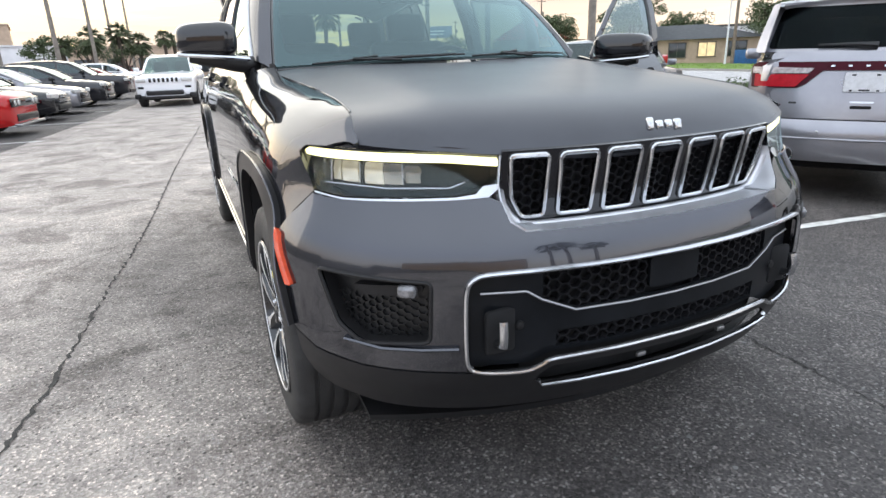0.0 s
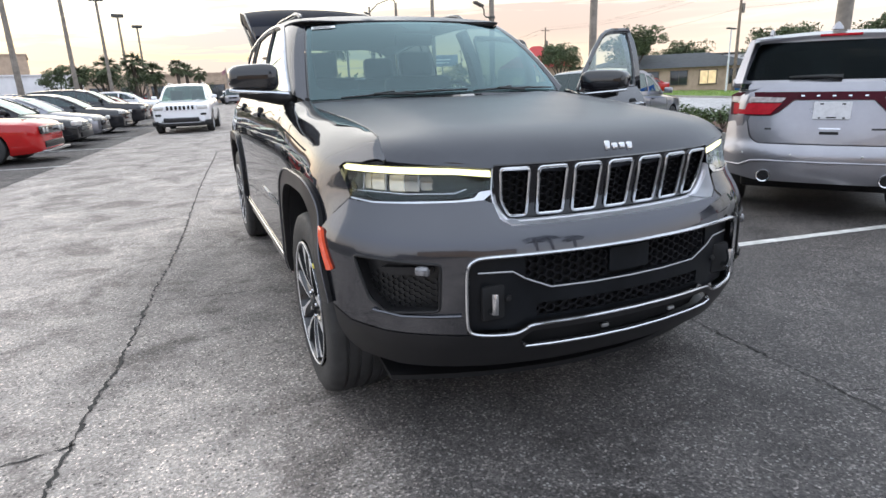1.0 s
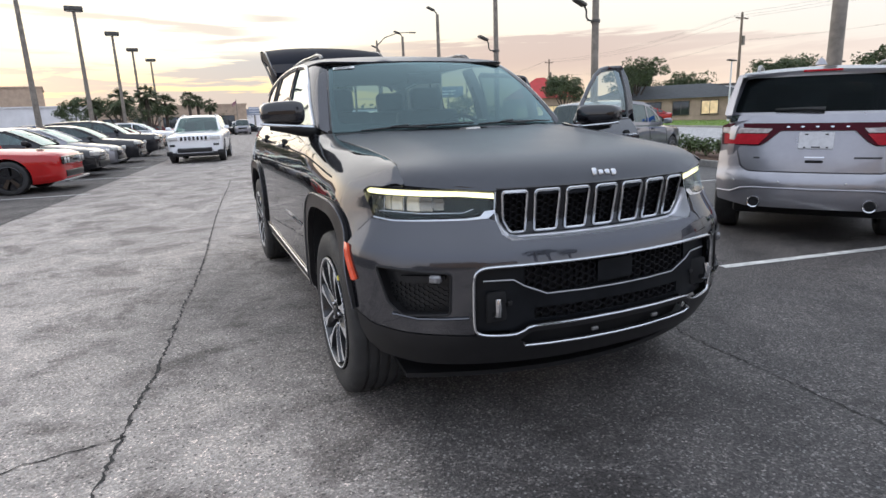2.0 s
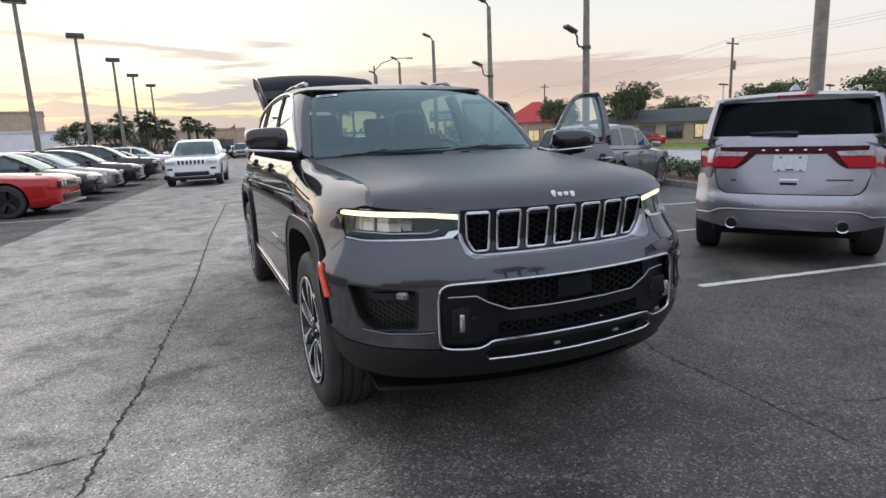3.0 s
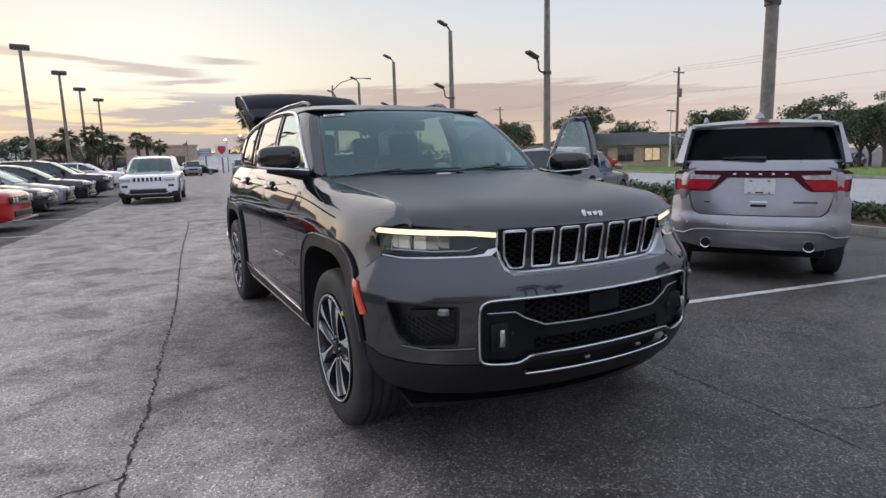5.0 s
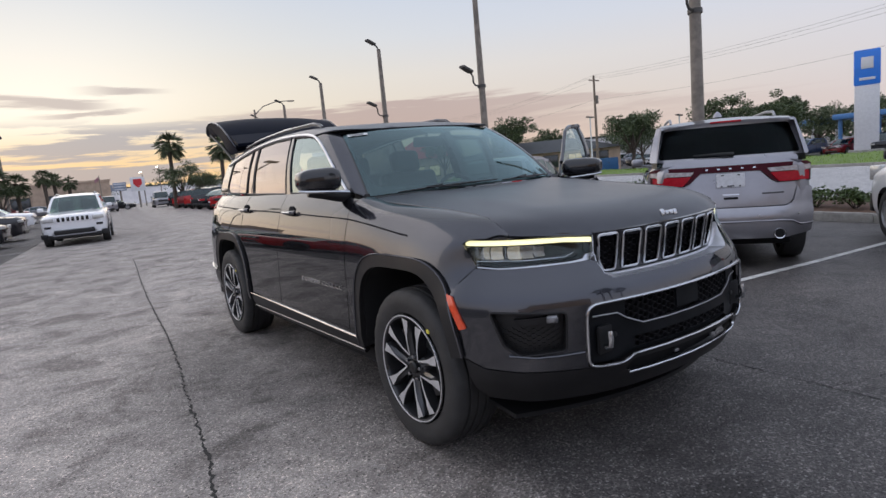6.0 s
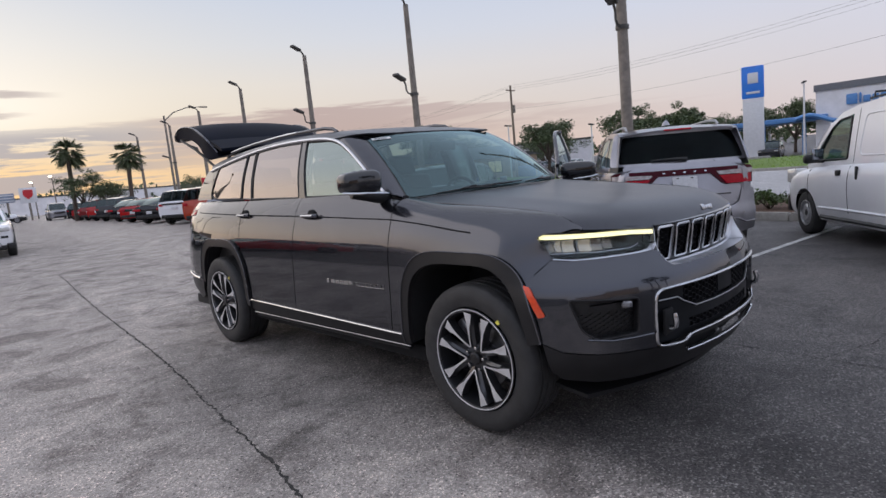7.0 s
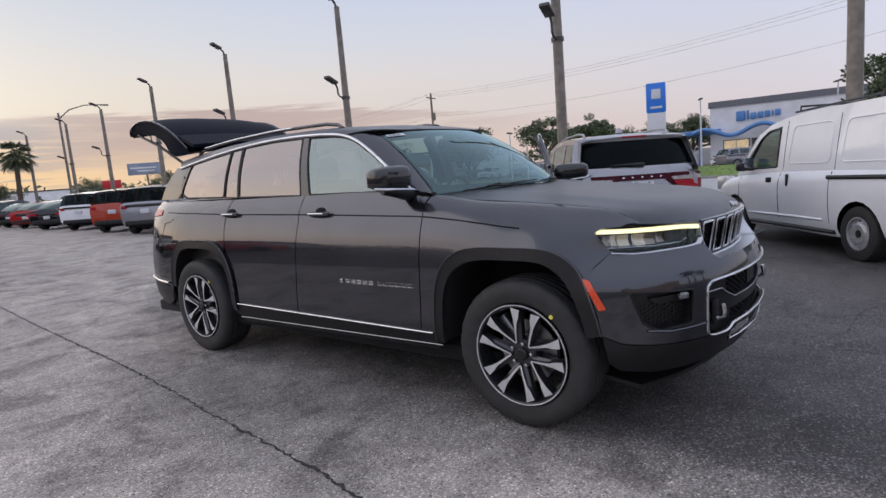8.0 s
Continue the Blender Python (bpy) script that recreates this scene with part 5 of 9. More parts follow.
part("spoiler", bm, GATE_DARK, tg, "black rear spoiler", thick=0.03, out=(0, 3.5, 1.5))
bm = bmesh.new()
patch(bm, lambda u, v: (-1.0 + 2.0 * u, 4.22 + 0.03 * math.sin(math.pi * u), 0.36 + 0.32 * v), 8, 3)
bmesh.ops.scale(bm, vec=(0.62, 1, 1), verts=bm.verts)
part("rear_bumper", bm, CLAD, hero, thick=0.03)

# interior
bm = bmesh.new()
box(bm, (0, 1.95, 0.30), (1.66, 4.3, 0.10), bevel=0.02)
part("floor_pan", bm, DEEP, hero)
bm = bmesh.new()
patch(bm, lambda u, v: ((u - 0.5) * 1.44, 0.55 + 0.62 * v, 1.165 - 0.03 * v + 0.05 * math.sin(math.pi * v) - (0.22 if v > 0.98 else 0)), 16, 12)
part("dashboard", bm, SEAT, hero, "dark dashboard", thick=0.05, out=(0, 0.9, 0.5))
bm = bmesh.new()
ring = [(0.37 + 0.185 * math.cos(t), 1.24 + 0.06 * math.sin(t), 1.12 + 0.175 * math.sin(t)) for t in (2 * math.pi * k / 28 for k in range(28))]
tube(bm, ring, 0.015, 8, closed=True)
sw = part("steering_wheel", bm, SEAT, hero)
bm = bmesh.new()
box(bm, (0.37, 1.22, 1.11), (0.16, 0.05, 0.11), bevel=0.02)
box(bm, (0.37, 1.22, 1.11), (0.34, 0.025, 0.03), bevel=0.008)
part("steering_hub", bm, SEAT, sw)


def seat(x, y, w, back=True):
    bm = bmesh.new()
    box(bm, (x, y, 0.72), (w, 0.52, 0.18), bevel=0.05, seg=3)
    s_ = part("seat", bm, SEAT, hero, "dark leather seat")
    bm = bmesh.new()
    box(bm, (x, y + 0.30, 1.05), (w, 0.15, 0.62), Euler((radians(-16), 0, 0)).to_matrix(), 0.05, 3)
    part("backrest", bm, SEAT, s_)
    for hx in ((x,) if w < 0.8 else (x - 0.36, x + 0.36)):
        bm = bmesh.new()
        box(bm, (hx, y + 0.40, 1.44), (0.27, 0.11, 0.19), Euler((radians(-12), 0, 0)).to_matrix(), 0.045, 3)
        tube(bm, [(hx - 0.06, y + 0.385, 1.3), (hx - 0.06, y + 0.40, 1.42)], 0.007, 6)
        tube(bm, [(hx + 0.06, y + 0.385, 1.3), (hx + 0.06, y + 0.40, 1.42)], 0.007, 6)
        part("headrest", bm, SEAT, s_)


seat(-0.38, 1.62, 0.54)
seat(0.38, 1.62, 0.54)
seat(0.0, 2.52, 1.30)
bm = bmesh.new()
box(bm, (0, 1.06, 1.545), (0.24, 0.035, 0.07), Euler((radians(12), 0, 0)).to_matrix(), 0.012)
part("inside_mirror", bm, BLACK, hero)
bm = bmesh.new()
patch(bm, lambda u, v: ((u - 0.5) * 1.16, 1.25 + 2.3 * v, 1.655 + 0.02 * math.sin(math.pi * v)), 6, 8)
part("headliner", bm, TRIM_GREY, hero, thick=0.01)
for s in (-1, 1):
    bm = bmesh.new()
    patch(bm, lambda u, v: (s * (0.86 - 0.10 * v), 0.62 + (1.0 if s > 0 else 3.1) * u, 0.34 + 0.90 * v if s < 0 else 0.34 + 0.06 * v), 6, 4)
    part("side_lining", bm, SEAT, hero, thick=0.02, out=(0, 1.6, 0.7))
bm = bmesh.new()
box(bm, (0, 0.0, 0.62), (0.86, 1.05, 0.70), bevel=0.05)
part("engine_bay", bm, DEEP, hero)
bm = bmesh.new()
patch(bm, lambda u, v: ((u - 0.5) * 1.55, -0.76 + 0.30 * v + 0.20 * (2 * u - 1) ** 2, 0.25 + 0.04 * v), 14, 2)
part("air_dam", bm, BLACK, hero, thick=0.02)


# ---- ground ----
K_FALL = 0.022
RD_A = radians(11.0)
ru, rn = Vector((math.sin(RD_A), math.cos(RD_A), 0)), Vector((math.cos(RD_A), -math.sin(RD_A), 0))


def fall(n):
    """Height of the ground: the bays fall towards the road, the verge beyond it rises again."""
    return float(np.interp(n, [1.0, 9.5, 26.0, 38.0], [0.0, -8.5 * K_FALL, -8.5 * K_FALL, -0.05]))


def gz(x, y):
    """Ground height at a place; far beyond the road the land lies lower."""
    n = x * rn.x + y * rn.y
    a, b = min(1.0, max(0.0, (math.hypot(x, y) - 40) / 16)), min(1.0, max(0.0, (n - 26) / 10))
    c = min(1.0, max(0.0, (x - y) / 24))
    return fall(n) - 0.6 * a * a * (3 - 2 * a) * b * b * (3 - 2 * b) * c


def asphalt(name, dark, light, worn):
    m = bpy.data.materials.new(name)
    m.use_nodes = True
    t = m.node_tree
    p = t.nodes["Principled BSDF"]
    tc = t.nodes.new("ShaderNodeTexCoord")
    big = nd(t, "ShaderNodeTexNoise", Scale=0.45, Detail=6.0, Roughness=0.6)
    mid = nd(t, "ShaderNodeTexNoise", Scale=6.0, Detail=9.0, Roughness=0.72)
    fine = nd(t, "ShaderNodeTexVoronoi", Scale=125.0)
    grit = nd(t, "ShaderNodeTexNoise", Scale=70.0, Detail=6.0, Roughness=0.8)
    for n in (big, mid, fine, grit):
        t.links.new(tc.outputs["Object"], n.inputs["Vector"])
    base = mixc(t, big.outputs[0], dark, light)
    if worn:
        # the driven lane is older and paler than the parking bays beside it
        sp = t.nodes.new("ShaderNodeSeparateXYZ")
        t.links.new(tc.outputs["Object"], sp.inputs[0])
        lane = mathn(t, "ADD", sp.outputs[0], mathn(t, "MULTIPLY", sp.outputs[1], -0.105))
        lane = mathn(t, "ADD", lane, mathn(t, "MULTIPLY", mathn(t, "SUBTRACT", big.outputs[0], 0.5), 1.6))
        newer = mathn(t, "DIVIDE", mathn(t, "ADD", lane, 1.10), 1.2, clamp=True)
        base = mixc(t, mathn(t, "MULTIPLY", newer, 1.0), base, mixc(t, 1.0, base, (0.91, 0.905, 0.91), "MULTIPLY"))
        # further along, the worn surface spreads across to the far bays
        lane = mathn(t, "SUBTRACT", lane, mathn(t, "MULTIPLY", mathn(t, "MAXIMUM", mathn(t, "SUBTRACT", sp.outputs[1], 5.5), 0.0), 0.55))
        right = mathn(t, "DIVIDE", mathn(t, "SUBTRACT", -0.50, lane), 0.75, clamp=True)
        lft = mathn(t, "DIVIDE", mathn(t, "ADD", mathn(t, "ADD", mathn(t, "ADD", sp.outputs[0], mathn(t, "MULTIPLY", mathn(t, "SUBTRACT", mid.outputs[0], 0.5), 0.35)), mathn(t, "MULTIPLY", sp.outputs[1], -0.107)), 5.03), 0.10, clamp=True)
        wear = mathn(t, "MULTIPLY", right, lft)
        along_lane = mathn(t, "DIVIDE", mathn(t, "SUBTRACT", sp.outputs[1], 3.0), 9.0, clamp=True)
        base = mixc(t, wear, base, mixc(t, along_lane, worn, (0.35, 0.317, 0.293)))
        # a soft dark oval in the lane beside the car
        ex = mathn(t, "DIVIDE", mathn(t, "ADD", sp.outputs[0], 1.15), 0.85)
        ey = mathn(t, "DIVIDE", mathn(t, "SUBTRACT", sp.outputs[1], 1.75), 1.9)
        dark_oval = mathn(t, "SUBTRACT", mathn(t, "ADD", mathn(t, "MULTIPLY", big.outputs[0], 1.2), 0.75), mathn(t, "SQRT", mathn(t, "ADD", mathn(t, "MULTIPLY", ex, ex), mathn(t, "MULTIPLY", ey, ey))), clamp=True)
        base = mixc(t, mathn(t, "MULTIPLY", dark_oval, 0.62), base, (0.12, 0.115, 0.112))
    blot = nd(t, "ShaderNodeTexNoise", Scale=1.6, Detail=7.0, Roughness=0.65, Distortion=0.6)
    t.links.new(tc.outputs["Object"], blot.inputs["Vector"])
    stain = ramp(t, [(0.36, (0.50, 0.49, 0.49)), (0.50, (1, 1, 1)), (0.66, (1.35, 1.34, 1.32))])
    t.links.new(blot.outputs[0], stain.inputs[0])
    base = mixc(t, 0.75 if worn else 0.25, base, stain.outputs[0], "MULTIPLY")
    speck = ramp(t, [(0.30, (0.45, 0.45, 0.45)), (0.50, (1, 1, 1)), (0.72, (1.6, 1.6, 1.58))])
    t.links.new(mid.outputs[0], speck.inputs[0])
    base = mixc(t, 0.6, base, speck.outputs[0], "MULTIPLY")
    stone = ramp(t, [(0.36, (0.30, 0.30, 0.30)), (0.48, (0.85, 0.85, 0.85)), (0.57, (1.3, 1.3, 1.3)), (0.68, (3.0, 3.0, 2.9))])
    t.links.new(grit.outputs[0], stone.inputs[0])
    base = mixc(t, mathn(t, "MULTIPLY_ADD", wear, -0.30, 0.66) if worn else 0.5, base, stone.outputs[0], "MULTIPLY")
    sh = t.nodes.new("ShaderNodeSeparateColor")
    t.links.new(fine.outputs["Color"], sh.inputs[0])
    chip = ramp(t, [(0.0, (0.25, 0.25, 0.25)), (0.40, (0.72, 0.72, 0.72)), (0.75, (1.2, 1.2, 1.2)), (0.92, (2.0, 1.97, 1.93)), (1.0, (3.6, 3.5, 3.4))])
    t.links.new(sh.outputs[0], chip.inputs[0])
    base = mixc(t, mathn(t, "MULTIPLY_ADD", wear, -0.32, 0.72) if worn else 0.5, base, chip.outputs[0], "MULTIPLY")
    # pale stones worn free of binder
    pick = nd(t, "ShaderNodeTexVoronoi", Scale=62.0)
    t.links.new(tc.outputs["Object"], pick.inputs["Vector"])
    hue = t.nodes.new("ShaderNodeSeparateColor")
    t.links.new(pick.outputs["Color"], hue.inputs[0])
    dots = mathn(t, "MULTIPLY", mathn(t, "LESS_THAN", pick.outputs[0], 0.33), mathn(t, "GREATER_THAN", hue.outputs[0], 0.80))
    base = mixc(t, mathn(t, "MULTIPLY", dots, 0.5), base, (0.42, 0.41, 0.39))
    pits = mathn(t, "MULTIPLY", mathn(t, "LESS_THAN", pick.outputs[0], 0.40), mathn(t, "LESS_THAN", hue.outputs[0], 0.14))
    base = mixc(t, mathn(t, "MULTIPLY", pits, 0.6), base, (0.03, 0.03, 0.03))
    t.links.new(base, p.inputs["Base Color"])
    rg = mathn(t, "ADD", mathn(t, "MULTIPLY", mid.outputs[0], 0.28), 0.60)
    if worn:
        rg = mathn(t, "SUBTRACT", rg, mathn(t, "MULTIPLY", newer, 0.22))
        t.links.new(mathn(t, "SUBTRACT", 0.30, mathn(t, "MULTIPLY", wear, 0.24)), p.inputs["Specular IOR Level"])
    t.links.new(rg, p.inputs["Roughness"])
    hgt = mathn(t, "ADD", mathn(t, "MULTIPLY", fine.outputs[0], 0.5), mathn(t, "MULTIPLY", grit.outputs[0], 0.9))
    bn = nd(t, "ShaderNodeBump", Strength=0.9, Distance=0.007)
    t.links.new(hgt, bn.inputs["Height"])
    t.links.new(bn.outputs[0], p.inputs["Normal"])
    return m


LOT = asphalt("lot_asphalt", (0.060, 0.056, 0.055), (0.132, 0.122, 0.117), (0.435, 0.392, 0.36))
ROAD = asphalt("road_asphalt", (0.36, 0.355, 0.36), (0.43, 0.425, 0.43), None)
CONCRETE = mat("kerb_concrete", (0.33, 0.32, 0.30), 0.8, vary=0.22, scale=7.0, bump=0.3, bscale=80.0)
LINE = mat("worn_white_line", (0.62, 0.62, 0.60), 0.7, vary=0.25, scale=9.0, bump=0.2, bscale=120.0)
CRACK = mat("crack_shadow", (0.035, 0.033, 0.031), 0.9, vary=0.4, scale=30.0)
PALE_CHIP = mat("pale_scuff", (0.19, 0.19, 0.185), 0.8, vary=0.3, scale=20.0)
MULCH = mat("bark_mulch", (0.10, 0.055, 0.035), 0.95, vary=0.5, scale=25.0, bump=0.8, bscale=40.0)
LAWN = mat("lawn_soil", (0.13, 0.20, 0.04), 0.9, vary=0.35, scale=1.2, bump=0.6, bscale=20.0)
BLADE = mat("grass_blades", (0.20, 0.31, 0.055), 0.7, vary=0.35, scale=0.8)

bm = bmesh.new()
cuts = [-1500.0, -300.0, -60.0, -10.0, 1.0, 9.5, 17.0, 26.0, 38.0, 80.0, 400.0, 1500.0]
cuts = cuts[:7] + [20.0, 23.0, 26.0, 28.0, 30.0, 32.0, 34.0, 36.0, 38.0, 44.0, 52.0, 62.0, 80.0, 120.0, 400.0, 1500.0]
rows_ = [-1500.0, -400.0, -120.0] + [-70.0 + 6.0 * k for k in range(33)] + [160.0, 400.0, 1500.0]


def lay_ground(u, v):
    p = ru * rows_[round(v * (len(rows_) - 1))] + rn * cuts[round(u * (len(cuts) - 1))]
    return (p.x, p.y, gz(p.x, p.y))


patch(bm, lay_ground, len(cuts) - 1, len(rows_) - 1)
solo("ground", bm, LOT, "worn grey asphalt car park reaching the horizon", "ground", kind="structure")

def along(a, n, z=0.0):
    """a metres along the road, n metres across it (from the lane towards the road)."""
    p = ru * a + rn * n
    return (p.x, p.y, z + gz(p.x, p.y))


def slab(bm, a0, a1, n0, n1, z0, z1, na=1):
    for i in range(na):
        x0, x1 = a0 + (a1 - a0) * i / na, a0 + (a1 - a0) * (i + 1) / na
        lo = [bm.verts.new(along(*q, z0)) for q in ((x0, n0), (x1, n0), (x1, n1), (x0, n1))]
        hi = [bm.verts.new(along(*q, z1)) for q in ((x0, n0), (x1, n0), (x1, n1), (x0, n1))]
        bm.faces.new(hi)
        for k in range(4):
            bm.faces.new((lo[k], lo[(k + 1) % 4], hi[(k + 1) % 4], hi[k]))


bm = bmesh.new()
slab(bm, -250, 400, 11.6, 25.4, -0.01, 0.006)
solo("road", bm, ROAD, "pale grey asphalt road beside the car park", "road", kind="structure")
for n, a0, a1, w in ((12.1, -250, 400, 0.12), (24.8, -250, 400, 0.12)):
    bm = bmesh.new()
    slab(bm, a0, a1, n, n + w, 0.0, 0.011)
    solo("road_edge_line", bm, LINE, "white painted road edge line", "road marking", kind="structure")
for k in range(-6, 22):
    bm = bmesh.new()
    slab(bm, k * 12, k * 12 + 3.2, 18.4, 18.52, 0.0, 0.011)
    solo("lane_dash", bm, LINE, "short white lane dash on the road", "road marking", "lane dashes", kind="structure")

# planted strip between bays and road
bm = bmesh.new()
slab(bm, 0.1, 120, 8.50, 11.2, -0.02, 0.10, 30)
solo("planting_bed", bm, MULCH, "brown bark mulch bed along the kerb", "planting bed", kind="structure")
for n in (8.35, 11.2):
    bm = bmesh.new()
    for k in range(40):
        slab(bm, -0.05 + k * 3.0, -0.05 + k * 3.0 + 2.985, n, n + 0.16, -0.02, 0.15)
    bmesh.ops.bevel(bm, geom=[e for e in bm.edges if all(v.co.z - gz(v.co.x, v.co.y) > 0.14 for v in e.verts)], offset=0.025, segments=2, affect="EDGES")
    solo("kerb", bm, CONCRETE, "grey concrete kerb round the planting bed", "kerb", kind="structure")
bm = bmesh.new()
slab(bm, -0.06, 0.10, 8.35, 11.36, -0.02, 0.15)
solo("kerb", bm, CONCRETE, "grey concrete kerb end of the planting bed", "kerb", kind="structure")
bm = bmesh.new()
slab(bm, -200, 400, 25.8, 32.0, -0.02, 0.10, 100)
slab(bm, -200, 400, 32.0, 38.0, -0.02, 0.10, 100)
solo("verge", bm, LAWN, "green grass verge across the road", "verge", kind="structure")
bm = bmesh.new()
slab(bm, -200, 400, 25.6, 25.8, -0.02, 0.13)
solo("kerb", bm, CONCRETE, "concrete kerb along the grass verge", "kerb", kind="structure")
bm = bmesh.new()
rg = random.Random(4)
for k in range(16000):
    a, n = rg.uniform(-25, 75) , 25.9 + 12.0 * rg.random() ** 1.3
    x, y, zg = along(a, n)
    h, w, th = rg.uniform(0.05, 0.13), rg.uniform(0.012, 0.03), rg.uniform(0, 6.28)
    dx, dy = math.cos(th) * w, math.sin(th) * w
    bm.faces.new((bm.verts.new((x - dx, y - dy, zg + 0.09)), bm.verts.new((x + dx, y + dy, zg + 0.09)), bm.verts.new((x + rg.uniform(-0.05, 0.05), y + rg.uniform(-0.05, 0.05), zg + 0.1 + h))))
solo("grass", bm, BLADE, "short green lawn grass on the verge", "grass", kind="stuff", smooth=False)

# painted bay lines and cracks
def ribbon(bm, pts, w, z, jit=0.0, seed=1):
    rg = random.Random(seed)
    pts = [Vector((*p, 0)) for p in pts]
    prev = None
    for i, p in enumerate(pts):
        d = (pts[min(i + 1, len(pts) - 1)] - pts[max(i - 1, 0)]).normalized()
        s = Vector((-d.y, d.x, 0))
        ww = w * (1 + jit * rg.uniform(-1, 1))
        cur = tuple(bm.verts.new((q.x, q.y, gz(q.x, q.y) + z)) for q in (p + s * ww / 2, p - s * ww / 2))
        if prev:
            bm.faces.new((prev[0], prev[1], cur[1], cur[0]))
        prev = cur


def crack_pts(keys, step, amp, seed):
    rg = random.Random(seed)
    out = []
    for (x0, y0), (x1, y1) in zip(keys, keys[1:]):
        n = max(2, int(math.hypot(x1 - x0, y1 - y0) / step))
        for k in range(n):
            t = k / n
            out.append((x0 + (x1 - x0) * t + rg.uniform(-amp, amp), y0 + (y1 - y0) * t + rg.uniform(-amp, amp)))
    return out + [keys[-1]]


for pts, w in (([(2.48, 0.735), (4.75, 0.54), (7.9, 0.33)], 0.085), ([(2.9, 3.15), (8.3, 2.95)], 0.085), ([(3.4, 5.72), (8.8, 5.55)], 0.085), ([(-3.55, 11.25), (-8.3, 11.80)], 0.09)):
    bm = bmesh.new()
    n = 24
    q = [tuple(Vector(a).lerp(Vector(b), k / n)) for a, b in zip(pts, pts[1:]) for k in range(n)] + [pts[-1]]
    ribbon(bm, q, w, 0.004, 0.06)
    solo("bay_line", bm, LINE, "worn white painted parking bay line", "road marking", "bay lines", kind="structure")
for k in range(1, 9):
    y = 11.25 + k * 4.1
    bm = bmesh.new()
    x = -4.78 + 0.107 * y
    ribbon(bm, [(x - 0.1, y), (x - 2.5, y + 0.28), (x - 5.0, y + 0.55)], 0.09, 0.004, 0.06)
    solo("bay_line", bm, LINE, "worn white painted parking bay line", "road marking", "bay lines", kind="structure")
for keys, w, seed in (([(-2.15, -2.0), (-2.05, -0.9), (-1.96, -0.45), (-1.90, -0.04), (-1.87, 0.25), (-1.80, 0.66), (-1.755, 1.1), (-1.71, 1.53), (-1.66, 2.0), (-1.59, 2.5), (-1.555, 2.9), (-1.48, 3.66), (-1.42, 4.5), (-1.36, 5.3), (-1.31, 6.0), (-1.13, 8.0), (-0.9, 10.3), (-0.75, 12.0)], 0.013, 1),
                      ([(-1.90, -0.04), (-2.25, -0.09), (-2.9, -0.35), (-3.6, -0.5)], 0.008, 2), ([(-1.69, 1.6), (-1.3, 1.5), (-0.9, 1.47)], 0.006, 3),
                      ([(-4.75, 2.5), (-4.1, 8.3), (-3.68, 12.3), (-3.05, 18.0), (-2.2, 26.0)], 0.03, 11), ([(1.25, 0.4), (1.03, -0.31), (1.0, -1.07), (0.98, -1.5)], 0.008, 5), ([(2.9, 2.2), (3.6, 1.35), (4.3, 1.1), (5.2, 0.9)], 0.010, 6), ([(1.0, -1.07), (1.5, -1.25), (2.1, -1.3), (2.9, -1.6)], 0.006, 7)):
    bm = bmesh.new()
    ribbon(bm, crack_pts(keys, 0.028, 0.011, seed), w, 0.0035, 0.8, seed)
    solo("pavement_crack", bm, CRACK, "dark wandering crack in the asphalt", "crack", kind="structure")
bm = bmesh.new()
rg = random.Random(9)
for k in range(260):
    x, y = rg.uniform(-0.6, 4.0), rg.uniform(-3.2, 1.0)
    r = rg.uniform(0.003, 0.010)
    vs = [bm.verts.new((x + r * rg.uniform(0.5, 1.6) * math.cos(a), y + r * rg.uniform(0.5, 1.6) * math.sin(a), 0.003 + gz(x, y))) for a in (0, 1.1, 2.2, 3.3, 4.4, 5.4)]
    bm.faces.new(vs)
for cx_, cy_, sp_r in ((1.25, -0.95, 0.16), (1.9, -0.55, 0.22), (2.35, -0.25, 0.14), (0.55, -1.75, 0.12), (1.0, -1.45, 0.15), (2.7, -1.0, 0.2), (3.1, 0.1, 0.12), (-0.3, -2.3, 0.12)):
    for k in range(34):
        x, y = cx_ + rg.gauss(0, sp_r), cy_ + rg.gauss(0, sp_r * 0.5)
        r = rg.uniform(0.002, 0.009)
        bm.faces.new([bm.verts.new((x + r * rg.uniform(0.5, 1.8) * math.cos(a), y + r * rg.uniform(0.4, 1.2) * math.sin(a), 0.003 + gz(x, y))) for a in (0, 1.1, 2.2, 3.3, 4.4, 5.4)])
solo("surface_chips", bm, PALE_CHIP, "pale scattered chips in dark asphalt", "pavement wear", kind="stuff", smooth=False)


# ---- other cars ----
WHITE_P = paint("white_paint", (0.82, 0.82, 0.84), 0.0, 0.35, 0.02)
VAN_WHITE = paint("van_white_paint", (0.86, 0.86, 0.88), 0.0, 0.4, 0.02)
SILVER_P = paint("silver_paint", (0.31, 0.308, 0.335), 0.75, 0.30)
RED_P = paint("red_paint", (0.42, 0.012, 0.012), 0.0, 0.3)
DEEP_RED_P = paint("dark_red_paint", (0.20, 0.012, 0.014), 0.1, 0.3)
ORANGE_P = paint("orange_red_paint", (0.42, 0.05, 0.02), 0.1, 0.3)
BLACK_P = paint("black_paint", (0.010, 0.010, 0.012), 0.1, 0.25)
DUSK_P = paint("dark_grey_paint", (0.022, 0.022, 0.026), 0.3, 0.3)
BLUE_P = paint("blue_paint", (0.02, 0.06, 0.16), 0.2, 0.3)
CAR_GLASS = glass("car_glass", (0.12, 0.15, 0.15), 0.06, ior=1.4)
GREEN_GLASS = glass("greenish_glass", (0.26, 0.38, 0.35), 0.08)
DARK_GLASS = glass("dark_rear_glass", (0.20, 0.21, 0.23), 0.004, ior=1.12)
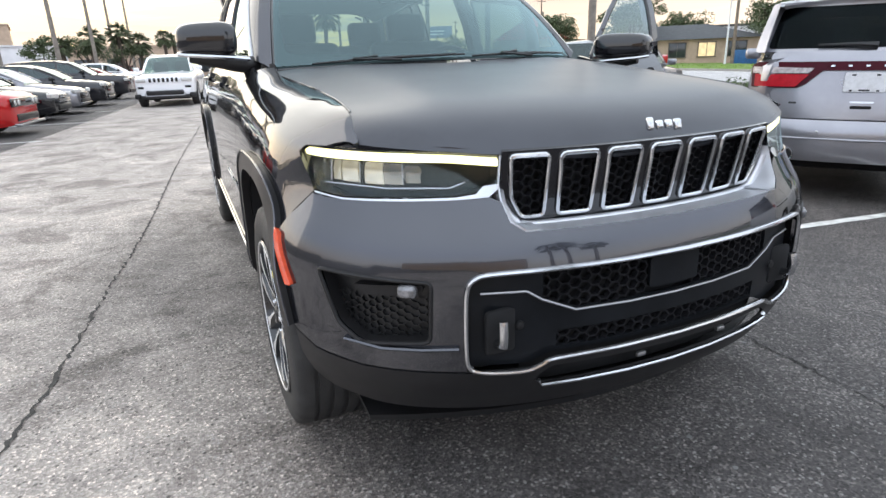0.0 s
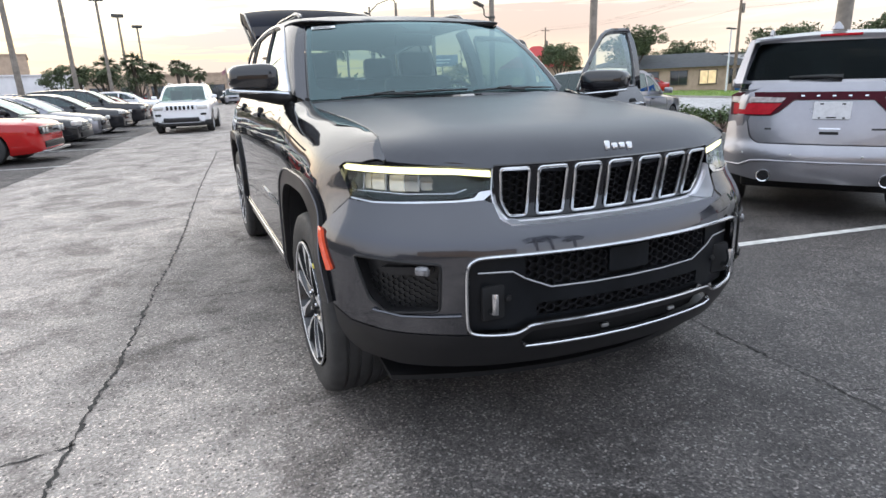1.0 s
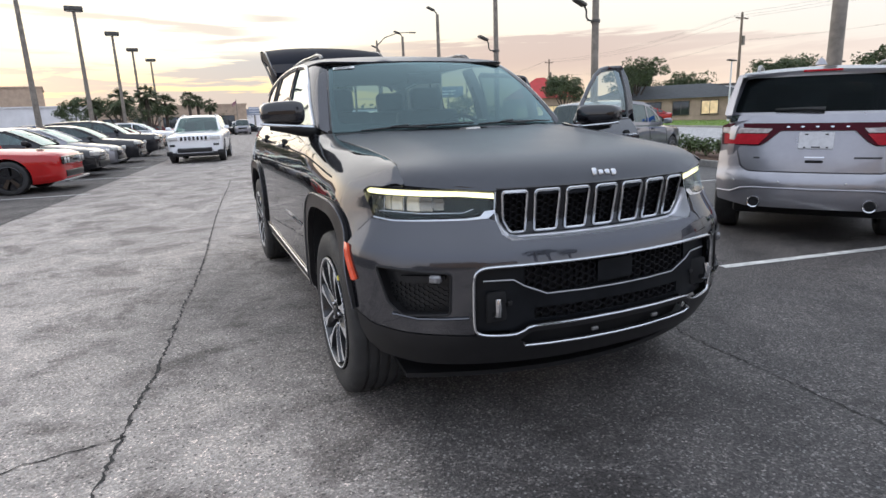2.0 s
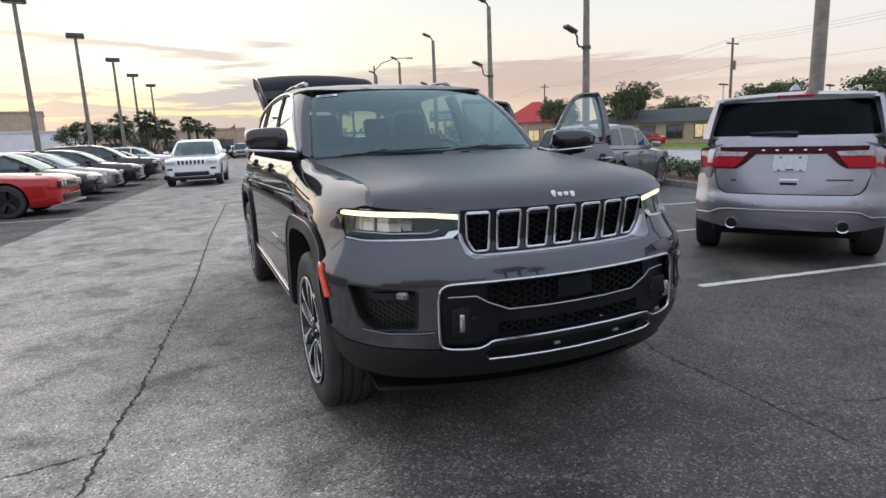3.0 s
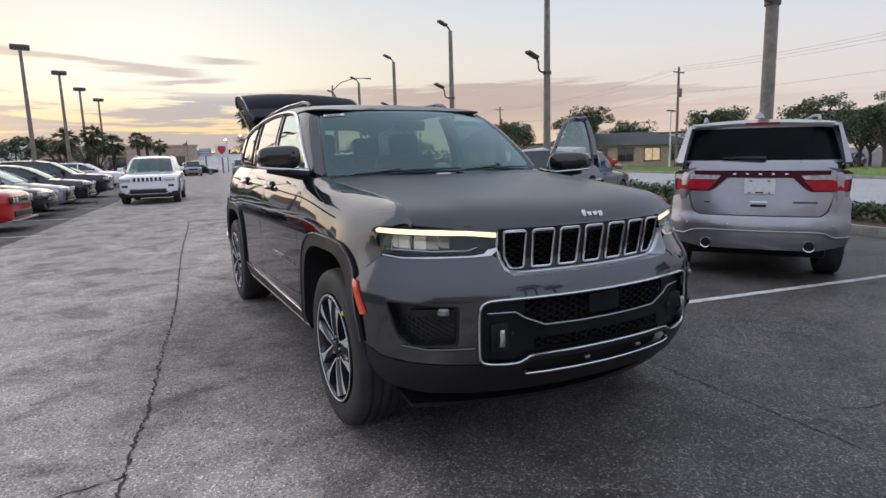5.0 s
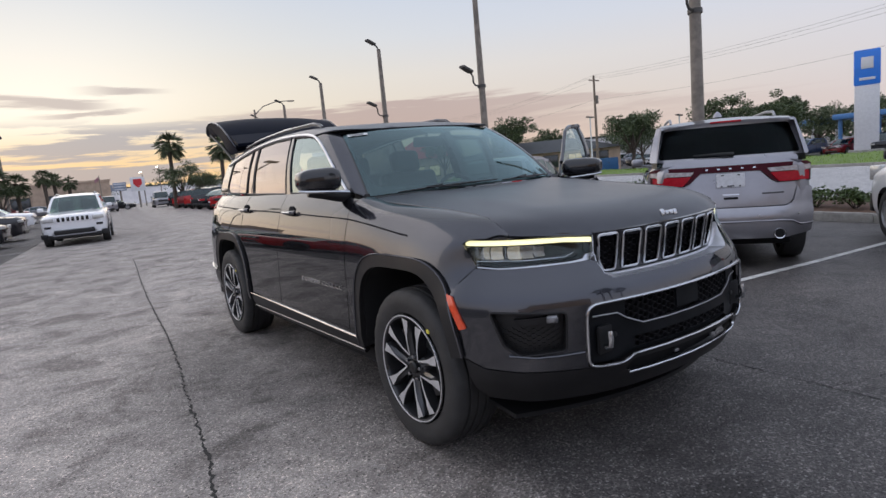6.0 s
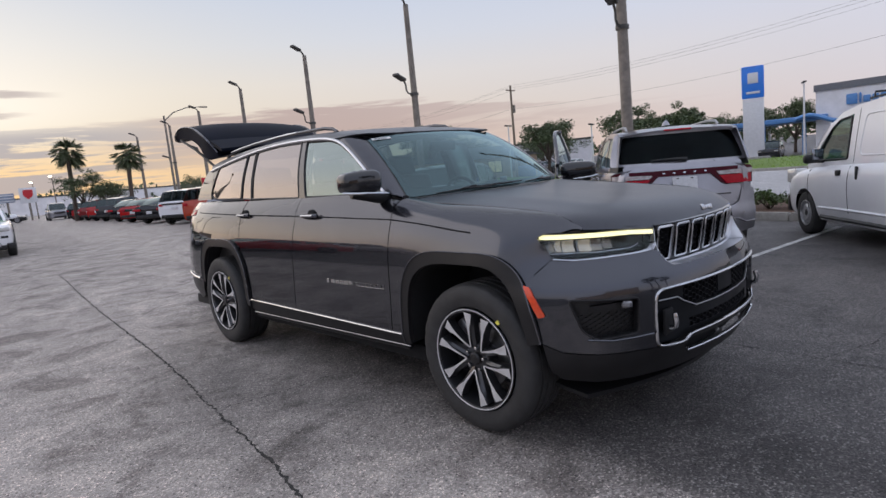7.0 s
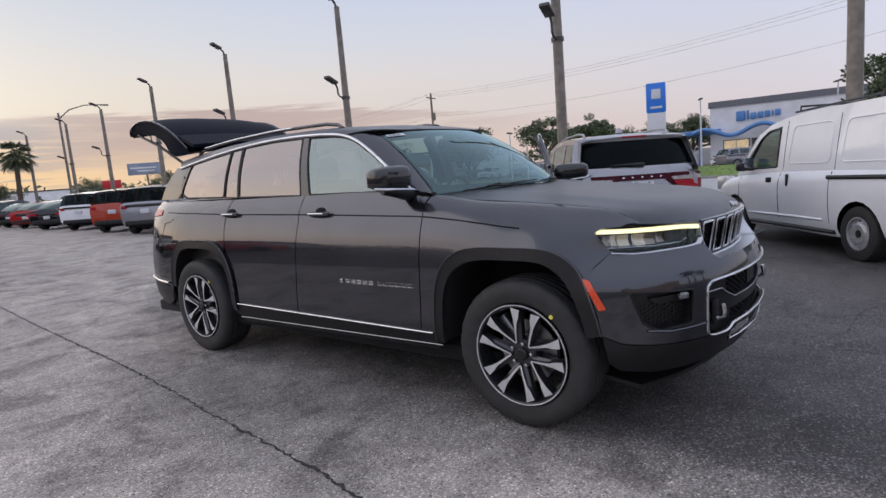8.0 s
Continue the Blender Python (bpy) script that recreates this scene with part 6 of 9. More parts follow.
STEEL_WHEEL = mat("silver_steel_wheel", (0.42, 0.42, 0.43), 0.4, 0.5, vary=0.15, scale=20.0)
TAIL_CLEAR = mat("pale_tail_lens", (0.42, 0.38, 0.38), 0.2, 0.1, 0.4, vary=0.3, scale=30.0)
SHADE_GLASS = mat("dark_mirror_glass", (0.25, 0.27, 0.30), 0.06, 0.9, vary=0.1)
PLATE = mat("blank_white_plate", (0.62, 0.62, 0.64), 0.45, vary=0.08, scale=30.0)

_wheels = {}


def wheel_on(parent, x, y, R, W, side, style):
    """A wheel on shared meshes: rim as the part, tyre under it."""
    key = (R, W, side, style)
    if key not in _wheels:
        rim = R * (0.60 if style == "steel" else 0.70)
        f = side * W / 2
        bm = bmesh.new()
        lathe(bm, [(rim + 0.004, f * 0.95), (rim - 0.012, f * 0.98), (rim - 0.02, f * 0.7), (rim - 0.02, -f * 0.8)], 28)
        if style == "steel":
            lathe(bm, [(rim - 0.02, f * 0.62), (rim * 0.72, f * 0.70), (rim * 0.55, f * 0.95), (rim * 0.30, f * 0.85), (0.001, f * 0.85)], 28)
            for k in range(12):
                a = k * math.pi / 6
                lathe(bm, [(0.001, f * 0.80 + side * 0.004), (0.016, f * 0.80), (0.018, f * 0.6)], 8, c=(0, rim * 0.80 * math.cos(a), rim * 0.80 * math.sin(a)))
        else:
            lathe(bm, [(rim - 0.02, f * 0.30), (0.001, f * 0.30)], 28)
            lathe(bm, [(0.001, f * 0.80), (rim * 0.20, f * 0.80), (rim * 0.22, f * 0.4)], 16)
            n = 10 if style == "ten" else 5
            for k in range(n):
                a = 2 * math.pi * k / n + 0.2
                wi, wo = (0.016, 0.022) if n == 10 else (0.030, 0.045)
                v = []
                for r, w, d in ((rim * 0.15, wi, f * 0.80), (rim * 0.98, wo, f * 0.90)):
                    for sgn in (-1, 1):
                        ca, sa = math.cos(a), math.sin(a)
                        for dd in (d, d - side * 0.03):
                            v.append(bm.verts.new((dd, r * ca - sgn * w * sa, r * sa + sgn * w * ca)))
                for q in ((0, 2, 6, 4), (1, 3, 7, 5), (0, 1, 5, 4), (2, 3, 7, 6)):
                    bm.faces.new([v[i] for i in q])
        m1 = bpy.data.meshes.new("wheel")
        bmesh.ops.recalc_face_normals(bm, faces=bm.faces)
        bm.to_mesh(m1)
        bm.free()
        finish(m1)
        m1.materials.append({"steel": STEEL_WHEEL, "five": GLOSS_BLACK}.get(style, SILVER_ALLOY))
        bm = bmesh.new()
        h = W / 2
        lathe(bm, [(rim + 0.004, -h * 0.8), (rim + 0.015, -h * 0.95), (R - 0.04, -h), (R - 0.01, -h * 0.88), (R, -h * 0.6), (R, h * 0.6), (R - 0.01, h * 0.88), (R - 0.04, h), (rim + 0.015, h * 0.95), (rim + 0.004, h * 0.8)], 36)
        m2 = bpy.data.meshes.new("tyre")
        bmesh.ops.recalc_face_normals(bm, faces=bm.faces)
        bm.to_mesh(m2)
        bm.free()
        finish(m2)
        m2.materials.append(RUBBER)
        _wheels[key] = (m1, m2)
    a, b = _wheels[key]
    w = new("wheel", a)
    w.parent = parent
    w.location = (x, y, R)
    t = new("tyre", b)
    t.parent = w
    if style == "steel":
        bm = bmesh.new()
        lathe(bm, [(0.001, side * (W * 0.46)), (0.045, side * (W * 0.45)), (0.055, side * (W * 0.36))], 16)
        part("hub_cap", bm, BLACK, w, "black centre cap")
    return w


def at_pose(x, y, heading):
    """Pose of a car whose front axle stands at x, y and that looks along heading, degrees from +x; it leans with the ground."""
    a = radians(heading)
    f, l = Vector((math.cos(a), math.sin(a))), Vector((-math.sin(a), math.cos(a)))
    p = Vector((x, y))
    h = [gz(*(p + f * u + l * v)) for u, v in ((0, 0.75), (0, -0.75), (-2.85, 0.75), (-2.85, -0.75))]
    df, dl = (h[0] + h[1] - h[2] - h[3]) / 5.7, (h[0] + h[2] - h[1] - h[3]) / 3.0
    g = f * df + l * dl
    z = (h[0] + h[1]) / 2
    tilt = Vector((0, 0, 1)).rotation_difference(Vector((-g.x, -g.y, 1))).to_matrix().to_4x4()
    return Matrix.Translation((x, y, z)) @ tilt @ pose(0, 0, 0, 0, 0, heading + 90)


class Body:
    """Half-body surface of a car: along y, and w from the sill (0) over the shoulder (0.8) to the middle (1)."""

    def __init__(self, s):
        self.s = s
        fo, wb, ro, hw = s["fo"], s["wb"], s["ro"], s["hw"]
        y0, y1 = -fo, wb + ro
        fx = [0.90, 0.955, 0.99, 1.0, 0.985, 0.925, 0.70, 0.0]
        ws = [0, 0.1, 0.3, 0.5, 0.68, 0.8, 0.88, 1.0]
        nose_w, tail_w = s.get("nose", 0.80), s.get("tail", 0.86)
        sts = []
        for y, k in [(y0, nose_w), (y0 + 0.05, nose_w + (1 - nose_w) * 0.35), (y0 + 0.18, nose_w + (1 - nose_w) * 0.72), (y0 + 0.45, 0.985), (0.3, 1.0), (wb * 0.5, 1.0), (wb - 0.2, 1.0), (y1 - 0.45, 0.985), (y1 - 0.18, tail_w + (1 - tail_w) * 0.75), (y1 - 0.05, tail_w + (1 - tail_w) * 0.4), (y1, tail_w)]:
            zs, zt, zb = self.shoulder(y), self.top(y), self.sill(y)
            pts = []
            for w, x in zip(ws, fx):
                z = zb + (zs - zb) * w / 0.8 if w <= 0.8 else zs + (zt - zs) * (0.78 if w < 1 else 1.0)
                pts.append((hw * k * x, z))
            sts.append((y, pts))
        self.loft = Loft(ws, sts)

    def top(self, y):
        return float(np.interp(y, *zip(*self.s["deck"])))

    def shoulder(self, y):
        return self.top(y) - float(np.interp(y, [-self.s["fo"], 0.3, self.s["wb"], self.s["wb"] + self.s["ro"]], [0.055, 0.06, 0.05, 0.05]))

    def sill(self, y):
        a = self.s.get("sill", 0.24)
        return float(np.interp(y, [-self.s["fo"], -self.s["fo"] + 0.3, 0.3, self.s["wb"], self.s["wb"] + self.s["ro"] - 0.3, self.s["wb"] + self.s["ro"]], [a + 0.05, a, a, a, a + 0.04, a + 0.10]))

    def w_of(self, y, z):
        zb, zs = self.sill(y), self.shoulder(y)
        return min(0.8, max(0.0, (z - zb) / (zs - zb) * 0.8))


def car(name, m, spec, colour, label, category="car", group="", wheels="ten", glass_m=None, detail=0.11, trim=None):
    s = spec
    fo, wb, ro, hw, R = s["fo"], s["wb"], s["ro"], s["hw"], s["R"]
    y0, y1 = -fo, wb + ro
    root = thing(name, m, label, category, group)
    B = Body(s)
    gl = glass_m or CAR_GLASS
    trim = trim or BLACK
    # shell with wheel openings
    ar = R + s.get("gap", 0.055)
    low = []
    for cy in (0.0, wb):
        a0 = math.asin(max(-0.95, min(0.3, (s.get("sill", 0.24) - R) / ar)))
        for k in range(13):
            th = math.pi - a0 - (math.pi - 2 * a0) * k / 12
            y, z = cy + ar * math.cos(th), R + ar * math.sin(th)
            low.append((y, B.w_of(y, z)))
    outline = [(y0, 0.0)] + low + [(y1, 0.0), (y1, 1.0), (y0, 1.0)]
    bm = bmesh.new()
    for sg in (-1, 1):
        sheet(bm, outline, B.loft, detail, mirror=sg)
    for y in (y0, y1):
        ring = [B.loft(y, w)[0] for w in np.linspace(0, 1, 14)]
        pts = [(p[0], p[2]) for p in ring] + [(-p[0], p[2]) for p in ring[::-1][1:]]
        d = -0.03 if y == y0 else 0.03
        vs = [bm.verts.new((p[0], y, p[1])) for p in pts]
        cz = sum(p[1] for p in pts) / len(pts)
        ins = [bm.verts.new((p[0] * 0.8, y + d, cz + (p[1] - cz) * 0.8)) for p in pts]
        for i in range(len(vs)):
            bm.faces.new((vs[i], vs[(i + 1) % len(vs)], ins[(i + 1) % len(vs)], ins[i]))
        bm.faces.new(ins)
    bmesh.ops.remove_doubles(bm, verts=bm.verts, dist=0.002)
    part("body", bm, colour, root)
    bm = bmesh.new()
    box(bm, (0, (y0 + y1) / 2, 0.40), (hw * 1.55, (y1 - y0) * 0.9, 0.34), bevel=0.04)
    part("underbody", bm, DEEP, root)
    # cabin
    roof = s["roof"]
    ya, yb = roof[0][0], roof[-1][0]
    rz = lambda y: float(np.interp(y, *zip(*roof)))
    zmax = max(z for _, z in roof)
    tum = s.get("tumble", 0.17)
    def cab(y, z):
        y, z = np.atleast_1d(np.asarray(y, float)), np.atleast_1d(np.asarray(z, float))
        b = np.array([B.top(v) for v in y]) - 0.05
        t = np.clip((z - b) / (zmax - b), 0, 1)
        e = np.interp(y, [ya, ya + 0.5, yb - 0.5, yb], [s.get("ends", 0.95), 1, 1, s.get("ends", 0.95)])
        return np.column_stack([hw * e * (0.91 - tum * t**1.15), y, z])
    belt = lambda y: B.top(y) - 0.05
    out = [(y, belt(y)) for y in np.linspace(ya, yb, 12)] + [(y, max(z - 0.012, belt(y) + 0.004)) for y, z in roof[::-1]]
    wins = []
    for wa, wz in s["win"]:
        ys = np.linspace(wa, wz, 12)
        tp = [(y, rz(y) - s.get("frame", 0.085)) for y in ys]
        lo_ = [(y, belt(y) + 0.075) for y in ys]
        ok = [i for i in range(12) if tp[i][1] > lo_[i][1] + 0.03]
        if len(ok) > 2:
            wins.append([lo_[i] for i in ok] + [tp[i] for i in ok[::-1]])
    bm = bmesh.new()
    for sg in (-1, 1):
        sheet(bm, out, cab, 0.12, holes=wins, mirror=sg)
    # roof skin between the two sides
    ys = [p[0] for p in roof]
    i0, i1 = s["span"]
    yr = np.linspace(roof[i0][0], roof[i1][0], 12)
    g = []
    for y in yr:
        x = cab(y, rz(y) - 0.012)[0, 0]
        g.append([bm.verts.new((x * u, y, rz(y) - 0.012 + 0.035 * (1 - abs(u) ** 2.6))) for u in np.linspace(-1, 1, 9)])
    for a, b in zip(g, g[1:]):
        for j in range(8):
            bm.faces.new((a[j], a[j + 1], b[j + 1], b[j]))
    bmesh.ops.remove_doubles(bm, verts=bm.verts, dist=0.002)
    part("cabin", bm, s.get("roofpaint", colour), root)
    for wn in wins:
        for sg in (-1, 1):
            part("side_window", sheet(bmesh.new(), wn, lambda y, z: cab(y, z) - np.array([0.006, 0, 0]), 0.2, mirror=sg), gl, root)
    for nm, (p, q), lab in (("windscreen", (roof[0], roof[i0]), ""), ("rear_window", (roof[-1], roof[i1]), "")):
        if nm == "rear_window" and s.get("panel_back"):
            continue
        bm = bmesh.new()
        xa, xb = cab(p[0], p[1])[0, 0] - 0.01, cab(q[0], q[1] - 0.012)[0, 0] - 0.01
        sgn = -1 if nm == "windscreen" else 1
        patch(bm, lambda u, v: ((2 * u - 1) * (xa + (xb - xa) * v), p[0] + (q[0] - p[0]) * v + sgn * 0.05 * (1 - (2 * u - 1) ** 2), p[1] - 0.01 + (q[1] - p[1]) * v + 0.03 * (1 - (2 * u - 1) ** 2) * v + 0.03 * math.sin(math.pi * v)), 8, 6)
        part(nm, bm, s.get("rear_glass", gl) if nm == "rear_window" else gl, root)
    for sg in (-1, 1):
        p, q = roof[0], roof[i0]
        xa, xb = cab(p[0], p[1])[0, 0] - 0.03, cab(q[0], q[1] - 0.012)[0, 0] - 0.03
        bm = bmesh.new()
        tube(bm, [(sg * (xa + (xb - xa) * v), p[0] + (q[0] - p[0]) * v - 0.005, p[1] - 0.005 + (q[1] - p[1]) * v + 0.03 * math.sin(math.pi * v)) for v in np.linspace(0, 1, 7)], 0.042, 6, flat=0.7)
        part("windscreen_pillar", bm, s.get("roofpaint", colour), root)
    bm = bmesh.new()
    box(bm, (0, (ya + yb) / 2, belt((ya + yb) / 2) - 0.02), (hw * 1.6, (yb - ya) * 0.9, 0.05), bevel=0.01)
    for x in (-0.37, 0.37):
        box(bm, (x, ya + 1.25, belt(ya + 1.2) + 0.12), (0.46, 0.14, 0.5), Euler((radians(-14), 0, 0)).to_matrix(), 0.05)
    part("interior", bm, SEAT, root)
    for sg in (-1, 1):
        for y in (0.0, wb):
            wheel_on(root, sg * (hw - 0.115), y, R, s.get("W", 0.235), sg, wheels)
        if "mirror" in s:
            my, mz = s["mirror"]
            bm = bmesh.new()
            box(bm, (sg * (hw * 0.97 + 0.10), my, mz), (0.19, 0.12, 0.13), bevel=0.04, seg=3)
            box(bm, (sg * (hw * 0.93), my + 0.02, mz - 0.05), (0.12, 0.05, 0.03), bevel=0.01)
            part("door_mirror", bm, s.get("mirror_mat", trim), root)
        # door handles and shut lines
        for hy in s.get("handles", ()):
            p = B.loft(hy, B.w_of(hy, belt(hy) - 0.08))[0]
            bm = bmesh.new()
            box(bm, (sg * (p[0] + 0.012), hy, p[2]), (0.03, 0.19, 0.03), bevel=0.011)
            part("door_handle", bm, s.get("handle_mat", trim), root)
        for hy in s.get("seams", ()):
            bm = bmesh.new()
            q = B.loft(np.full(9, hy), np.linspace(0.16, 0.79, 9))
            tube(bm, [(sg * (a[0] + 0.0005), a[1], a[2]) for a in q], 0.004, 5)
            part("door_seam", bm, DEEP, root)
    # sill trim
    for sg in (-1, 1):
        q = B.loft(np.linspace(R + 0.12, wb - R - 0.12, 8), np.full(8, 0.06))
        bm = bmesh.new()
        tube(bm, [(sg * a[0], a[1], a[2]) for a in q], 0.03, 6)
        part("sill", bm, trim, root)
    return root, B


def on_front(root, B, name, material, x, z, w, h, d=0.06, out=0.0, label="", bevel=0.02, skew=0.0):
    """A rounded block on the nose, both sides where x is not 0."""
    y0 = -B.s["fo"]
    for sg in ((-1, 1) if x else (1,)):
        bm = bmesh.new()
        pl = float(np.interp(abs(x) / B.s["hw"], [0, 0.5, 0.7, 0.85, 1.0], [0, 0.0, 0.02, 0.10, 0.3]))
        box(bm, (sg * x, y0 - 0.02 + pl - out, z), (w, d, h), Euler((0, 0, sg * radians(skew))).to_matrix(), min(bevel, h * 0.4, w * 0.4, d * 0.4), 2)
        part(name, bm, material, root, label)


def on_back(root, B, name, material, x, z, w, h, d=0.06, out=0.0, label="", bevel=0.02, skew=0.0):
    y1 = B.s["wb"] + B.s["ro"]
    for sg in ((-1, 1) if x else (1,)):
        bm = bmesh.new()
        pl = float(np.interp(abs(x) / B.s["hw"], [0, 0.5, 0.75, 0.9, 1.0], [0, 0.0, 0.03, 0.10, 0.25]))
        box(bm, (sg * x, y1 + 0.02 - pl + out, z), (w, d, h), Euler((0, 0, -sg * radians(skew))).to_matrix(), min(bevel, h * 0.4, w * 0.4, d * 0.4), 2)
        part(name, bm, material, root, label)


def rear_kit(root, B, zl, zp, lamp=(0.22, 0.12), bumper=True):
    on_back(root, B, "tail_lamp", RED_LENS, B.s["hw"] * 0.74, zl, lamp[0], lamp[1], 0.10, skew=14)
    on_back(root, B, "number_plate", PLATE, 0, zp, 0.31, 0.155, 0.02, out=0.035, label="blank plate")
    if bumper:
        on_back(root, B, "rear_bumper", BLACK, 0, 0.42, B.s["hw"] * 1.5, 0.16, 0.10)


def front_kit(root, B, zl, grille, lamp=(0.34, 0.12), grille_mat=None):
    on_front(root, B, "headlamp", PALE_LENS, B.s["hw"] * 0.72, zl, lamp[0], lamp[1], 0.12, skew=16)
    gz, gw, gh = grille
    on_front(root, B, "grille", grille_mat or GLOSS_BLACK, 0, gz, gw, gh, 0.05, out=0.02)
    on_front(root, B, "lower_intake", BLACK, 0, 0.36, B.s["hw"] * 1.15, 0.15, 0.06, out=0.015)


SUV = dict(fo=0.90, wb=2.90, ro=0.98, hw=0.95, R=0.37, deck=[(-0.9, 0.98), (-0.7, 1.04), (0.5, 1.13), (1.5, 1.15), (3.88, 1.15)],
           roof=[(0.48, 1.13), (1.28, 1.60), (1.7, 1.685), (2.4, 1.70), (3.2, 1.66), (3.55, 1.61), (3.83, 1.15)], span=(1, 5), win=[(0.62, 1.62), (1.70, 2.58), (2.68, 3.42)],
           mirror=(0.72, 1.22), handles=(1.45, 2.45), seams=(0.5, 1.66, 2.62), tail=0.90)
SEDAN = dict(fo=0.93, wb=2.80, ro=1.10, hw=0.92, R=0.335, deck=[(-0.93, 0.70), (-0.75, 0.78), (0.4, 0.95), (1.2, 0.98), (3.0, 1.0), (3.9, 0.98)],
             roof=[(0.35, 0.96), (1.15, 1.36), (1.5, 1.43), (2.0, 1.45), (2.5, 1.41), (2.85, 1.33), (3.45, 1.0)], span=(1, 5), win=[(0.55, 1.62), (1.70, 2.62), (2.70, 3.1)],
             mirror=(0.62, 1.02), handles=(1.45, 2.4), seams=(0.45, 1.66, 2.6), sill=0.20, frame=0.06)
COUPE = dict(fo=0.95, wb=2.95, ro=1.12, hw=0.96, R=0.36, deck=[(-0.95, 0.82), (-0.85, 0.88), (0.6, 0.99), (1.4, 1.0), (3.0, 1.03), (4.07, 0.99)],
             roof=[(0.70, 0.99), (1.45, 1.36), (1.8, 1.42), (2.3, 1.43), (2.7, 1.37), (3.5, 1.04)], span=(1, 4), win=[(0.9, 2.1), (2.25, 2.75)],
             mirror=(0.95, 1.06), handles=(1.9,), seams=(0.72, 2.15), sill=0.20, frame=0.06, W=0.26)
PICKUP = dict(fo=0.95, wb=3.6, ro=1.15, hw=1.0, R=0.40, deck=[(-0.95, 1.05), (-0.7, 1.10), (0.5, 1.2), (4.75, 1.2)],
              roof=[(0.5, 1.2), (1.15, 1.80), (1.5, 1.88), (2.2, 1.88), (2.65, 1.83), (2.8, 1.22)], span=(1, 4), win=[(0.62, 1.55), (1.62, 2.5)],
              mirror=(0.75, 1.3), handles=(1.4, 2.3), seams=(0.5, 1.58, 2.6))
VAN = dict(fo=0.82, wb=2.93, ro=0.80, hw=0.86, R=0.32, deck=[(-0.82, 0.80), (-0.65, 0.90), (-0.3, 1.0), (0.1, 1.05), (0.8, 1.06), (1.2, 1.09), (3.8, 1.10)],
           roof=[(-0.14, 1.02), (0.52, 1.60), (0.82, 1.74), (1.2, 1.80), (1.8, 1.845), (3.4, 1.85), (3.64, 1.82), (3.72, 1.12)], span=(1, 6), win=[(0.17, 1.13)], tumble=0.12,
           mirror=(0.42, 1.13), handles=(), seams=(0.12, 1.28, 2.42), sill=0.24, panel_back=True, frame=0.10, W=0.19, tail=0.95)

# near silver sport utility car, seen from behind
SILV = dict(SUV, fo=0.92, wb=3.04, ro=0.80, hw=0.87, R=0.39, tumble=0.13, panel_back=True, deck=[(-0.92, 1.02), (-0.7, 1.08), (0.5, 1.15), (1.5, 1.19), (4.07, 1.22)],
            roof=[(0.5, 1.15), (1.3, 1.60), (1.8, 1.70), (2.6, 1.72), (3.4, 1.675), (3.62, 1.62), (3.82, 1.22)], rear_glass=DARK_GLASS, mirror=(0.75, 1.24), tail=0.80, sill=0.36, mirror_mat=SILVER_P, handle_mat=SILVER_P)
HD = 36.5
hx, hy = math.cos(radians(HD)), math.sin(radians(HD))
durx, dury = 4.62 + 3.04 * hx, 1.57 + 3.04 * hy
dur, DB = car("parked_suv", at_pose(durx, dury, HD), SILV, SILVER_P, "silver sport utility car with full-width red tail bar, parked", "car", glass_m=CAR_GLASS, detail=0.07)
ye = 3.93


def back_fn(d):
    """Tail face: across and up; leans forward above the belt."""
    def fn(x, z):
        x, z = np.atleast_1d(np.asarray(x, float)), np.atleast_1d(np.asarray(z, float))
        lean = np.interp(z, [0.3, 0.42, 0.62, 0.70, 0.80, 1.20, 1.60], [0.0, -0.05, -0.05, -0.01, 0.0, 0.06, 0.34])
        return np.column_stack([x * 0.905, ye + 0.035 - lean - 0.26 * (np.abs(x) / 0.94) ** 3.2 + d, z])
    return fn


def tailp(name, poly, d, material, label="", thick=0.012, step=0.06, r=0.01):
    return part(name, sheet(bmesh.new(), rounded(poly, r), back_fn(d), step), material, dur, label, thick=thick, out=(0, 2, 0.9))


tailp("tailgate", [(-0.68, 0.75), (-0.61, 0.70), (0.61, 0.70), (0.68, 0.75), (0.74, 0.96), (0.76, 1.235), (-0.76, 1.235), (-0.74, 0.96)], 0.012, SILVER_P, r=0.05)
tailp("rear_bumper", [(-0.90, 0.40), (-0.60, 0.35), (0.60, 0.35), (0.90, 0.40), (0.93, 0.62), (0.92, 0.88), (0.74, 0.90), (0.69, 0.74), (0.62, 0.69), (-0.62, 0.69), (-0.69, 0.74), (-0.74, 0.90), (-0.92, 0.88), (-0.93, 0.62)], 0.018, SILVER_P, r=0.03)
bm = bmesh.new()
tube(bm, [tuple(back_fn(0.03)(x, z)[0]) for x, z in [(-0.91, 0.49), (-0.76, 0.485), (-0.66, 0.53), (-0.56, 0.54), (0, 0.54), (0.56, 0.54), (0.66, 0.53), (0.76, 0.485), (0.91, 0.49)]], 0.011, 8)
part("bumper_trim", bm, SILVER_P, dur)
tb = tailp("tail_light_bar", [(-0.90, 0.945), (-0.52, 0.945), (-0.45, 0.98), (-0.33, 1.085), (0.33, 1.085), (0.45, 0.98), (0.52, 0.945), (0.90, 0.945), (0.915, 1.13), (0.86, 1.155), (-0.86, 1.155), (-0.915, 1.13)], 0.030, DARK_RED, "dark red full-width tail bar", 0.02)
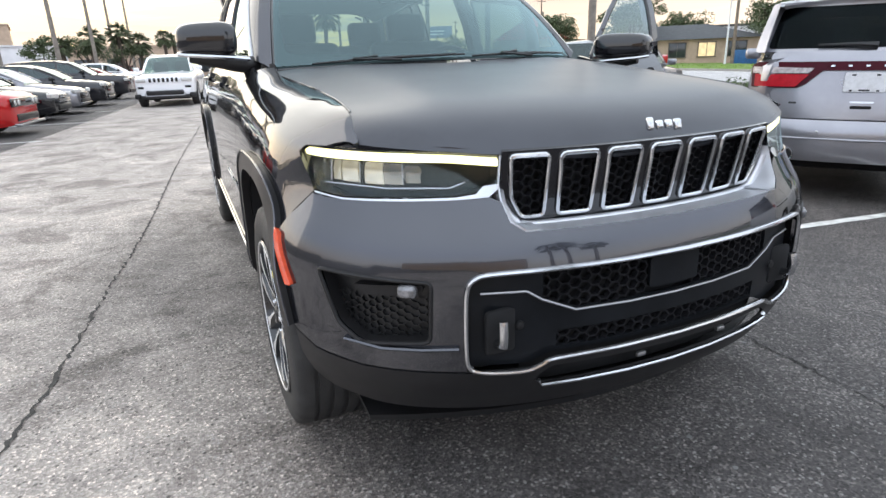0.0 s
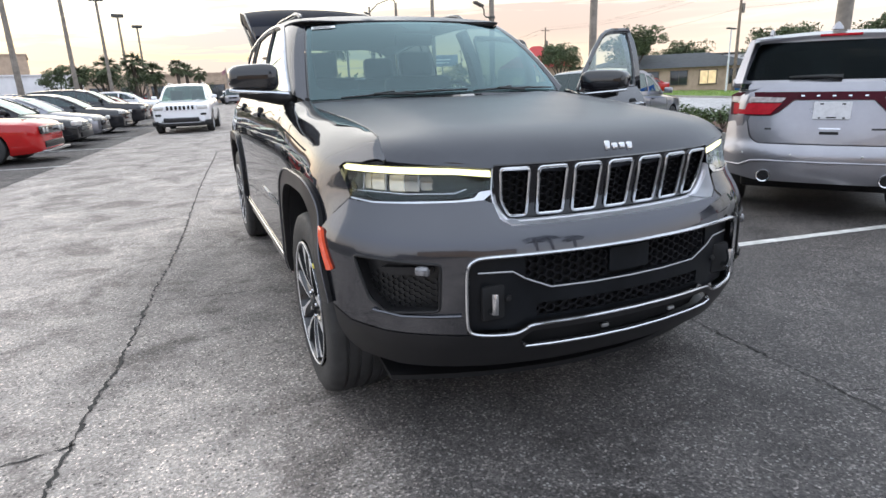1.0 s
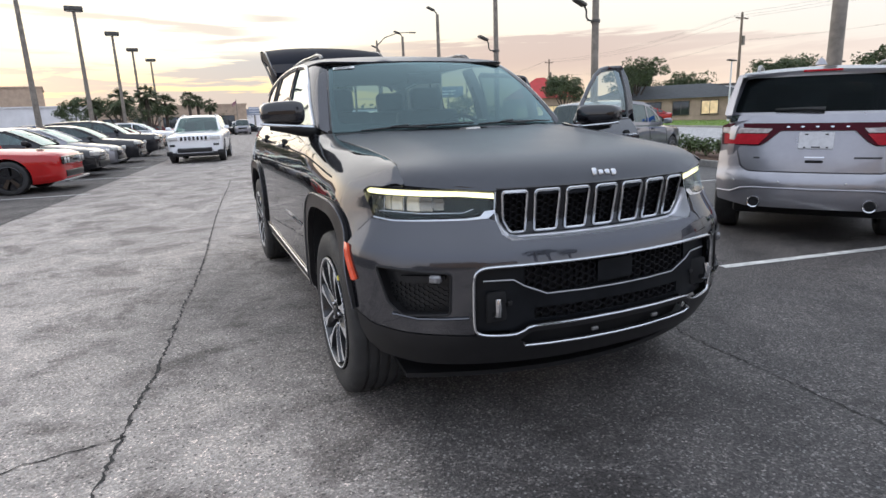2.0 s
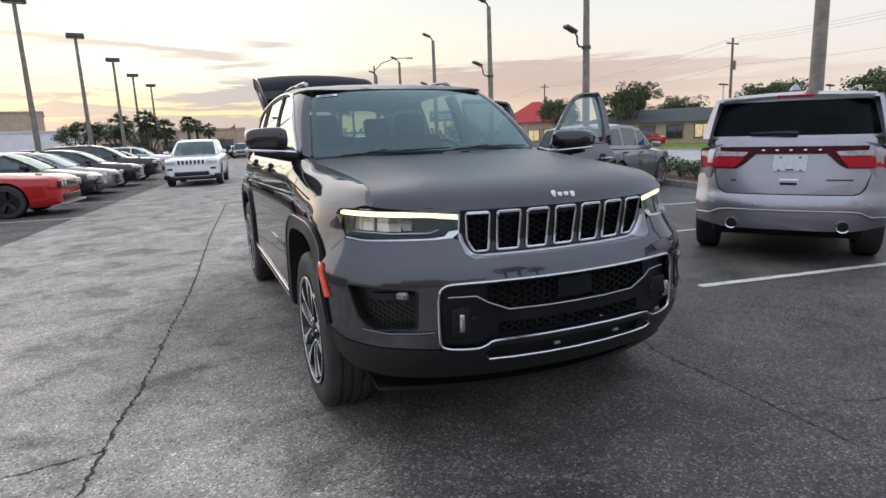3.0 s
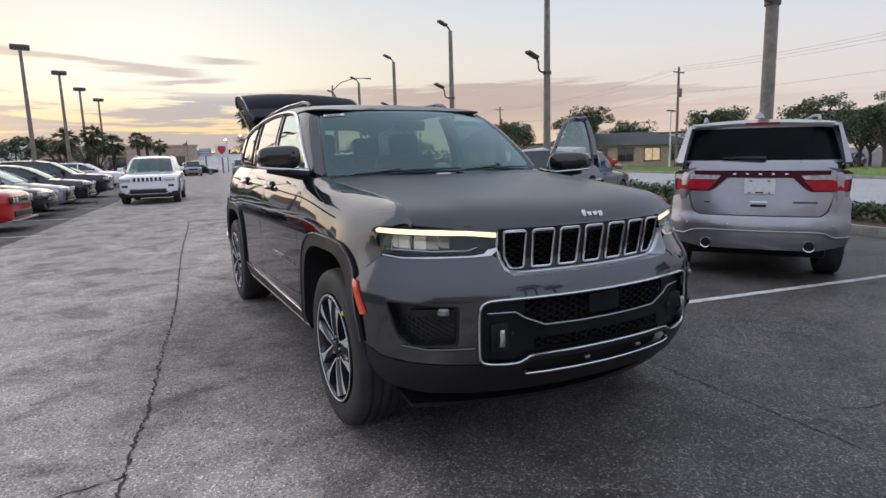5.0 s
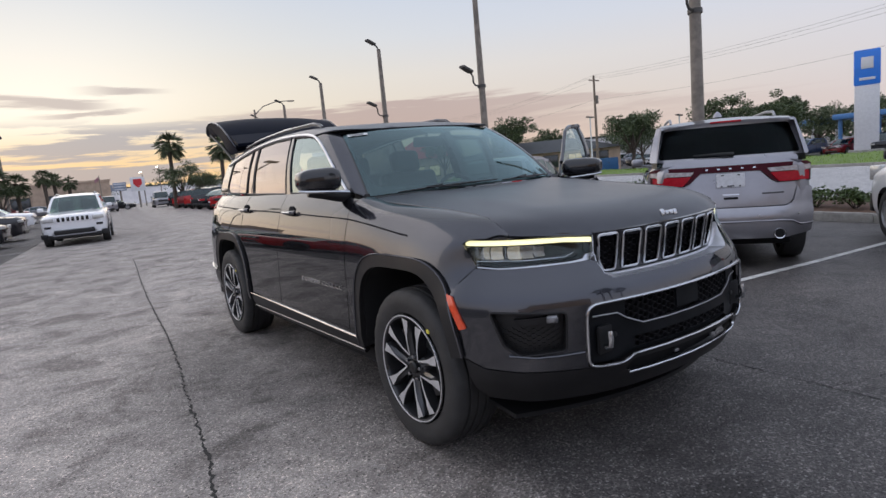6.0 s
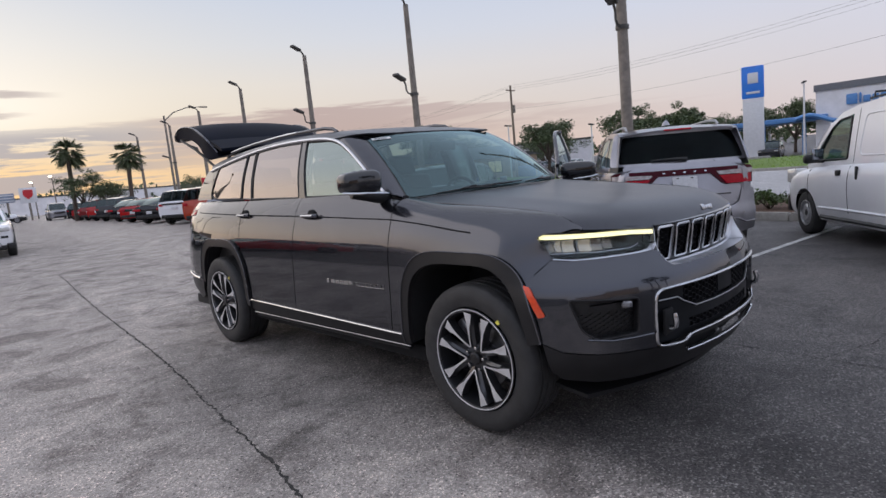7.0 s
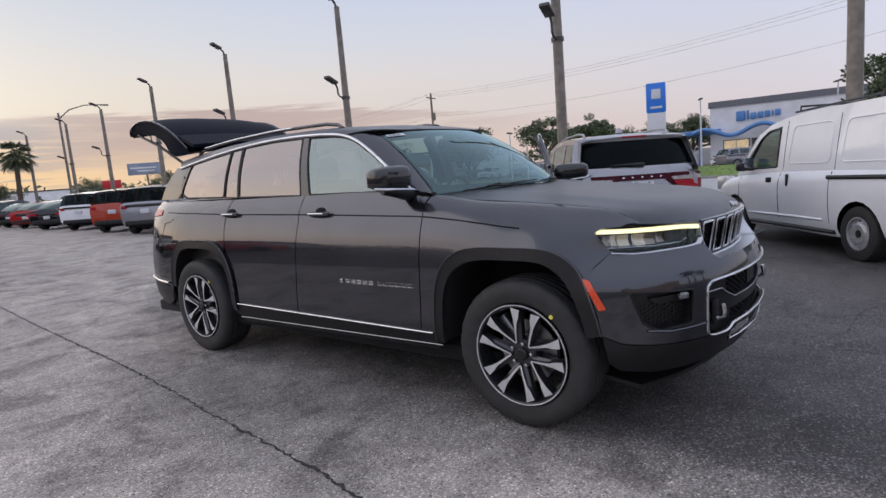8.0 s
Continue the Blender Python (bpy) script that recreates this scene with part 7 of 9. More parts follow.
for sg in (-1, 1):
    part("red_lens", sheet(bmesh.new(), rounded([(sg * 0.875, 0.955), (sg * 0.53, 0.955), (sg * 0.43, 1.055), (sg * 0.88, 1.055)], 0.008), back_fn(0.040), 0.06), RED_LENS, tb, thick=0.012, out=(0, 2, 0.9))
    part("clear_lens", sheet(bmesh.new(), rounded([(sg * 0.905, 1.064), (sg * 0.44, 1.064), (sg * 0.40, 1.105), (sg * 0.905, 1.118)], 0.008), back_fn(0.040), 0.06), TAIL_CLEAR, tb, thick=0.012, out=(0, 2, 0.9))
    bm = bmesh.new()
    lathe(bm, [(0.055, -0.12), (0.060, 0.02), (0.056, 0.026), (0.046, 0.022), (0.044, -0.1)], 24, "Y", tuple(back_fn(0.02)(sg * 0.52, 0.40)[0]))
    ex = part("exhaust_tip", bm, CHROME, dur)
    bm = bmesh.new()
    lathe(bm, [(0.001, 0.021), (0.047, 0.021)], 20, "Y", tuple(back_fn(0.02)(sg * 0.52, 0.40)[0]))
    part("exhaust_bore", bm, DEEP, ex)
    for x in (0.30, 0.74):
        bm = bmesh.new()
        lathe(bm, [(0.001, 0.006), (0.009, 0.004), (0.011, -0.004)], 10, "Y", tuple(back_fn(0.022)(sg * x, 0.60)[0]))
        part("parking_sensor", bm, PALE_LENS, dur)
    bm = bmesh.new()
    tube(bm, [(sg * 0.56, y, z) for y, z in ((1.55, 1.68), (1.6, 1.735), (1.9, 1.76), (2.8, 1.76), (3.2, 1.735), (3.3, 1.68))], 0.016, 8)
    part("roof_bar", bm, SILVER_ALLOY, dur)
pl = tailp("number_plate", [(-0.155, 0.92), (0.155, 0.92), (0.155, 1.07), (-0.155, 1.07)], 0.036, PLATE, "blank white plate")
for x, z, w in ((-0.09, 1.05, 0.03), (0.09, 1.05, 0.03), (0.0, 0.933, 0.08), (-0.10, 0.93, 0.02), (0.10, 0.93, 0.02)):
    part("plate_slot", sheet(bmesh.new(), [(x - w / 2, z - 0.006), (x + w / 2, z - 0.006), (x + w / 2, z + 0.006), (x - w / 2, z + 0.006)], back_fn(0.038), 0.1), DEEP, pl, thick=0.004, out=(0, 2, 0.9))
for k in range(5):
    x = -0.26 + 0.13 * k
    part("badge_letter_shape", sheet(bmesh.new(), rounded([(x - 0.015, 1.114), (x + 0.015, 1.114), (x + 0.015, 1.128), (x - 0.015, 1.128)], 0.004), back_fn(0.036), 0.1), CHROME, tb, thick=0.006, out=(0, 2, 0.9))
tailp("handle_recess", [(-0.08, 0.785), (0.08, 0.785), (0.08, 0.81), (-0.08, 0.81)], 0.016, DEEP)
tailp("handle_trim", [(-0.09, 0.83), (0.09, 0.83), (0.09, 0.845), (-0.09, 0.845)], 0.022, CHROME)
for x0, x1, z in ((-0.58, -0.34, 0.835), (0.50, 0.56, 0.825)):
    tailp("nameplate_bar", [(x0, z - 0.008), (x1, z - 0.008), (x1, z + 0.008), (x0, z + 0.008)], 0.014, TRIM_GREY, thick=0.006, r=0.003)
GL_ = rounded([(-0.80, 1.262), (0.80, 1.262), (0.785, 1.34), (0.715, 1.60), (-0.715, 1.60), (-0.785, 1.34)], 0.055)
part("glass_surround", sheet(bmesh.new(), rounded([(-0.91, 1.235), (0.91, 1.235), (0.895, 1.34), (0.81, 1.645), (-0.81, 1.645), (-0.895, 1.34)], 0.03), back_fn(0.0), 0.06, holes=[GL_]), SILVER_P, dur, thick=0.012, out=(0, 2, 0.9))
part("rear_window", sheet(bmesh.new(), GL_, back_fn(0.004), 0.1), DARK_GLASS, dur, "dark tinted rear window", thick=0.006, out=(0, 2, 0.9))
bm = bmesh.new()
tube(bm, [tuple(back_fn(0.035)(x, z)[0]) for x, z in ((-0.05, 1.275), (0.10, 1.285), (0.40, 1.285))], [0.028, 0.018, 0.008], 8)
part("rear_wiper", bm, BLACK, dur)
bm = bmesh.new()
patch(bm, lambda u, v: ((2 * u - 1) * (0.60 + 0.05 * v), 3.34 + 0.30 * v - 0.05 * (2 * u - 1) ** 2, 1.675 - 0.05 * v + 0.03 * (1 - (2 * u - 1) ** 2)), 12, 4)
sp_ = part("spoiler", bm, SILVER_P, dur, thick=0.035, out=(0, 3.5, 1.0))
bm = bmesh.new()
box(bm, (0, 3.64, 1.645), (0.32, 0.03, 0.022), bevel=0.006)
part("brake_light", bm, RED_LENS, sp_)
bm = bmesh.new()
lathe(bm, [(0.055, 0.0), (0.045, 0.03), (0.02, 0.06), (0.001, 0.075)], 12, "Z", (0, 2.95, 1.74))
part("roof_antenna", bm, SILVER_P, dur)

# white panel van
VH = 36.3
van, VB = car("panel_van", at_pose(7.55, -0.09, VH), VAN, VAN_WHITE, "white panel van with silver steel wheels, parked", "van", wheels="steel", glass_m=GREEN_GLASS, detail=0.07)
for sg in (-1, 1):
    for y in (1.02, 1.50):
        p = VB.loft(y, VB.w_of(y, 0.93))[0]
        bm = bmesh.new()
        box(bm, (sg * (p[0] + 0.006), y, 0.93), (0.03, 0.13 if y < 1.2 else 0.05, 0.075 if y < 1.2 else 0.17), bevel=0.012)
        part("door_handle", bm, BLACK, van, "black door handle")
    bm = bmesh.new()
    q = VB.loft(np.linspace(2.38, 3.6, 10), np.full(10, 0.725))
    tube(bm, [(sg * (a[0] + 0.004), a[1], a[2]) for a in q], 0.020, 6, flat=1.4)
    part("door_rail", bm, BLACK, van, "black sliding-door rail")
    bm = bmesh.new()
    q = VB.loft(np.linspace(0.45, 2.3, 16), np.full(16, 0.20))
    tube(bm, [(sg * (a[0] - 0.004), a[1], a[2]) for a in q], 0.022, 6)
    part("side_crease", bm, VAN_WHITE, van)
on_front(van, VB, "headlamp", PALE_LENS, 0.64, 0.86, 0.22, 0.22, 0.2, skew=24)
on_front(van, VB, "front_bumper", BLACK, 0, 0.42, 1.5, 0.26, 0.12)
on_front(van, VB, "grille", BLACK, 0, 0.72, 0.9, 0.12, 0.05, out=0.01)
on_back(van, VB, "tail_lamp", RED_LENS, 0.76, 1.0, 0.1, 0.4, 0.08)

def van_side(y, z, d=0.0):
    """A point on the van's upper side wall."""
    b = VB.top(y) - 0.05
    t = min(1.0, max(0.0, (z - b) / (1.85 - b)))
    return 0.86 * (0.91 - 0.12 * t ** 1.15) + d


for sg in (-1, 1):
    bm = bmesh.new()
    edge = rounded([(0.22, 1.10), (1.12, 1.11), (1.10, 1.66), (0.80, 1.635), (0.60, 1.535)], 0.05)
    tube(bm, [(sg * van_side(y, z, 0.003), y, z) for y, z in dense(edge, 0.08)], 0.014, 6, closed=True)
    part("window_seal", bm, BLACK, van)
    for y0, y1 in ((1.40, 2.32), (2.52, 3.50)):
        bm = bmesh.new()
        edge = rounded([(y0, 1.15), (y1, 1.15), (y1 - 0.02, 1.66), (y0 + 0.04, 1.66)], 0.10)
        tube(bm, [(sg * van_side(y, z, -0.002), y, z) for y, z in dense(edge, 0.08)], 0.012, 6, closed=True)
        part("panel_swage", bm, VAN_WHITE, van)
    for y in (1.28, 2.42):
        bm = bmesh.new()
        tube(bm, [(sg * van_side(y, z, 0.0005), y, z) for z in np.linspace(1.06, 1.74, 8)], 0.004, 5)
        part("door_seam", bm, DEEP, van)
    bm = bmesh.new()
    box(bm, (sg * (van_side(0.3, 1.15) + 0.10), 0.475, 1.19), (0.15, 0.012, 0.15), bevel=0.004)
    part("mirror_glass", bm, SHADE_GLASS, van)
bm = bmesh.new()
tube(bm, [(-0.52, 1.42, 1.86), (-0.52, 1.42, 2.08)], 0.035, 8)
part("rack_strap", bm, BLACK, van, "black strap roll on the rack")
bm = bmesh.new()
for x in (-0.5, 0.5):
    tube(bm, [(x, 1.1, 1.87), (x, 3.2, 1.91)], 0.015, 6)
for y in (1.3, 2.9):
    tube(bm, [(-0.55, y, 1.86), (-0.55, y, 1.93), (0.55, y, 1.93), (0.55, y, 1.86)], 0.015, 6)
part("roof_rack", bm, BLACK, van)

# white sport utility car facing the lane
WSUV = dict(SUV, hw=0.96, R=0.385, sill=0.30, tumble=0.22, mirror_mat=WHITE_P)
wj, WB = car("oncoming_suv", at_pose(-1.30, 20.9, -97), WSUV, WHITE_P, "white sport utility car standing in the lane", "car", glass_m=GREEN_GLASS, detail=0.07)
on_front(wj, WB, "headlamp", PALE_LENS, 0.70, 0.87, 0.34, 0.12, 0.14, skew=18)
on_front(wj, WB, "grille", WHITE_P, 0, 0.87, 1.0, 0.19, 0.05, out=0.015)
for k in range(7):
    bm = bmesh.new()
    x = (k - 3) * 0.135
    box(bm, (x, -0.90 - 0.055, 0.87), (0.082, 0.03, 0.135), bevel=0.012)
    part("grille_slot", bm, GLOSS_BLACK, wj, "black grille slot")
on_front(wj, WB, "lower_intake", BLACK, 0, 0.46, 1.15, 0.17, 0.07, out=0.02)
on_front(wj, WB, "intake_rim", SILVER_ALLOY, 0, 0.37, 1.22, 0.035, 0.08, out=0.02)
on_front(wj, WB, "fog_lamp", GLOSS_BLACK, 0.72, 0.64, 0.20, 0.08, 0.10, skew=14)
on_front(wj, WB, "lower_bumper", BLACK, 0, 0.33, 1.5, 0.12, 0.08, out=0.01)
on_front(wj, WB, "bumper_corner", BLACK, 0.83, 0.36, 0.22, 0.16, 0.16, skew=30)
for sg in (-1, 1):
    bm = bmesh.new()
    tube(bm, [(sg * 0.60, y, z) for y, z in ((1.5, 1.66), (1.55, 1.71), (2.0, 1.735), (2.9, 1.72), (3.2, 1.70), (3.3, 1.63))], 0.018, 6)
    part("roof_bar", bm, SILVER_ALLOY, wj)
    bm = bmesh.new()
    tube(bm, [(sg * 0.40, -0.80, 1.045), (sg * 0.44, -0.3, 1.085), (sg * 0.50, 0.42, 1.135)], 0.018, 6, flat=0.6)
    part("bonnet_crease", bm, WHITE_P, wj)
bm = bmesh.new()
tube(bm, [(-0.62, -0.955, 0.40), (-0.56, -0.96, 0.52), (0, -0.965, 0.54), (0.56, -0.96, 0.52), (0.62, -0.955, 0.40)], 0.016, 6)
part("intake_frame", bm, SILVER_ALLOY, wj)

# row of parked cars on the other side of the lane, noses to the lane
row = "cars parked along the lane"
c, b_ = car("parked_coupe", at_pose(-5.02, 13.2, -7), COUPE, RED_P, "red muscle coupe with black five-spoke wheels", "car", row, wheels="five", glass_m=GREEN_GLASS, detail=0.08)
on_front(c, b_, "grille", GLOSS_BLACK, 0, 0.68, 1.5, 0.17, 0.05, out=0.015, label="black slot grille with round lamps")
on_front(c, b_, "lower_intake", BLACK, 0, 0.38, 1.2, 0.14, 0.05, out=0.01)
on_front(c, b_, "chin_spoiler", SILVER_ALLOY, 0, 0.25, 1.5, 0.05, 0.12, out=0.04)
for x in (0.42, 0.62):
    for sg in (-1, 1):
        bm = bmesh.new()
        lathe(bm, [(0.001, -0.03), (0.05, -0.025), (0.062, 0.0)], 14, "Y", (sg * x, -1.0, 0.68))
        part("headlamp", bm, PALE_LENS, c)
c, b_ = car("parked_sedan", at_pose(-4.86, 17.05, -7), SEDAN, BLACK_P, "black sedan with chrome grille bars", "car", row, glass_m=GREEN_GLASS)
front_kit(c, b_, 0.66, (0.60, 0.8, 0.16))
for k in range(3):
    on_front(c, b_, "grille_bar", CHROME, 0, 0.50 + 0.055 * k, 1.0, 0.014, 0.03, out=0.04)
c, b_ = car("parked_sedan", at_pose(-4.66, 19.7, -7), SEDAN, SILVER_P, "silver sedan with pale headlamps", "car", row, glass_m=GREEN_GLASS)
front_kit(c, b_, 0.68, (0.55, 0.9, 0.2))
on_front(c, b_, "grille_bar", CHROME, 0, 0.32, 1.2, 0.03, 0.04, out=0.04)
c, b_ = car("parked_sedan", at_pose(-4.25, 23.6, -7), dict(SEDAN, deck=[(-0.93, 0.78), (-0.75, 0.86), (0.4, 1.0), (1.2, 1.03), (3.0, 1.04), (3.9, 1.02)], roof=[(0.35, 1.01), (1.15, 1.40), (1.5, 1.48), (2.0, 1.5), (2.5, 1.46), (2.85, 1.38), (3.45, 1.04)]), DUSK_P, "dark grey sedan with chrome lower trim", "car", row)
front_kit(c, b_, 0.76, (0.66, 1.0, 0.18))
on_front(c, b_, "grille_bar", CHROME, 0, 0.33, 1.2, 0.04, 0.04, out=0.04)
c, b_ = car("parked_suv", at_pose(-3.75, 28.4, -7), SUV, DUSK_P, "dark grey sport utility car with alloy wheels", "car", row)
front_kit(c, b_, 0.84, (0.82, 1.0, 0.16))
for x, y, sp, co, nm, lab in ((-4.0, 33.0, SUV, SILVER_P, "parked_suv", "silver sport utility car further along the row"), (-3.4, 38.0, SEDAN, DEEP_RED_P, "parked_sedan", "dark red sedan further along the row"),
                              (-2.8, 43.5, SUV, WHITE_P, "parked_suv", "white sport utility car further along the row")):
    c, b_ = car(nm, at_pose(x - 0.6, y, -7), sp, co, lab, "car", row, detail=0.16)
    front_kit(c, b_, 0.8, (0.7, 0.9, 0.16))
for k, (co, sp, nm, lab) in enumerate(((SILVER_P, SUV, "parked_suv", "silver sport utility car in the back row"), (WHITE_P, SEDAN, "parked_sedan", "white sedan in the back row"), (DUSK_P, SUV, "parked_suv", "dark sport utility car in the back row"),
                                       (BLACK_P, SEDAN, "parked_sedan", "black sedan in the back row"), (SILVER_P, SEDAN, "parked_sedan", "silver sedan in the back row"), (BLUE_P, SUV, "parked_suv", "dark blue sport utility car in the back row"))):
    c, b_ = car(nm, at_pose(-14.5 + 0.4 * k, 18.0 + k * 4.6, 173), sp, co, lab, "car", "cars in the back row", detail=0.16)
    rear_kit(c, b_, 0.85, 0.7)

# bays beyond the open doors and along the lane's right side
row2 = "cars parked by the planting bed"
c, b_ = car("parked_crossover", at_pose(9.34, 9.58, 28), dict(SUV, fo=0.85, wb=2.7, ro=0.9, hw=0.91, deck=[(-0.85, 0.92), (-0.7, 0.98), (0.5, 1.06), (3.6, 1.10)], roof=[(0.45, 1.06), (1.2, 1.48), (1.6, 1.57), (2.3, 1.59), (3.0, 1.54), (3.25, 1.48), (3.52, 1.10)], win=[(0.58, 1.5), (1.58, 2.4), (2.5, 3.1)], mirror=(0.7, 1.12), mirror_mat=SILVER_P), SILVER_P, "silver crossover parked nose to the kerb", "car", row2, detail=0.09)
rear_kit(c, b_, 0.98, 0.85)


def tailed(x, y, h, sp, co, nm, lab, zl, det=0.12, lamp=(0.22, 0.12)):
    a = radians(h)
    wbx, wby = x + sp["wb"] * math.cos(a), y + sp["wb"] * math.sin(a)
    c, b_ = car(nm, at_pose(wbx, wby, h), sp, co, lab, "car", row2, detail=det)
    rear_kit(c, b_, zl, zl - 0.16, lamp)
    return c, b_


dsuv = dict(SUV, rear_glass=DARK_GLASS)
c, b_ = tailed(6.75, 19.8, 42, dsuv, SILVER_P, "parked_suv", "silver sport utility car seen from behind", 0.98)
on_back(c, b_, "tail_panel", GLOSS_BLACK, 0, 1.02, 1.3, 0.10, 0.03, out=0.03)
c, b_ = tailed(7.05, 23.2, 42, dsuv, ORANGE_P, "parked_suv", "orange-red sport utility car seen from behind", 0.98)
c, b_ = tailed(7.55, 27.9, 42, dsuv, WHITE_P, "parked_suv", "white sport utility car with black tail bar", 0.98)
on_back(c, b_, "tail_panel", GLOSS_BLACK, 0, 1.02, 1.3, 0.09, 0.03, out=0.03)
for y, co, lab in ((32.2, BLACK_P, "black muscle coupe seen from behind"), (37.0, RED_P, "red muscle coupe seen from behind"), (41.6, BLACK_P, "black coupe further along the bays")):
    c, b_ = tailed(7.6 + 0.10 * (y - 31), y, 42, COUPE, co, "parked_coupe", lab, 0.78, 0.14, (0.55, 0.12))
    on_back(c, b_, "tail_panel", GLOSS_BLACK, 0, 0.78, 1.3, 0.17, 0.03, out=0.015)
for k, (co, sp, nm, lab) in enumerate(((DUSK_P, SUV, "parked_suv", "dark sport utility car far along the bays"), (RED_P, SUV, "parked_suv", "red sport utility car far along the bays"), (DEEP_RED_P, SUV, "parked_suv", "dark red sport utility car far along the bays"),
                                       (RED_P, COUPE, "parked_coupe", "red coupe far along the bays"), (BLACK_P, SUV, "parked_suv", "black sport utility car far along the bays"))):
    tailed(8.9 + 0.35 * k, 46.2 + 4.4 * k, 42, sp, co, nm, lab, 0.9, 0.2)
for x, y, h, sp, co, nm, lab in ((10.2, 74.5, -95, PICKUP, SILVER_P, "pickup_truck", "silver pickup truck facing down the lane"), (4.6, 76.0, -95, PICKUP, SILVER_P, "pickup_truck", "silver pickup truck at the lane's end"), (4.8, 84.0, -90, SUV, WHITE_P, "distant_car", "white car at the lane's end"),
                                 (7.4, 83.0, -10, SEDAN, BLACK_P, "distant_car", "black sedan crossing the lane's end"), (-0.5, 86.0, 5, SEDAN, SILVER_P, "distant_car", "silver sedan by the tan building"), (-4.0, 84.0, 5, SUV, DEEP_RED_P, "distant_car", "dark red car by the tan building")):
    c, b_ = car(nm, at_pose(x, y, h), sp, co, lab, "car", "cars at the lane's end", detail=0.2)
    front_kit(c, b_, 0.85, (0.8, 1.0, 0.2))
# dealer cars across the road
cols = (BLACK_P, SILVER_P, WHITE_P, DUSK_P, DEEP_RED_P, BLUE_P, SILVER_P, BLACK_P, DUSK_P, WHITE_P, BLACK_P, SILVER_P, DEEP_RED_P, WHITE_P)
words = {BLACK_P: "black", SILVER_P: "silver", WHITE_P: "white", DUSK_P: "dark grey", DEEP_RED_P: "dark red", BLUE_P: "dark blue"}
for k in range(14):
    co = cols[k]
    p = along(14.0 + k * 4.4, 53.0 + (k % 3) * 0.8)
    sp = SUV if k % 2 else SEDAN
    c, b_ = car("dealer_car", at_pose(p[0], p[1], 172 if k % 3 else 190), sp, co, words[co] + " car parked beyond the grass verge", "car", "cars across the road", detail=0.22)
    front_kit(c, b_, 0.78, (0.7, 0.9, 0.16))
c, b_ = car("parked_sedan", at_pose(35.2, 40.5, 150), SEDAN, RED_P, "red sedan before the low tan shop", "car", detail=0.2)
front_kit(c, b_, 0.7, (0.6, 0.9, 0.16))
c, b_ = car("display_car", at_pose(55.5, 8.2, -45), dict(SUV, R=0.36), SILVER_P, "silver car displayed before the showroom", "car", detail=0.2)


# ---- lamp posts, utility poles and wires ----
GALV = mat("weathered_pole", (0.23, 0.20, 0.17), 0.7, 0.1, vary=0.25, scale=5.0, bump=0.1, bscale=60.0)
BRONZE = mat("bronze_lamp_metal", (0.09, 0.085, 0.08), 0.5, 0.4, vary=0.2)
TIMBER = mat("grey_timber_pole", (0.21, 0.165, 0.13), 0.9, vary=0.3, scale=4.0, bump=0.4, bscale=30.0)
WIRE = mat("black_wire", (0.06, 0.06, 0.06), 0.6, vary=0.1)
LAMP_GLASS = mat("lamp_lens", (0.55, 0.55, 0.52), 0.3, vary=0.1)

lg = "lamp posts beside the bays"


def shoebox_post(x, y):
    p = thing("lamp_post", pose(x, y, 0, 0, 0, 8), "tall tapered lamp post with a flat box lamp", "lamp post", "lamp posts by the car row")
    bm = bmesh.new()
    tube(bm, [(0, 0, 0), (0, 0, 4.5), (0, 0, 8.75)], [0.16, 0.125, 0.09], 8)
    part("pole", bm, GALV, p)
    bm = bmesh.new()
    tube(bm, [(0, 0, 0), (0, 0, 0.7)], 0.30, 14)
    part("base", bm, CONCRETE, p)
    bm = bmesh.new()
    box(bm, (0.0, 0, 8.95), (1.05, 0.50, 0.30), bevel=0.05)
    hd = part("lamp_head", bm, BRONZE, p)
    bm = bmesh.new()
    box(bm, (0.0, 0, 8.79), (0.85, 0.38, 0.03), bevel=0.01)
    part("lens", bm, LAMP_GLASS, hd)


for x, y in ((-8.55, 33.2), (-7.45, 43.0), (-6.45, 54.0), (-5.85, 65.0), (-4.75, 75.0)):
    shoebox_post(x, y)


def flood(bm, c, d, upv=0.35):
    """Flat flood lamp head that looks along d and down."""
    d = Vector(d).normalized()
    q = (d + Vector((0, 0, upv))).to_track_quat("X", "Z").to_matrix()
    box(bm, c, (0.52, 0.26, 0.10), q, 0.03)


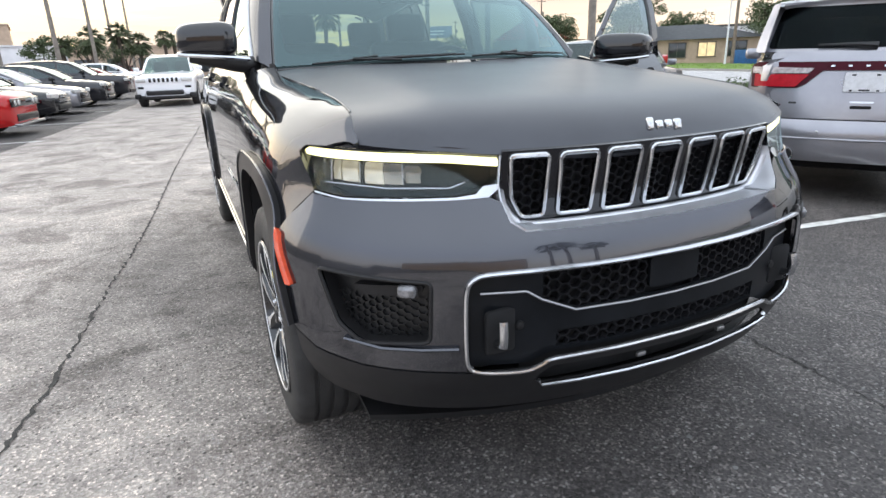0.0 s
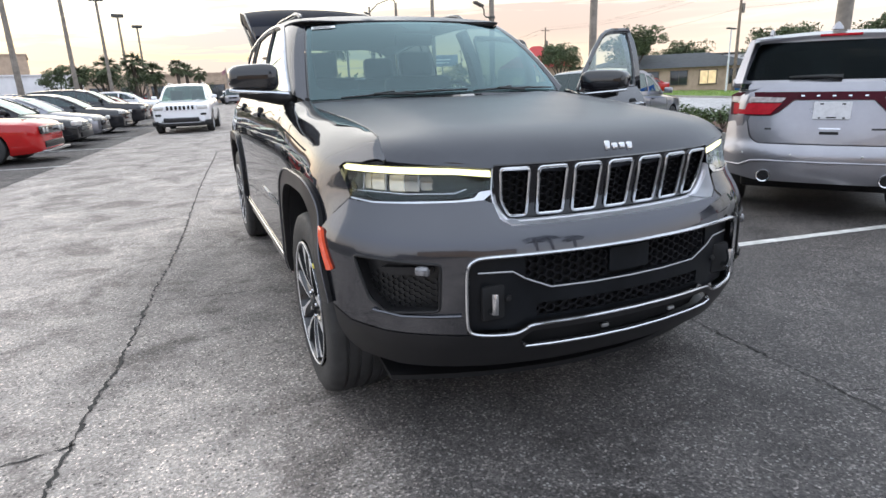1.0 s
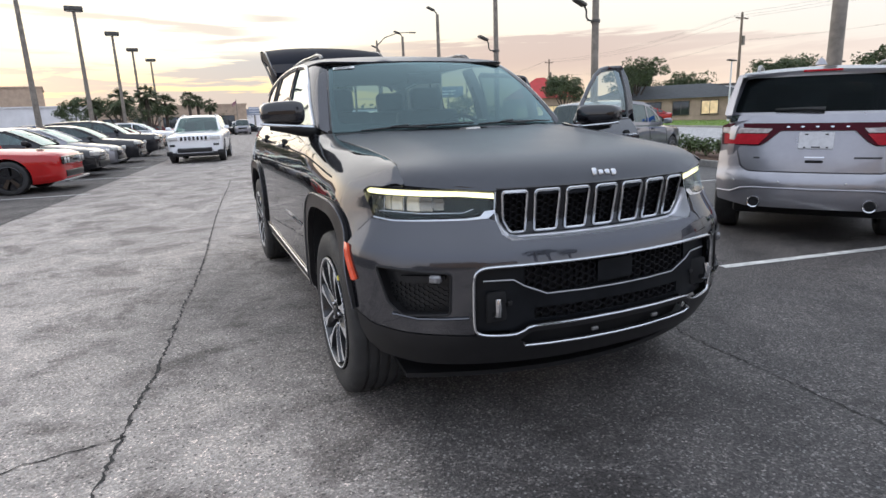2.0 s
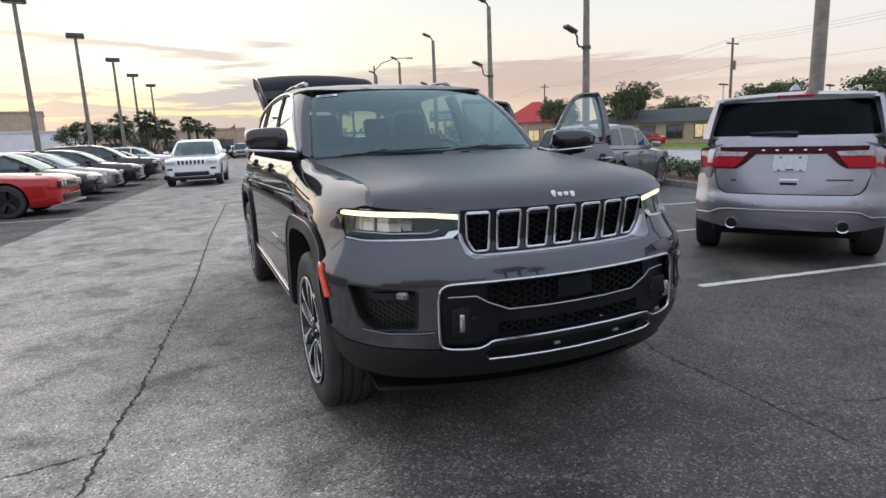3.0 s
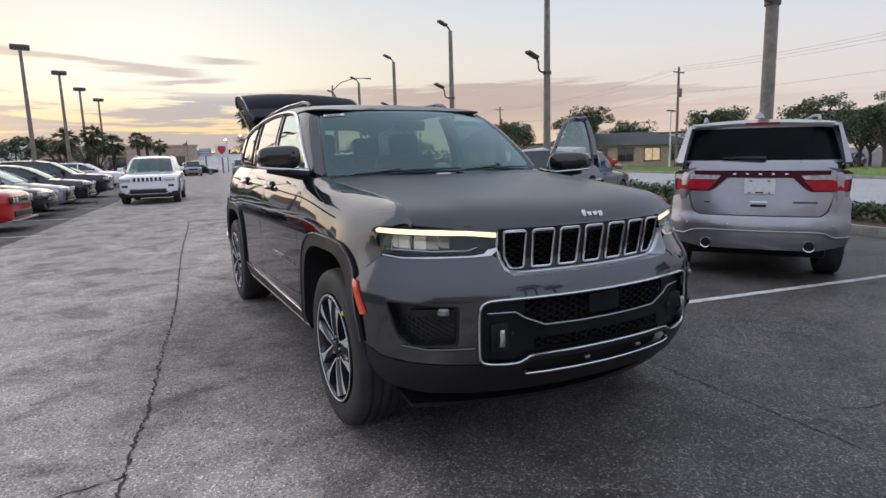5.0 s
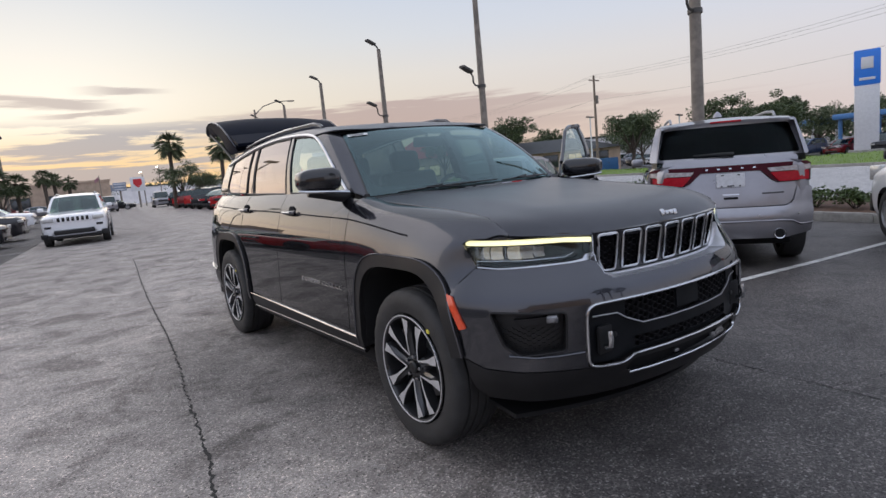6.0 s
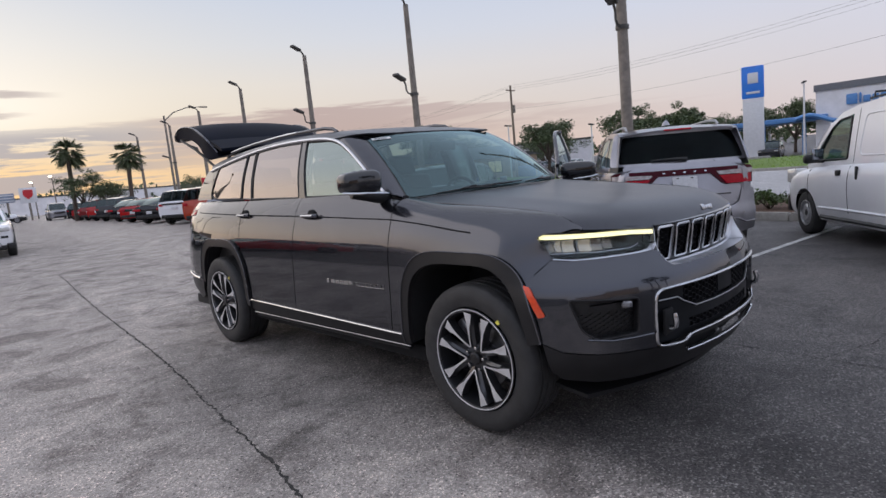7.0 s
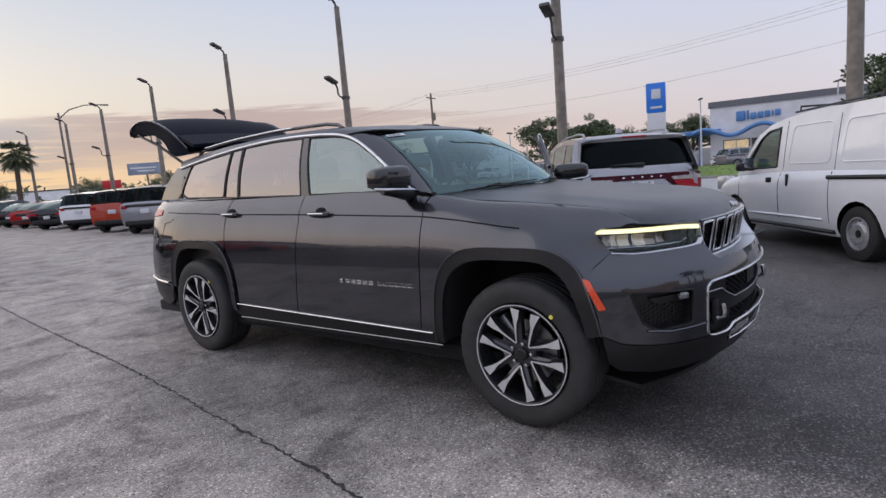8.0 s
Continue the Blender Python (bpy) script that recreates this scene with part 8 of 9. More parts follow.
def flood_post(x, y, h, low, toward):
    p = thing("lamp_post", pose(x, y, 0), "grey lamp post with flood lamps on top and arm", "lamp post", lg)
    bm = bmesh.new()
    tube(bm, [(0, 0, -0.3), (0, 0, h * 0.5), (0, 0, h)], [0.145, 0.125, 0.095], 10)
    part("pole", bm, GALV, p)
    t = Vector(toward).normalized()
    bm = bmesh.new()
    tube(bm, [(0, 0, h - 0.05), tuple(t * 0.10 + Vector((0, 0, h + 0.12))), tuple(t * 0.25 + Vector((0, 0, h + 0.22)))], 0.04, 8)
    flood(bm, tuple(t * 0.48 + Vector((0, 0, h + 0.30))), t)
    part("top_lamp", bm, BRONZE, p)
    if low:
        bm = bmesh.new()
        lathe(bm, [(0.16, -0.05), (0.16, 0.05)], 12, "Z", (0, 0, low))
        tube(bm, [tuple(t * 0.12 + Vector((0, 0, low))), tuple(t * 0.36 + Vector((0, 0, low + 0.02))), tuple(t * 0.45 + Vector((0, 0, low + 0.12))), tuple(t * 0.45 + Vector((0, 0, low + 0.32))), tuple(t * 0.55 + Vector((0, 0, low + 0.45)))], 0.032, 8)
        flood(bm, tuple(t * 0.78 + Vector((0, 0, low + 0.56))), t)
        part("arm_lamp", bm, BRONZE, p)
    bm = bmesh.new()
    tube(bm, [(0, 0, -0.3), (0, 0, 0.35)], 0.28, 14)
    part("base", bm, CONCRETE, p)


TW = (-0.80, -0.15, 0)
flood_post(10.45, 5.3, 9.0, 4.35, TW)
for x, y in ((11.70, 14.5), (12.50, 23.1), (13.45, 32.4), (14.6, 42.2), (15.4, 51.0), (15.4, 60.35)):
    flood_post(x, y, 7.45, 4.25, TW)
flood_post(9.75, -0.86, 9.0, 0, (-0.5, -0.8, 0))
# road lamp with a long bowed arm
p = thing("street_lamp", pose(16.9, 56.4, 0), "tall street lamp with a long bowed arm", "street lamp")
bm = bmesh.new()
tube(bm, [(0, 0, -0.3), (0, 0, 9.0)], [0.14, 0.09], 8)
part("pole", bm, GALV, p)
bm = bmesh.new()
tube(bm, [(0, 0, 8.5), (0.9, 0.0, 9.3), (2.2, 0.0, 9.75), (3.6, 0.0, 9.85)], [0.06, 0.05, 0.045, 0.04], 8)
box(bm, (3.9, 0, 9.83), (0.7, 0.26, 0.12), bevel=0.03)
part("arm", bm, GALV, p)


def timber_pole(x, y, h):
    p = thing("utility_pole", pose(x, y, gz(x, y), 0, 0, 8), "timber utility pole with a cross arm", "utility pole", "utility poles by the road")
    bm = bmesh.new()
    tube(bm, [(0, 0, -0.3), (0, 0, h)], [0.16, 0.10], 8)
    part("pole", bm, TIMBER, p)
    bm = bmesh.new()
    box(bm, (0, 0, h - 0.5), (1.8, 0.10, 0.12), bevel=0.02)
    part("cross_arm", bm, TIMBER, p)
    bm = bmesh.new()
    lathe(bm, [(0.001, -0.4), (0.2, -0.4), (0.2, 0.4), (0.001, 0.4)], 12, "Z", (0.30, 0, h - 2.4))
    part("transformer", bm, GALV, p)


poles = [(45.3, 37.3), (37.5, -4.0), (53.0, 80.0), (62, 130)]
for x, y in poles:
    timber_pole(x, y, 9.6)
order = [poles[1], poles[0], poles[2], poles[3]]
for (x0, y0), (x1, y1) in zip([(30.0, -46.0)] + order, order):
    for off, h in ((-0.8, 9.25), (0.0, 9.6), (0.8, 9.25), (0.0, 7.2)):
        bm = bmesh.new()
        tube(bm, [(x0 + off + (x1 - x0) * t, y0 + (y1 - y0) * t, h + gz(x0, y0) * (1 - t) + gz(x1, y1) * t - 0.9 * 4 * t * (1 - t)) for t in np.linspace(0, 1, 12)], 0.0075, 5)
        solo("power_line", bm, WIRE, "thin black overhead power line", "power line", "power lines")

# ---- plants ----
BARK = mat("tree_bark", (0.09, 0.07, 0.055), 0.9, vary=0.3, scale=8.0, bump=0.5, bscale=20.0)


def leaf_mat(name, a, b):
    m = bpy.data.materials.new(name)
    m.use_nodes = True
    t = m.node_tree
    p = t.nodes["Principled BSDF"]
    g = t.nodes.new("ShaderNodeNewGeometry")
    r = ramp(t, [(0.0, a), (1.0, b)], "LINEAR")
    t.links.new(g.outputs["Random Per Island"], r.inputs[0])
    t.links.new(r.outputs[0], p.inputs["Base Color"])
    p.inputs["Roughness"].default_value = 0.6
    return m


OAK = leaf_mat("oak_leaves", (0.034, 0.056, 0.022), (0.105, 0.135, 0.055))
PALM = leaf_mat("palm_leaves", (0.045, 0.065, 0.030), (0.12, 0.14, 0.065))
SHRUB = leaf_mat("shrub_leaves", (0.030, 0.055, 0.014), (0.10, 0.15, 0.045))


def leaves(bm, c, r, n, size, rg):
    for _ in range(n):
        d = Vector((rg.gauss(0, 1), rg.gauss(0, 1), rg.gauss(0, 1))).normalized() * (rg.random() ** 0.35)
        p = Vector(c) + Vector((d.x * r[0], d.y * r[1], d.z * r[2]))
        a = Vector((rg.uniform(-1, 1), rg.uniform(-1, 1), rg.uniform(-0.6, 0.6))).normalized()
        b = a.cross(Vector((rg.uniform(-1, 1), rg.uniform(-1, 1), rg.uniform(-1, 1)))).normalized()
        s = size * rg.uniform(0.6, 1.4)
        bm.faces.new([bm.verts.new(p + q) for q in (a * s, b * s * 0.55, -a * s, -b * s * 0.55)])


def tree(x, y, h, spread, seed, label="broad dark green oak tree", n=7500, bare=0.0, size=None):
    h, spread = h * (0.72 if x > 60 else 0.88), spread * 0.95
    rg = random.Random(seed)
    t = thing("tree", pose(x, y, gz(x, y)), label, "tree", "trees")
    bm = bmesh.new()
    th = h * 0.34
    tube(bm, [(0, 0, -0.3), (rg.uniform(-0.1, 0.1), 0, th * 0.5), (rg.uniform(-0.2, 0.2), rg.uniform(-0.2, 0.2), th), (0, 0, h * 0.62)], [h * 0.035, h * 0.028, h * 0.024, h * 0.012], 8)
    ends = []
    for k in range(7):
        a = 2 * math.pi * k / 7 + rg.uniform(-0.3, 0.3)
        e = Vector((math.cos(a) * spread * rg.uniform(0.45, 0.72), math.sin(a) * spread * rg.uniform(0.45, 0.72), h * rg.uniform(0.52, 0.82)))
        mid = e * 0.5 + Vector((0, 0, th * 0.55))
        tube(bm, [(0, 0, th * rg.uniform(0.7, 1.0)), tuple(mid), tuple(e)], [h * 0.017, h * 0.010, h * 0.004], 6)
        ends.append(e)
    part("trunk", bm, BARK, t)
    bm = bmesh.new()
    blobs = [(e, rg.uniform(0.26, 0.42)) for e in ends] + [(Vector((rg.uniform(-0.35, 0.35) * spread, rg.uniform(-0.35, 0.35) * spread, h * rg.uniform(0.66, 0.90))), rg.uniform(0.26, 0.40)) for _ in range(6)]
    for e, k in blobs:
        r = spread * k
        for _ in range(5):
            c = e + Vector((rg.gauss(0, 0.45), rg.gauss(0, 0.45), rg.gauss(0, 0.3))) * r
            leaves(bm, c, (r * 0.55, r * 0.55, r * 0.40), int(n / (len(blobs) * 5) * (1 - bare)), size or h * 0.0175, rg)
    part("crown", bm, OAK, t, smooth=False)
    return t


for i, (x, y, h, sp) in enumerate(((41.5, 46.5, 7.2, 3.9), (38.6, 55.0, 6.2, 3.2), (47.0, 52.0, 6.0, 3.2), (55.5, 53.8, 6.4, 3.4), (50.0, 36.5, 7.2, 4.0), (50.5, 27.0, 7.4, 3.9), (56.5, 26.5, 6.6, 3.6), (65.5, 30.0, 7.4, 4.2), (72.0, 27.5, 7.0, 4.0),
                                    (80.0, 24.5, 8.2, 4.4), (76.0, 19.5, 8.4, 3.8), (84.0, 30.0, 7.6, 4.2), (48.0, -1.5, 9.0, 4.2), (46.5, 19.8, 6.4, 3.0), (62.0, 44.0, 7.0, 4.2), (70.0, 52.0, 7.4, 4.6), (45.0, 66.0, 7.0, 4.2), (52.0, 78.0, 7.6, 4.8))):
    tree(x, y, h, sp, 20 + i, bare=0.35 if i in (5, 12) else 0.0)
tree(56.8, 51.5, 6.6, 2.4, 77, "thin sparse roadside tree", 500)
for i, (x, y, h, sp) in enumerate(((9.4, 57.5, 5.0, 2.6), (11.2, 56.6, 3.6, 2.2), (24.5, 73.0, 4.4, 3.0), (30.0, 80.0, 4.2, 3.0), (36.5, 78.0, 5.0, 3.2), (-8.0, 63.0, 5.2, 3.0), (-5.0, 66.0, 4.6, 2.8), (-11.0, 60.5, 4.8, 2.4), (20.0, 92.0, 4.6, 3.4), (4.0, 98.0, 4.2, 3.4))):
    tree(x, y, h, sp, 50 + i, "small dense green tree by the car park", 4200)


def palm(x, y, h, r, seed):
    rg = random.Random(seed)
    t = thing("palm_tree", pose(x, y, 0), "tall palm tree with a round fan crown", "palm tree", "palm trees")
    bm = bmesh.new()
    lean = rg.uniform(-0.06, 0.06) * h
    tube(bm, [(0, 0, -0.3), (lean * 0.3, 0, h * 0.4), (lean, 0, h * 0.94)], [0.24, 0.17, 0.20], 9)
    part("trunk", bm, BARK, t)
    bm = bmesh.new()
    for k in range(78):
        a, el = rg.uniform(0, 6.28), rg.uniform(-1.1, 1.45)
        d = Vector((math.cos(a) * math.cos(el), math.sin(a) * math.cos(el), math.sin(el)))
        side = d.cross(Vector((0, 0, 1))).normalized()
        base = Vector((lean, 0, h * 0.94))
        tip = base + d * r * rg.uniform(0.75, 1.0) + Vector((0, 0, -0.18 * r))
        stem = base + d * r * 0.42
        for j in range(11):
            w = (j - 5) / 5
            e = stem + (tip - stem) * (1 - 0.35 * w * w) + side * w * r * 0.42 + Vector((0, 0, -0.12 * r * abs(w)))
            sd = (e - stem).cross(d).normalized() * 0.035 * r if (e - stem).cross(d).length > 1e-6 else side * 0.03
            bm.faces.new([bm.verts.new(q) for q in (stem + sd, e, stem - sd)])
        bm.faces.new([bm.verts.new(q) for q in (base + side * 0.02, stem + side * 0.015, stem - side * 0.015, base - side * 0.02)])
    part("crown", bm, PALM, t, smooth=False)


for i, (x, y, h, r) in enumerate(((8.9, 59.0, 6.6, 1.45), (12.3, 54.0, 5.7, 1.35), (-1.2, 74.0, 4.8, 1.25), (-0.2, 77.0, 4.6, 1.2), (1.0, 74.5, 4.0, 1.1), (-5.2, 64.0, 4.8, 1.5), (-3.6, 66.5, 4.0, 1.5), (-7.2, 61.0, 4.2, 1.6), (-9.4, 60.0, 3.6, 1.2))):
    palm(x, y, h, r * (1.25 if i < 2 else 1.0), 5 + i)
for i, (x, y, h) in enumerate(((1.6, -15.0, 6.6), (3.2, -16.0, 7.4), (5.6, -17.0, 6.2))):
    palm(x, y, h, 1.7, 40 + i)


def shrub(x, y, r, h, seed, n=1100):
    rg = random.Random(seed)
    t = thing("shrub", pose(x, y, gz(x, y) + 0.09), "low green leafy shrub in the mulch bed", "shrub", "shrubs in the planting bed")
    bm = bmesh.new()
    for k in range(9):
        a = rg.uniform(0, 6.28)
        tube(bm, [(0, 0, 0), (math.cos(a) * r * 0.4, math.sin(a) * r * 0.4, h * 0.5), (math.cos(a) * r * 0.7, math.sin(a) * r * 0.7, h * 0.85)], [0.012, 0.008, 0.004], 5)
    part("stems", bm, BARK, t)
    bm = bmesh.new()
    for k in range(16):
        c = (rg.gauss(0, 0.45) * r, rg.gauss(0, 0.45) * r, h * rg.uniform(0.35, 0.85))
        leaves(bm, c, (r * 0.42, r * 0.42, h * 0.28), n // 16, 0.035, rg)
    part("leaves", bm, SHRUB, t, smooth=False)


rg0 = random.Random(3)
shrub(*along(1.05, 9.35)[:2], 0.52, 0.60, 101, 1700)
shrub(*along(2.1, 9.7)[:2], 0.38, 0.34, 102, 900)
shrub(*along(3.0, 9.6)[:2], 0.42, 0.36, 103, 900)
for k in range(30):
    a = 3.9 + k * 0.76
    hgt = 0.55 if a > 6 else 0.36
    shrub(*along(a, 9.6 + rg0.uniform(-0.2, 0.2))[:2], 0.46, hgt * rg0.uniform(0.9, 1.2), 110 + k, 800)

# ---- buildings and signs ----
STUCCO = mat("tan_stucco", (0.48, 0.36, 0.27), 0.9, vary=0.12, scale=1.5, bump=0.2, bscale=12.0)
OFFWHITE = mat("off_white_wall", (0.80, 0.78, 0.79), 0.85, vary=0.08, scale=0.8)
GREY_ROOF = mat("dark_shingle_roof", (0.055, 0.06, 0.065), 0.9, vary=0.2, scale=3.0, bump=0.3, bscale=9.0)
RED_ROOF = mat("red_roof", (0.42, 0.03, 0.03), 0.6, vary=0.15, scale=2.0)
BLUE_SIGN = mat("blue_sign", (0.02, 0.14, 0.50), 0.4, vary=0.08, scale=1.0, emit=(0.02, 0.14, 0.55), power=0.25)
WAVE = mat("blue_wave", (0.10, 0.26, 0.55), 0.4, vary=0.1)
SIGN_WHITE = mat("white_sign", (0.70, 0.70, 0.72), 0.5, vary=0.05)
SHOP_GLASS = mat("dark_shop_glass", (0.03, 0.035, 0.04), 0.08, 0.0, 0.5, vary=0.2, scale=2.0)
LIT_SHOP = mat("lit_shop_window", (0.5, 0.4, 0.25), 0.4, emit=(1.0, 0.75, 0.4), power=0.35, vary=0.3, scale=2.0)
RED_SIGN = mat("red_sign", (0.55, 0.02, 0.03), 0.4, vary=0.06)
BOARD = mat("grey_blue_board", (0.26, 0.30, 0.38), 0.6, vary=0.2, scale=1.2)
WHITE_LAMP = mat("lit_street_lamp", (1, 1, 1), 0.4, emit=(1.0, 0.86, 0.62), power=6.0)


def house_block(name, x, y, rz, size, wall, roofm, label, hip=0.0, windows=(), parapet=0.3):
    """size: across, deep, high. windows: (across, up, width, height, material) on the front."""
    b = thing(name, pose(x, y, gz(x, y), 0, 0, rz), label, "building")
    w, d, h = size
    bm = bmesh.new()
    box(bm, (0, d / 2, h / 2 - 0.15), (w, d, h + 0.3))
    part("wall", bm, wall, b)
    bm = bmesh.new()
    if hip:
        o = 0.5
        base = [(-w / 2 - o, -o), (w / 2 + o, -o), (w / 2 + o, d + o), (-w / 2 - o, d + o)]
        v = [bm.verts.new((*q, h)) for q in base] + [bm.verts.new((-w / 2 + d * 0.5, d / 2, h + hip)), bm.verts.new((w / 2 - d * 0.5, d / 2, h + hip))]
        for q in ((0, 1, 5, 4), (1, 2, 5), (2, 3, 4, 5), (3, 0, 4), (3, 2, 1, 0)):
            bm.faces.new([v[i] for i in q])
    else:
        for c, s_ in (((0, 0.0, h + parapet / 2), (w + 0.3, 0.3, parapet)), ((0, d, h + parapet / 2), (w + 0.3, 0.3, parapet)), ((-w / 2, d / 2, h + parapet / 2), (0.3, d, parapet)), ((w / 2, d / 2, h + parapet / 2), (0.3, d, parapet)), ((0, d / 2, h + 0.02), (w, d, 0.04))):
            box(bm, c, s_)
    part("roof", bm, roofm, b)
    for wx, wz, ww, wh, wm in windows:
        bm = bmesh.new()
        box(bm, (wx, -0.03, wz), (ww, 0.10, wh), bevel=0.02)
        wi = part("window", bm, wm, b)
        bm = bmesh.new()
        for q, s_ in (((wx, -0.06, wz + wh / 2), (ww + 0.16, 0.14, 0.08)), ((wx, -0.06, wz - wh / 2), (ww + 0.16, 0.16, 0.08)), ((wx - ww / 2, -0.06, wz), (0.08, 0.14, wh)), ((wx + ww / 2, -0.06, wz), (0.08, 0.14, wh)), ((wx, -0.06, wz), (0.05, 0.13, wh))):
            box(bm, q, s_)
        part("window_frame", bm, BRONZE, wi)
    return b


SLATE = mat("slate_grey_fascia", (0.16, 0.165, 0.18), 0.6, vary=0.1)
# showroom across the road: its front faces the car park
SX, SY, SR = 63.4, 2.0, -83.0
show = house_block("showroom", SX, SY, SR, (24.0, 16.0, 5.9), OFFWHITE, SLATE, "pale car showroom with blue sign and glass front", parapet=0.6,
                   windows=[(-9.6 + 2.6 * k, 1.35, 2.3, 2.3, SHOP_GLASS if k % 3 == 1 else LIT_SHOP) for k in range(7)])
k0 = -9.6
for k, w in enumerate((0.85, 0.18, 0.55, 0.48, 0.48, 0.16, 0.48)):
    bm = bmesh.new()
    hgt = 0.95 if k in (0, 1) else 0.62
    box(bm, (k0 + w / 2, -0.12, 4.35 + hgt / 2 + 0.03 * k), (w, 0.18, hgt), bevel=0.10)
    part("sign_letter_shape", bm, WAVE, show, "plain blue sign shape")
    k0 += w + 0.12
bm = bmesh.new()
tube(bm, [(-13.5 + 0.3 * k, -0.9, 3.30 + 0.42 * math.sin(k * 0.36 + 0.4) + 0.008 * k) for k in range(88)], 0.36, 8, flat=0.6)
part("wave_canopy", bm, WAVE, show, "blue wavy canopy band")
bm = bmesh.new()
box(bm, (-15.5, 3.0, 3.5), (9.0, 7.0, 0.5), bevel=0.08)
for x in (-19.5, -16.5, -13.0):
    tube(bm, [(x, 0.2, 0), (x, 0.2, 3.4)], 0.18, 8)
part("service_canopy", bm, WAVE, show, "blue canopy on white posts")
# pylon sign with an unlettered emblem
py = thing("pylon_sign", pose(56.4, 17.6, gz(56.4, 17.6), 0, 0, -70), "tall white pylon sign with a blue top panel", "sign")
bm = bmesh.new()
box(bm, (0, 0, 2.9), (1.75, 0.55, 5.8), bevel=0.08)
part("pylon", bm, SIGN_WHITE, py)
bm = bmesh.new()
box(bm, (0, 0, 7.25), (1.85, 0.62, 2.9), bevel=0.12)
top_ = part("sign_panel", bm, BLUE_SIGN, py, "blue sign panel")
bm = bmesh.new()
box(bm, (0, -0.34, 7.6), (0.85, 0.08, 0.95), bevel=0.03)
box(bm, (0, -0.34, 6.3), (1.1, 0.06, 0.22), bevel=0.02)
part("emblem_shape", bm, SIGN_WHITE, top_)
bm = bmesh.new()
box(bm, (0, 0, 0.2), (2.6, 1.6, 0.4), bevel=0.1)
part("plinth", bm, CONCRETE, py)
# far canopy, low shop, red roof
cn_ = thing("fuel_canopy", pose(82.0, 29.5, gz(82.0, 29.5), 0, 0, -70), "long flat blue canopy on white posts", "canopy")
bm = bmesh.new()
box(bm, (0, 0, 3.6), (12.0, 7.0, 0.75), bevel=0.1)
part("canopy_roof", bm, WAVE, cn_)
for k in range(5):
    bm = bmesh.new()
    tube(bm, [(-5 + 2.5 * k, -2.8, 0), (-5 + 2.5 * k, -2.8, 3.4)], 0.16, 8)
    part("post", bm, SIGN_WHITE, cn_)
house_block("low_shop", 42.5, 43.0, -45.0, (17.0, 9.0, 2.2), STUCCO, GREY_ROOF, "low tan shop with a dark hipped roof", hip=1.45, windows=[(-6.5 + 2.6 * k, 1.25, 1.5, 1.3, LIT_SHOP if k in (1, 4) else SHOP_GLASS) for k in range(6)])
house_block("grey_store", 72.0, 62.0, -50.0, (30.0, 14.0, 4.4), OFFWHITE, BRONZE, "long pale grey store behind the trees")
house_block("red_roofed_shop", 39.5, 62.0, -38.0, (8.0, 7.0, 3.2), STUCCO, RED_ROOF, "small shop with a bright red roof", hip=2.7, windows=[(-2 + 2 * k, 1.5, 1.4, 1.4, LIT_SHOP) for k in range(3)])
bm = bmesh.new()
box(bm, (0, 0, 0.65), (2.0, 1.4, 1.3), bevel=0.05)
solo("blue_container", bm, mat("blue_container_paint", (0.03, 0.13, 0.30), 0.5, vary=0.2), "blue steel waste container by the shop", "container", m=pose(48.0, 38.3, gz(48.0, 38.3), 0, 0, -40))
# left of the lane
house_block("tan_store", -4.0, 96.0, 0.0, (22.0, 12.0, 4.2), STUCCO, STUCCO, "tan flat-roofed store behind palms", windows=[(-8 + 4 * k, 1.6, 2.2, 2.2, SHOP_GLASS) for k in range(5)])
house_block("tall_tan_block", -27.0, 96.0, 10.0, (14.0, 12.0, 7.4), STUCCO, STUCCO, "tall tan windowless store block", parapet=0.2)
house_block("white_store", -18.5, 74.0, 8.0, (15.0, 10.0, 3.9), OFFWHITE, OFFWHITE, "long low white store wall", parapet=0.15)
house_block("far_store", 30.0, 160.0, 0.0, (60.0, 12.0, 4.0), OFFWHITE, BRONZE, "far pale store along the horizon")
house_block("far_store", 95.0, 120.0, -35.0, (50.0, 12.0, 4.2), STUCCO, GREY_ROOF, "far tan store along the horizon")
house_block("far_store", -60.0, 120.0, 25.0, (50.0, 12.0, 5.0), STUCCO, BRONZE, "far tan store along the horizon")
bm = bmesh.new()
rgf = random.Random(8)
for k in range(690):
    a = -40 + k * 0.85
    r = rgf.uniform(165, 210)
    an = radians(a * 0.62 + 40)
    c = (math.cos(an) * r, math.sin(an) * r, rgf.uniform(1.2, 4.0))
    leaves(bm, c, (3.4, 3.4, 2.0), 34, 0.7, rgf)
solo("far_trees", bm, OAK, "distant line of dark trees", "trees", kind="stuff", smooth=False)


house_block("long_store", -16.0, -24.0, 180.0, (30.0, 10.0, 5.0), STUCCO, BRONZE, "plain long store wall behind the car park")


def board(name, x, y, z, w, h, rz, m, label, posts=1, hgt=None):
    b = thing(name, pose(x, y, gz(x, y), 0, 0, rz), label, "sign")
    bm = bmesh.new()
    for k in range(posts):
        px = 0 if posts == 1 else (-w / 3 + 2 * w / 3 * k)
        tube(bm, [(px, 0.12, -0.3), (px, 0.12, z)], 0.13, 8)
    part("post", bm, GALV, b)
    bm = bmesh.new()
    box(bm, (0, 0, z), (w, 0.22, h), bevel=0.03)
    return b, part("panel", bm, m, b)


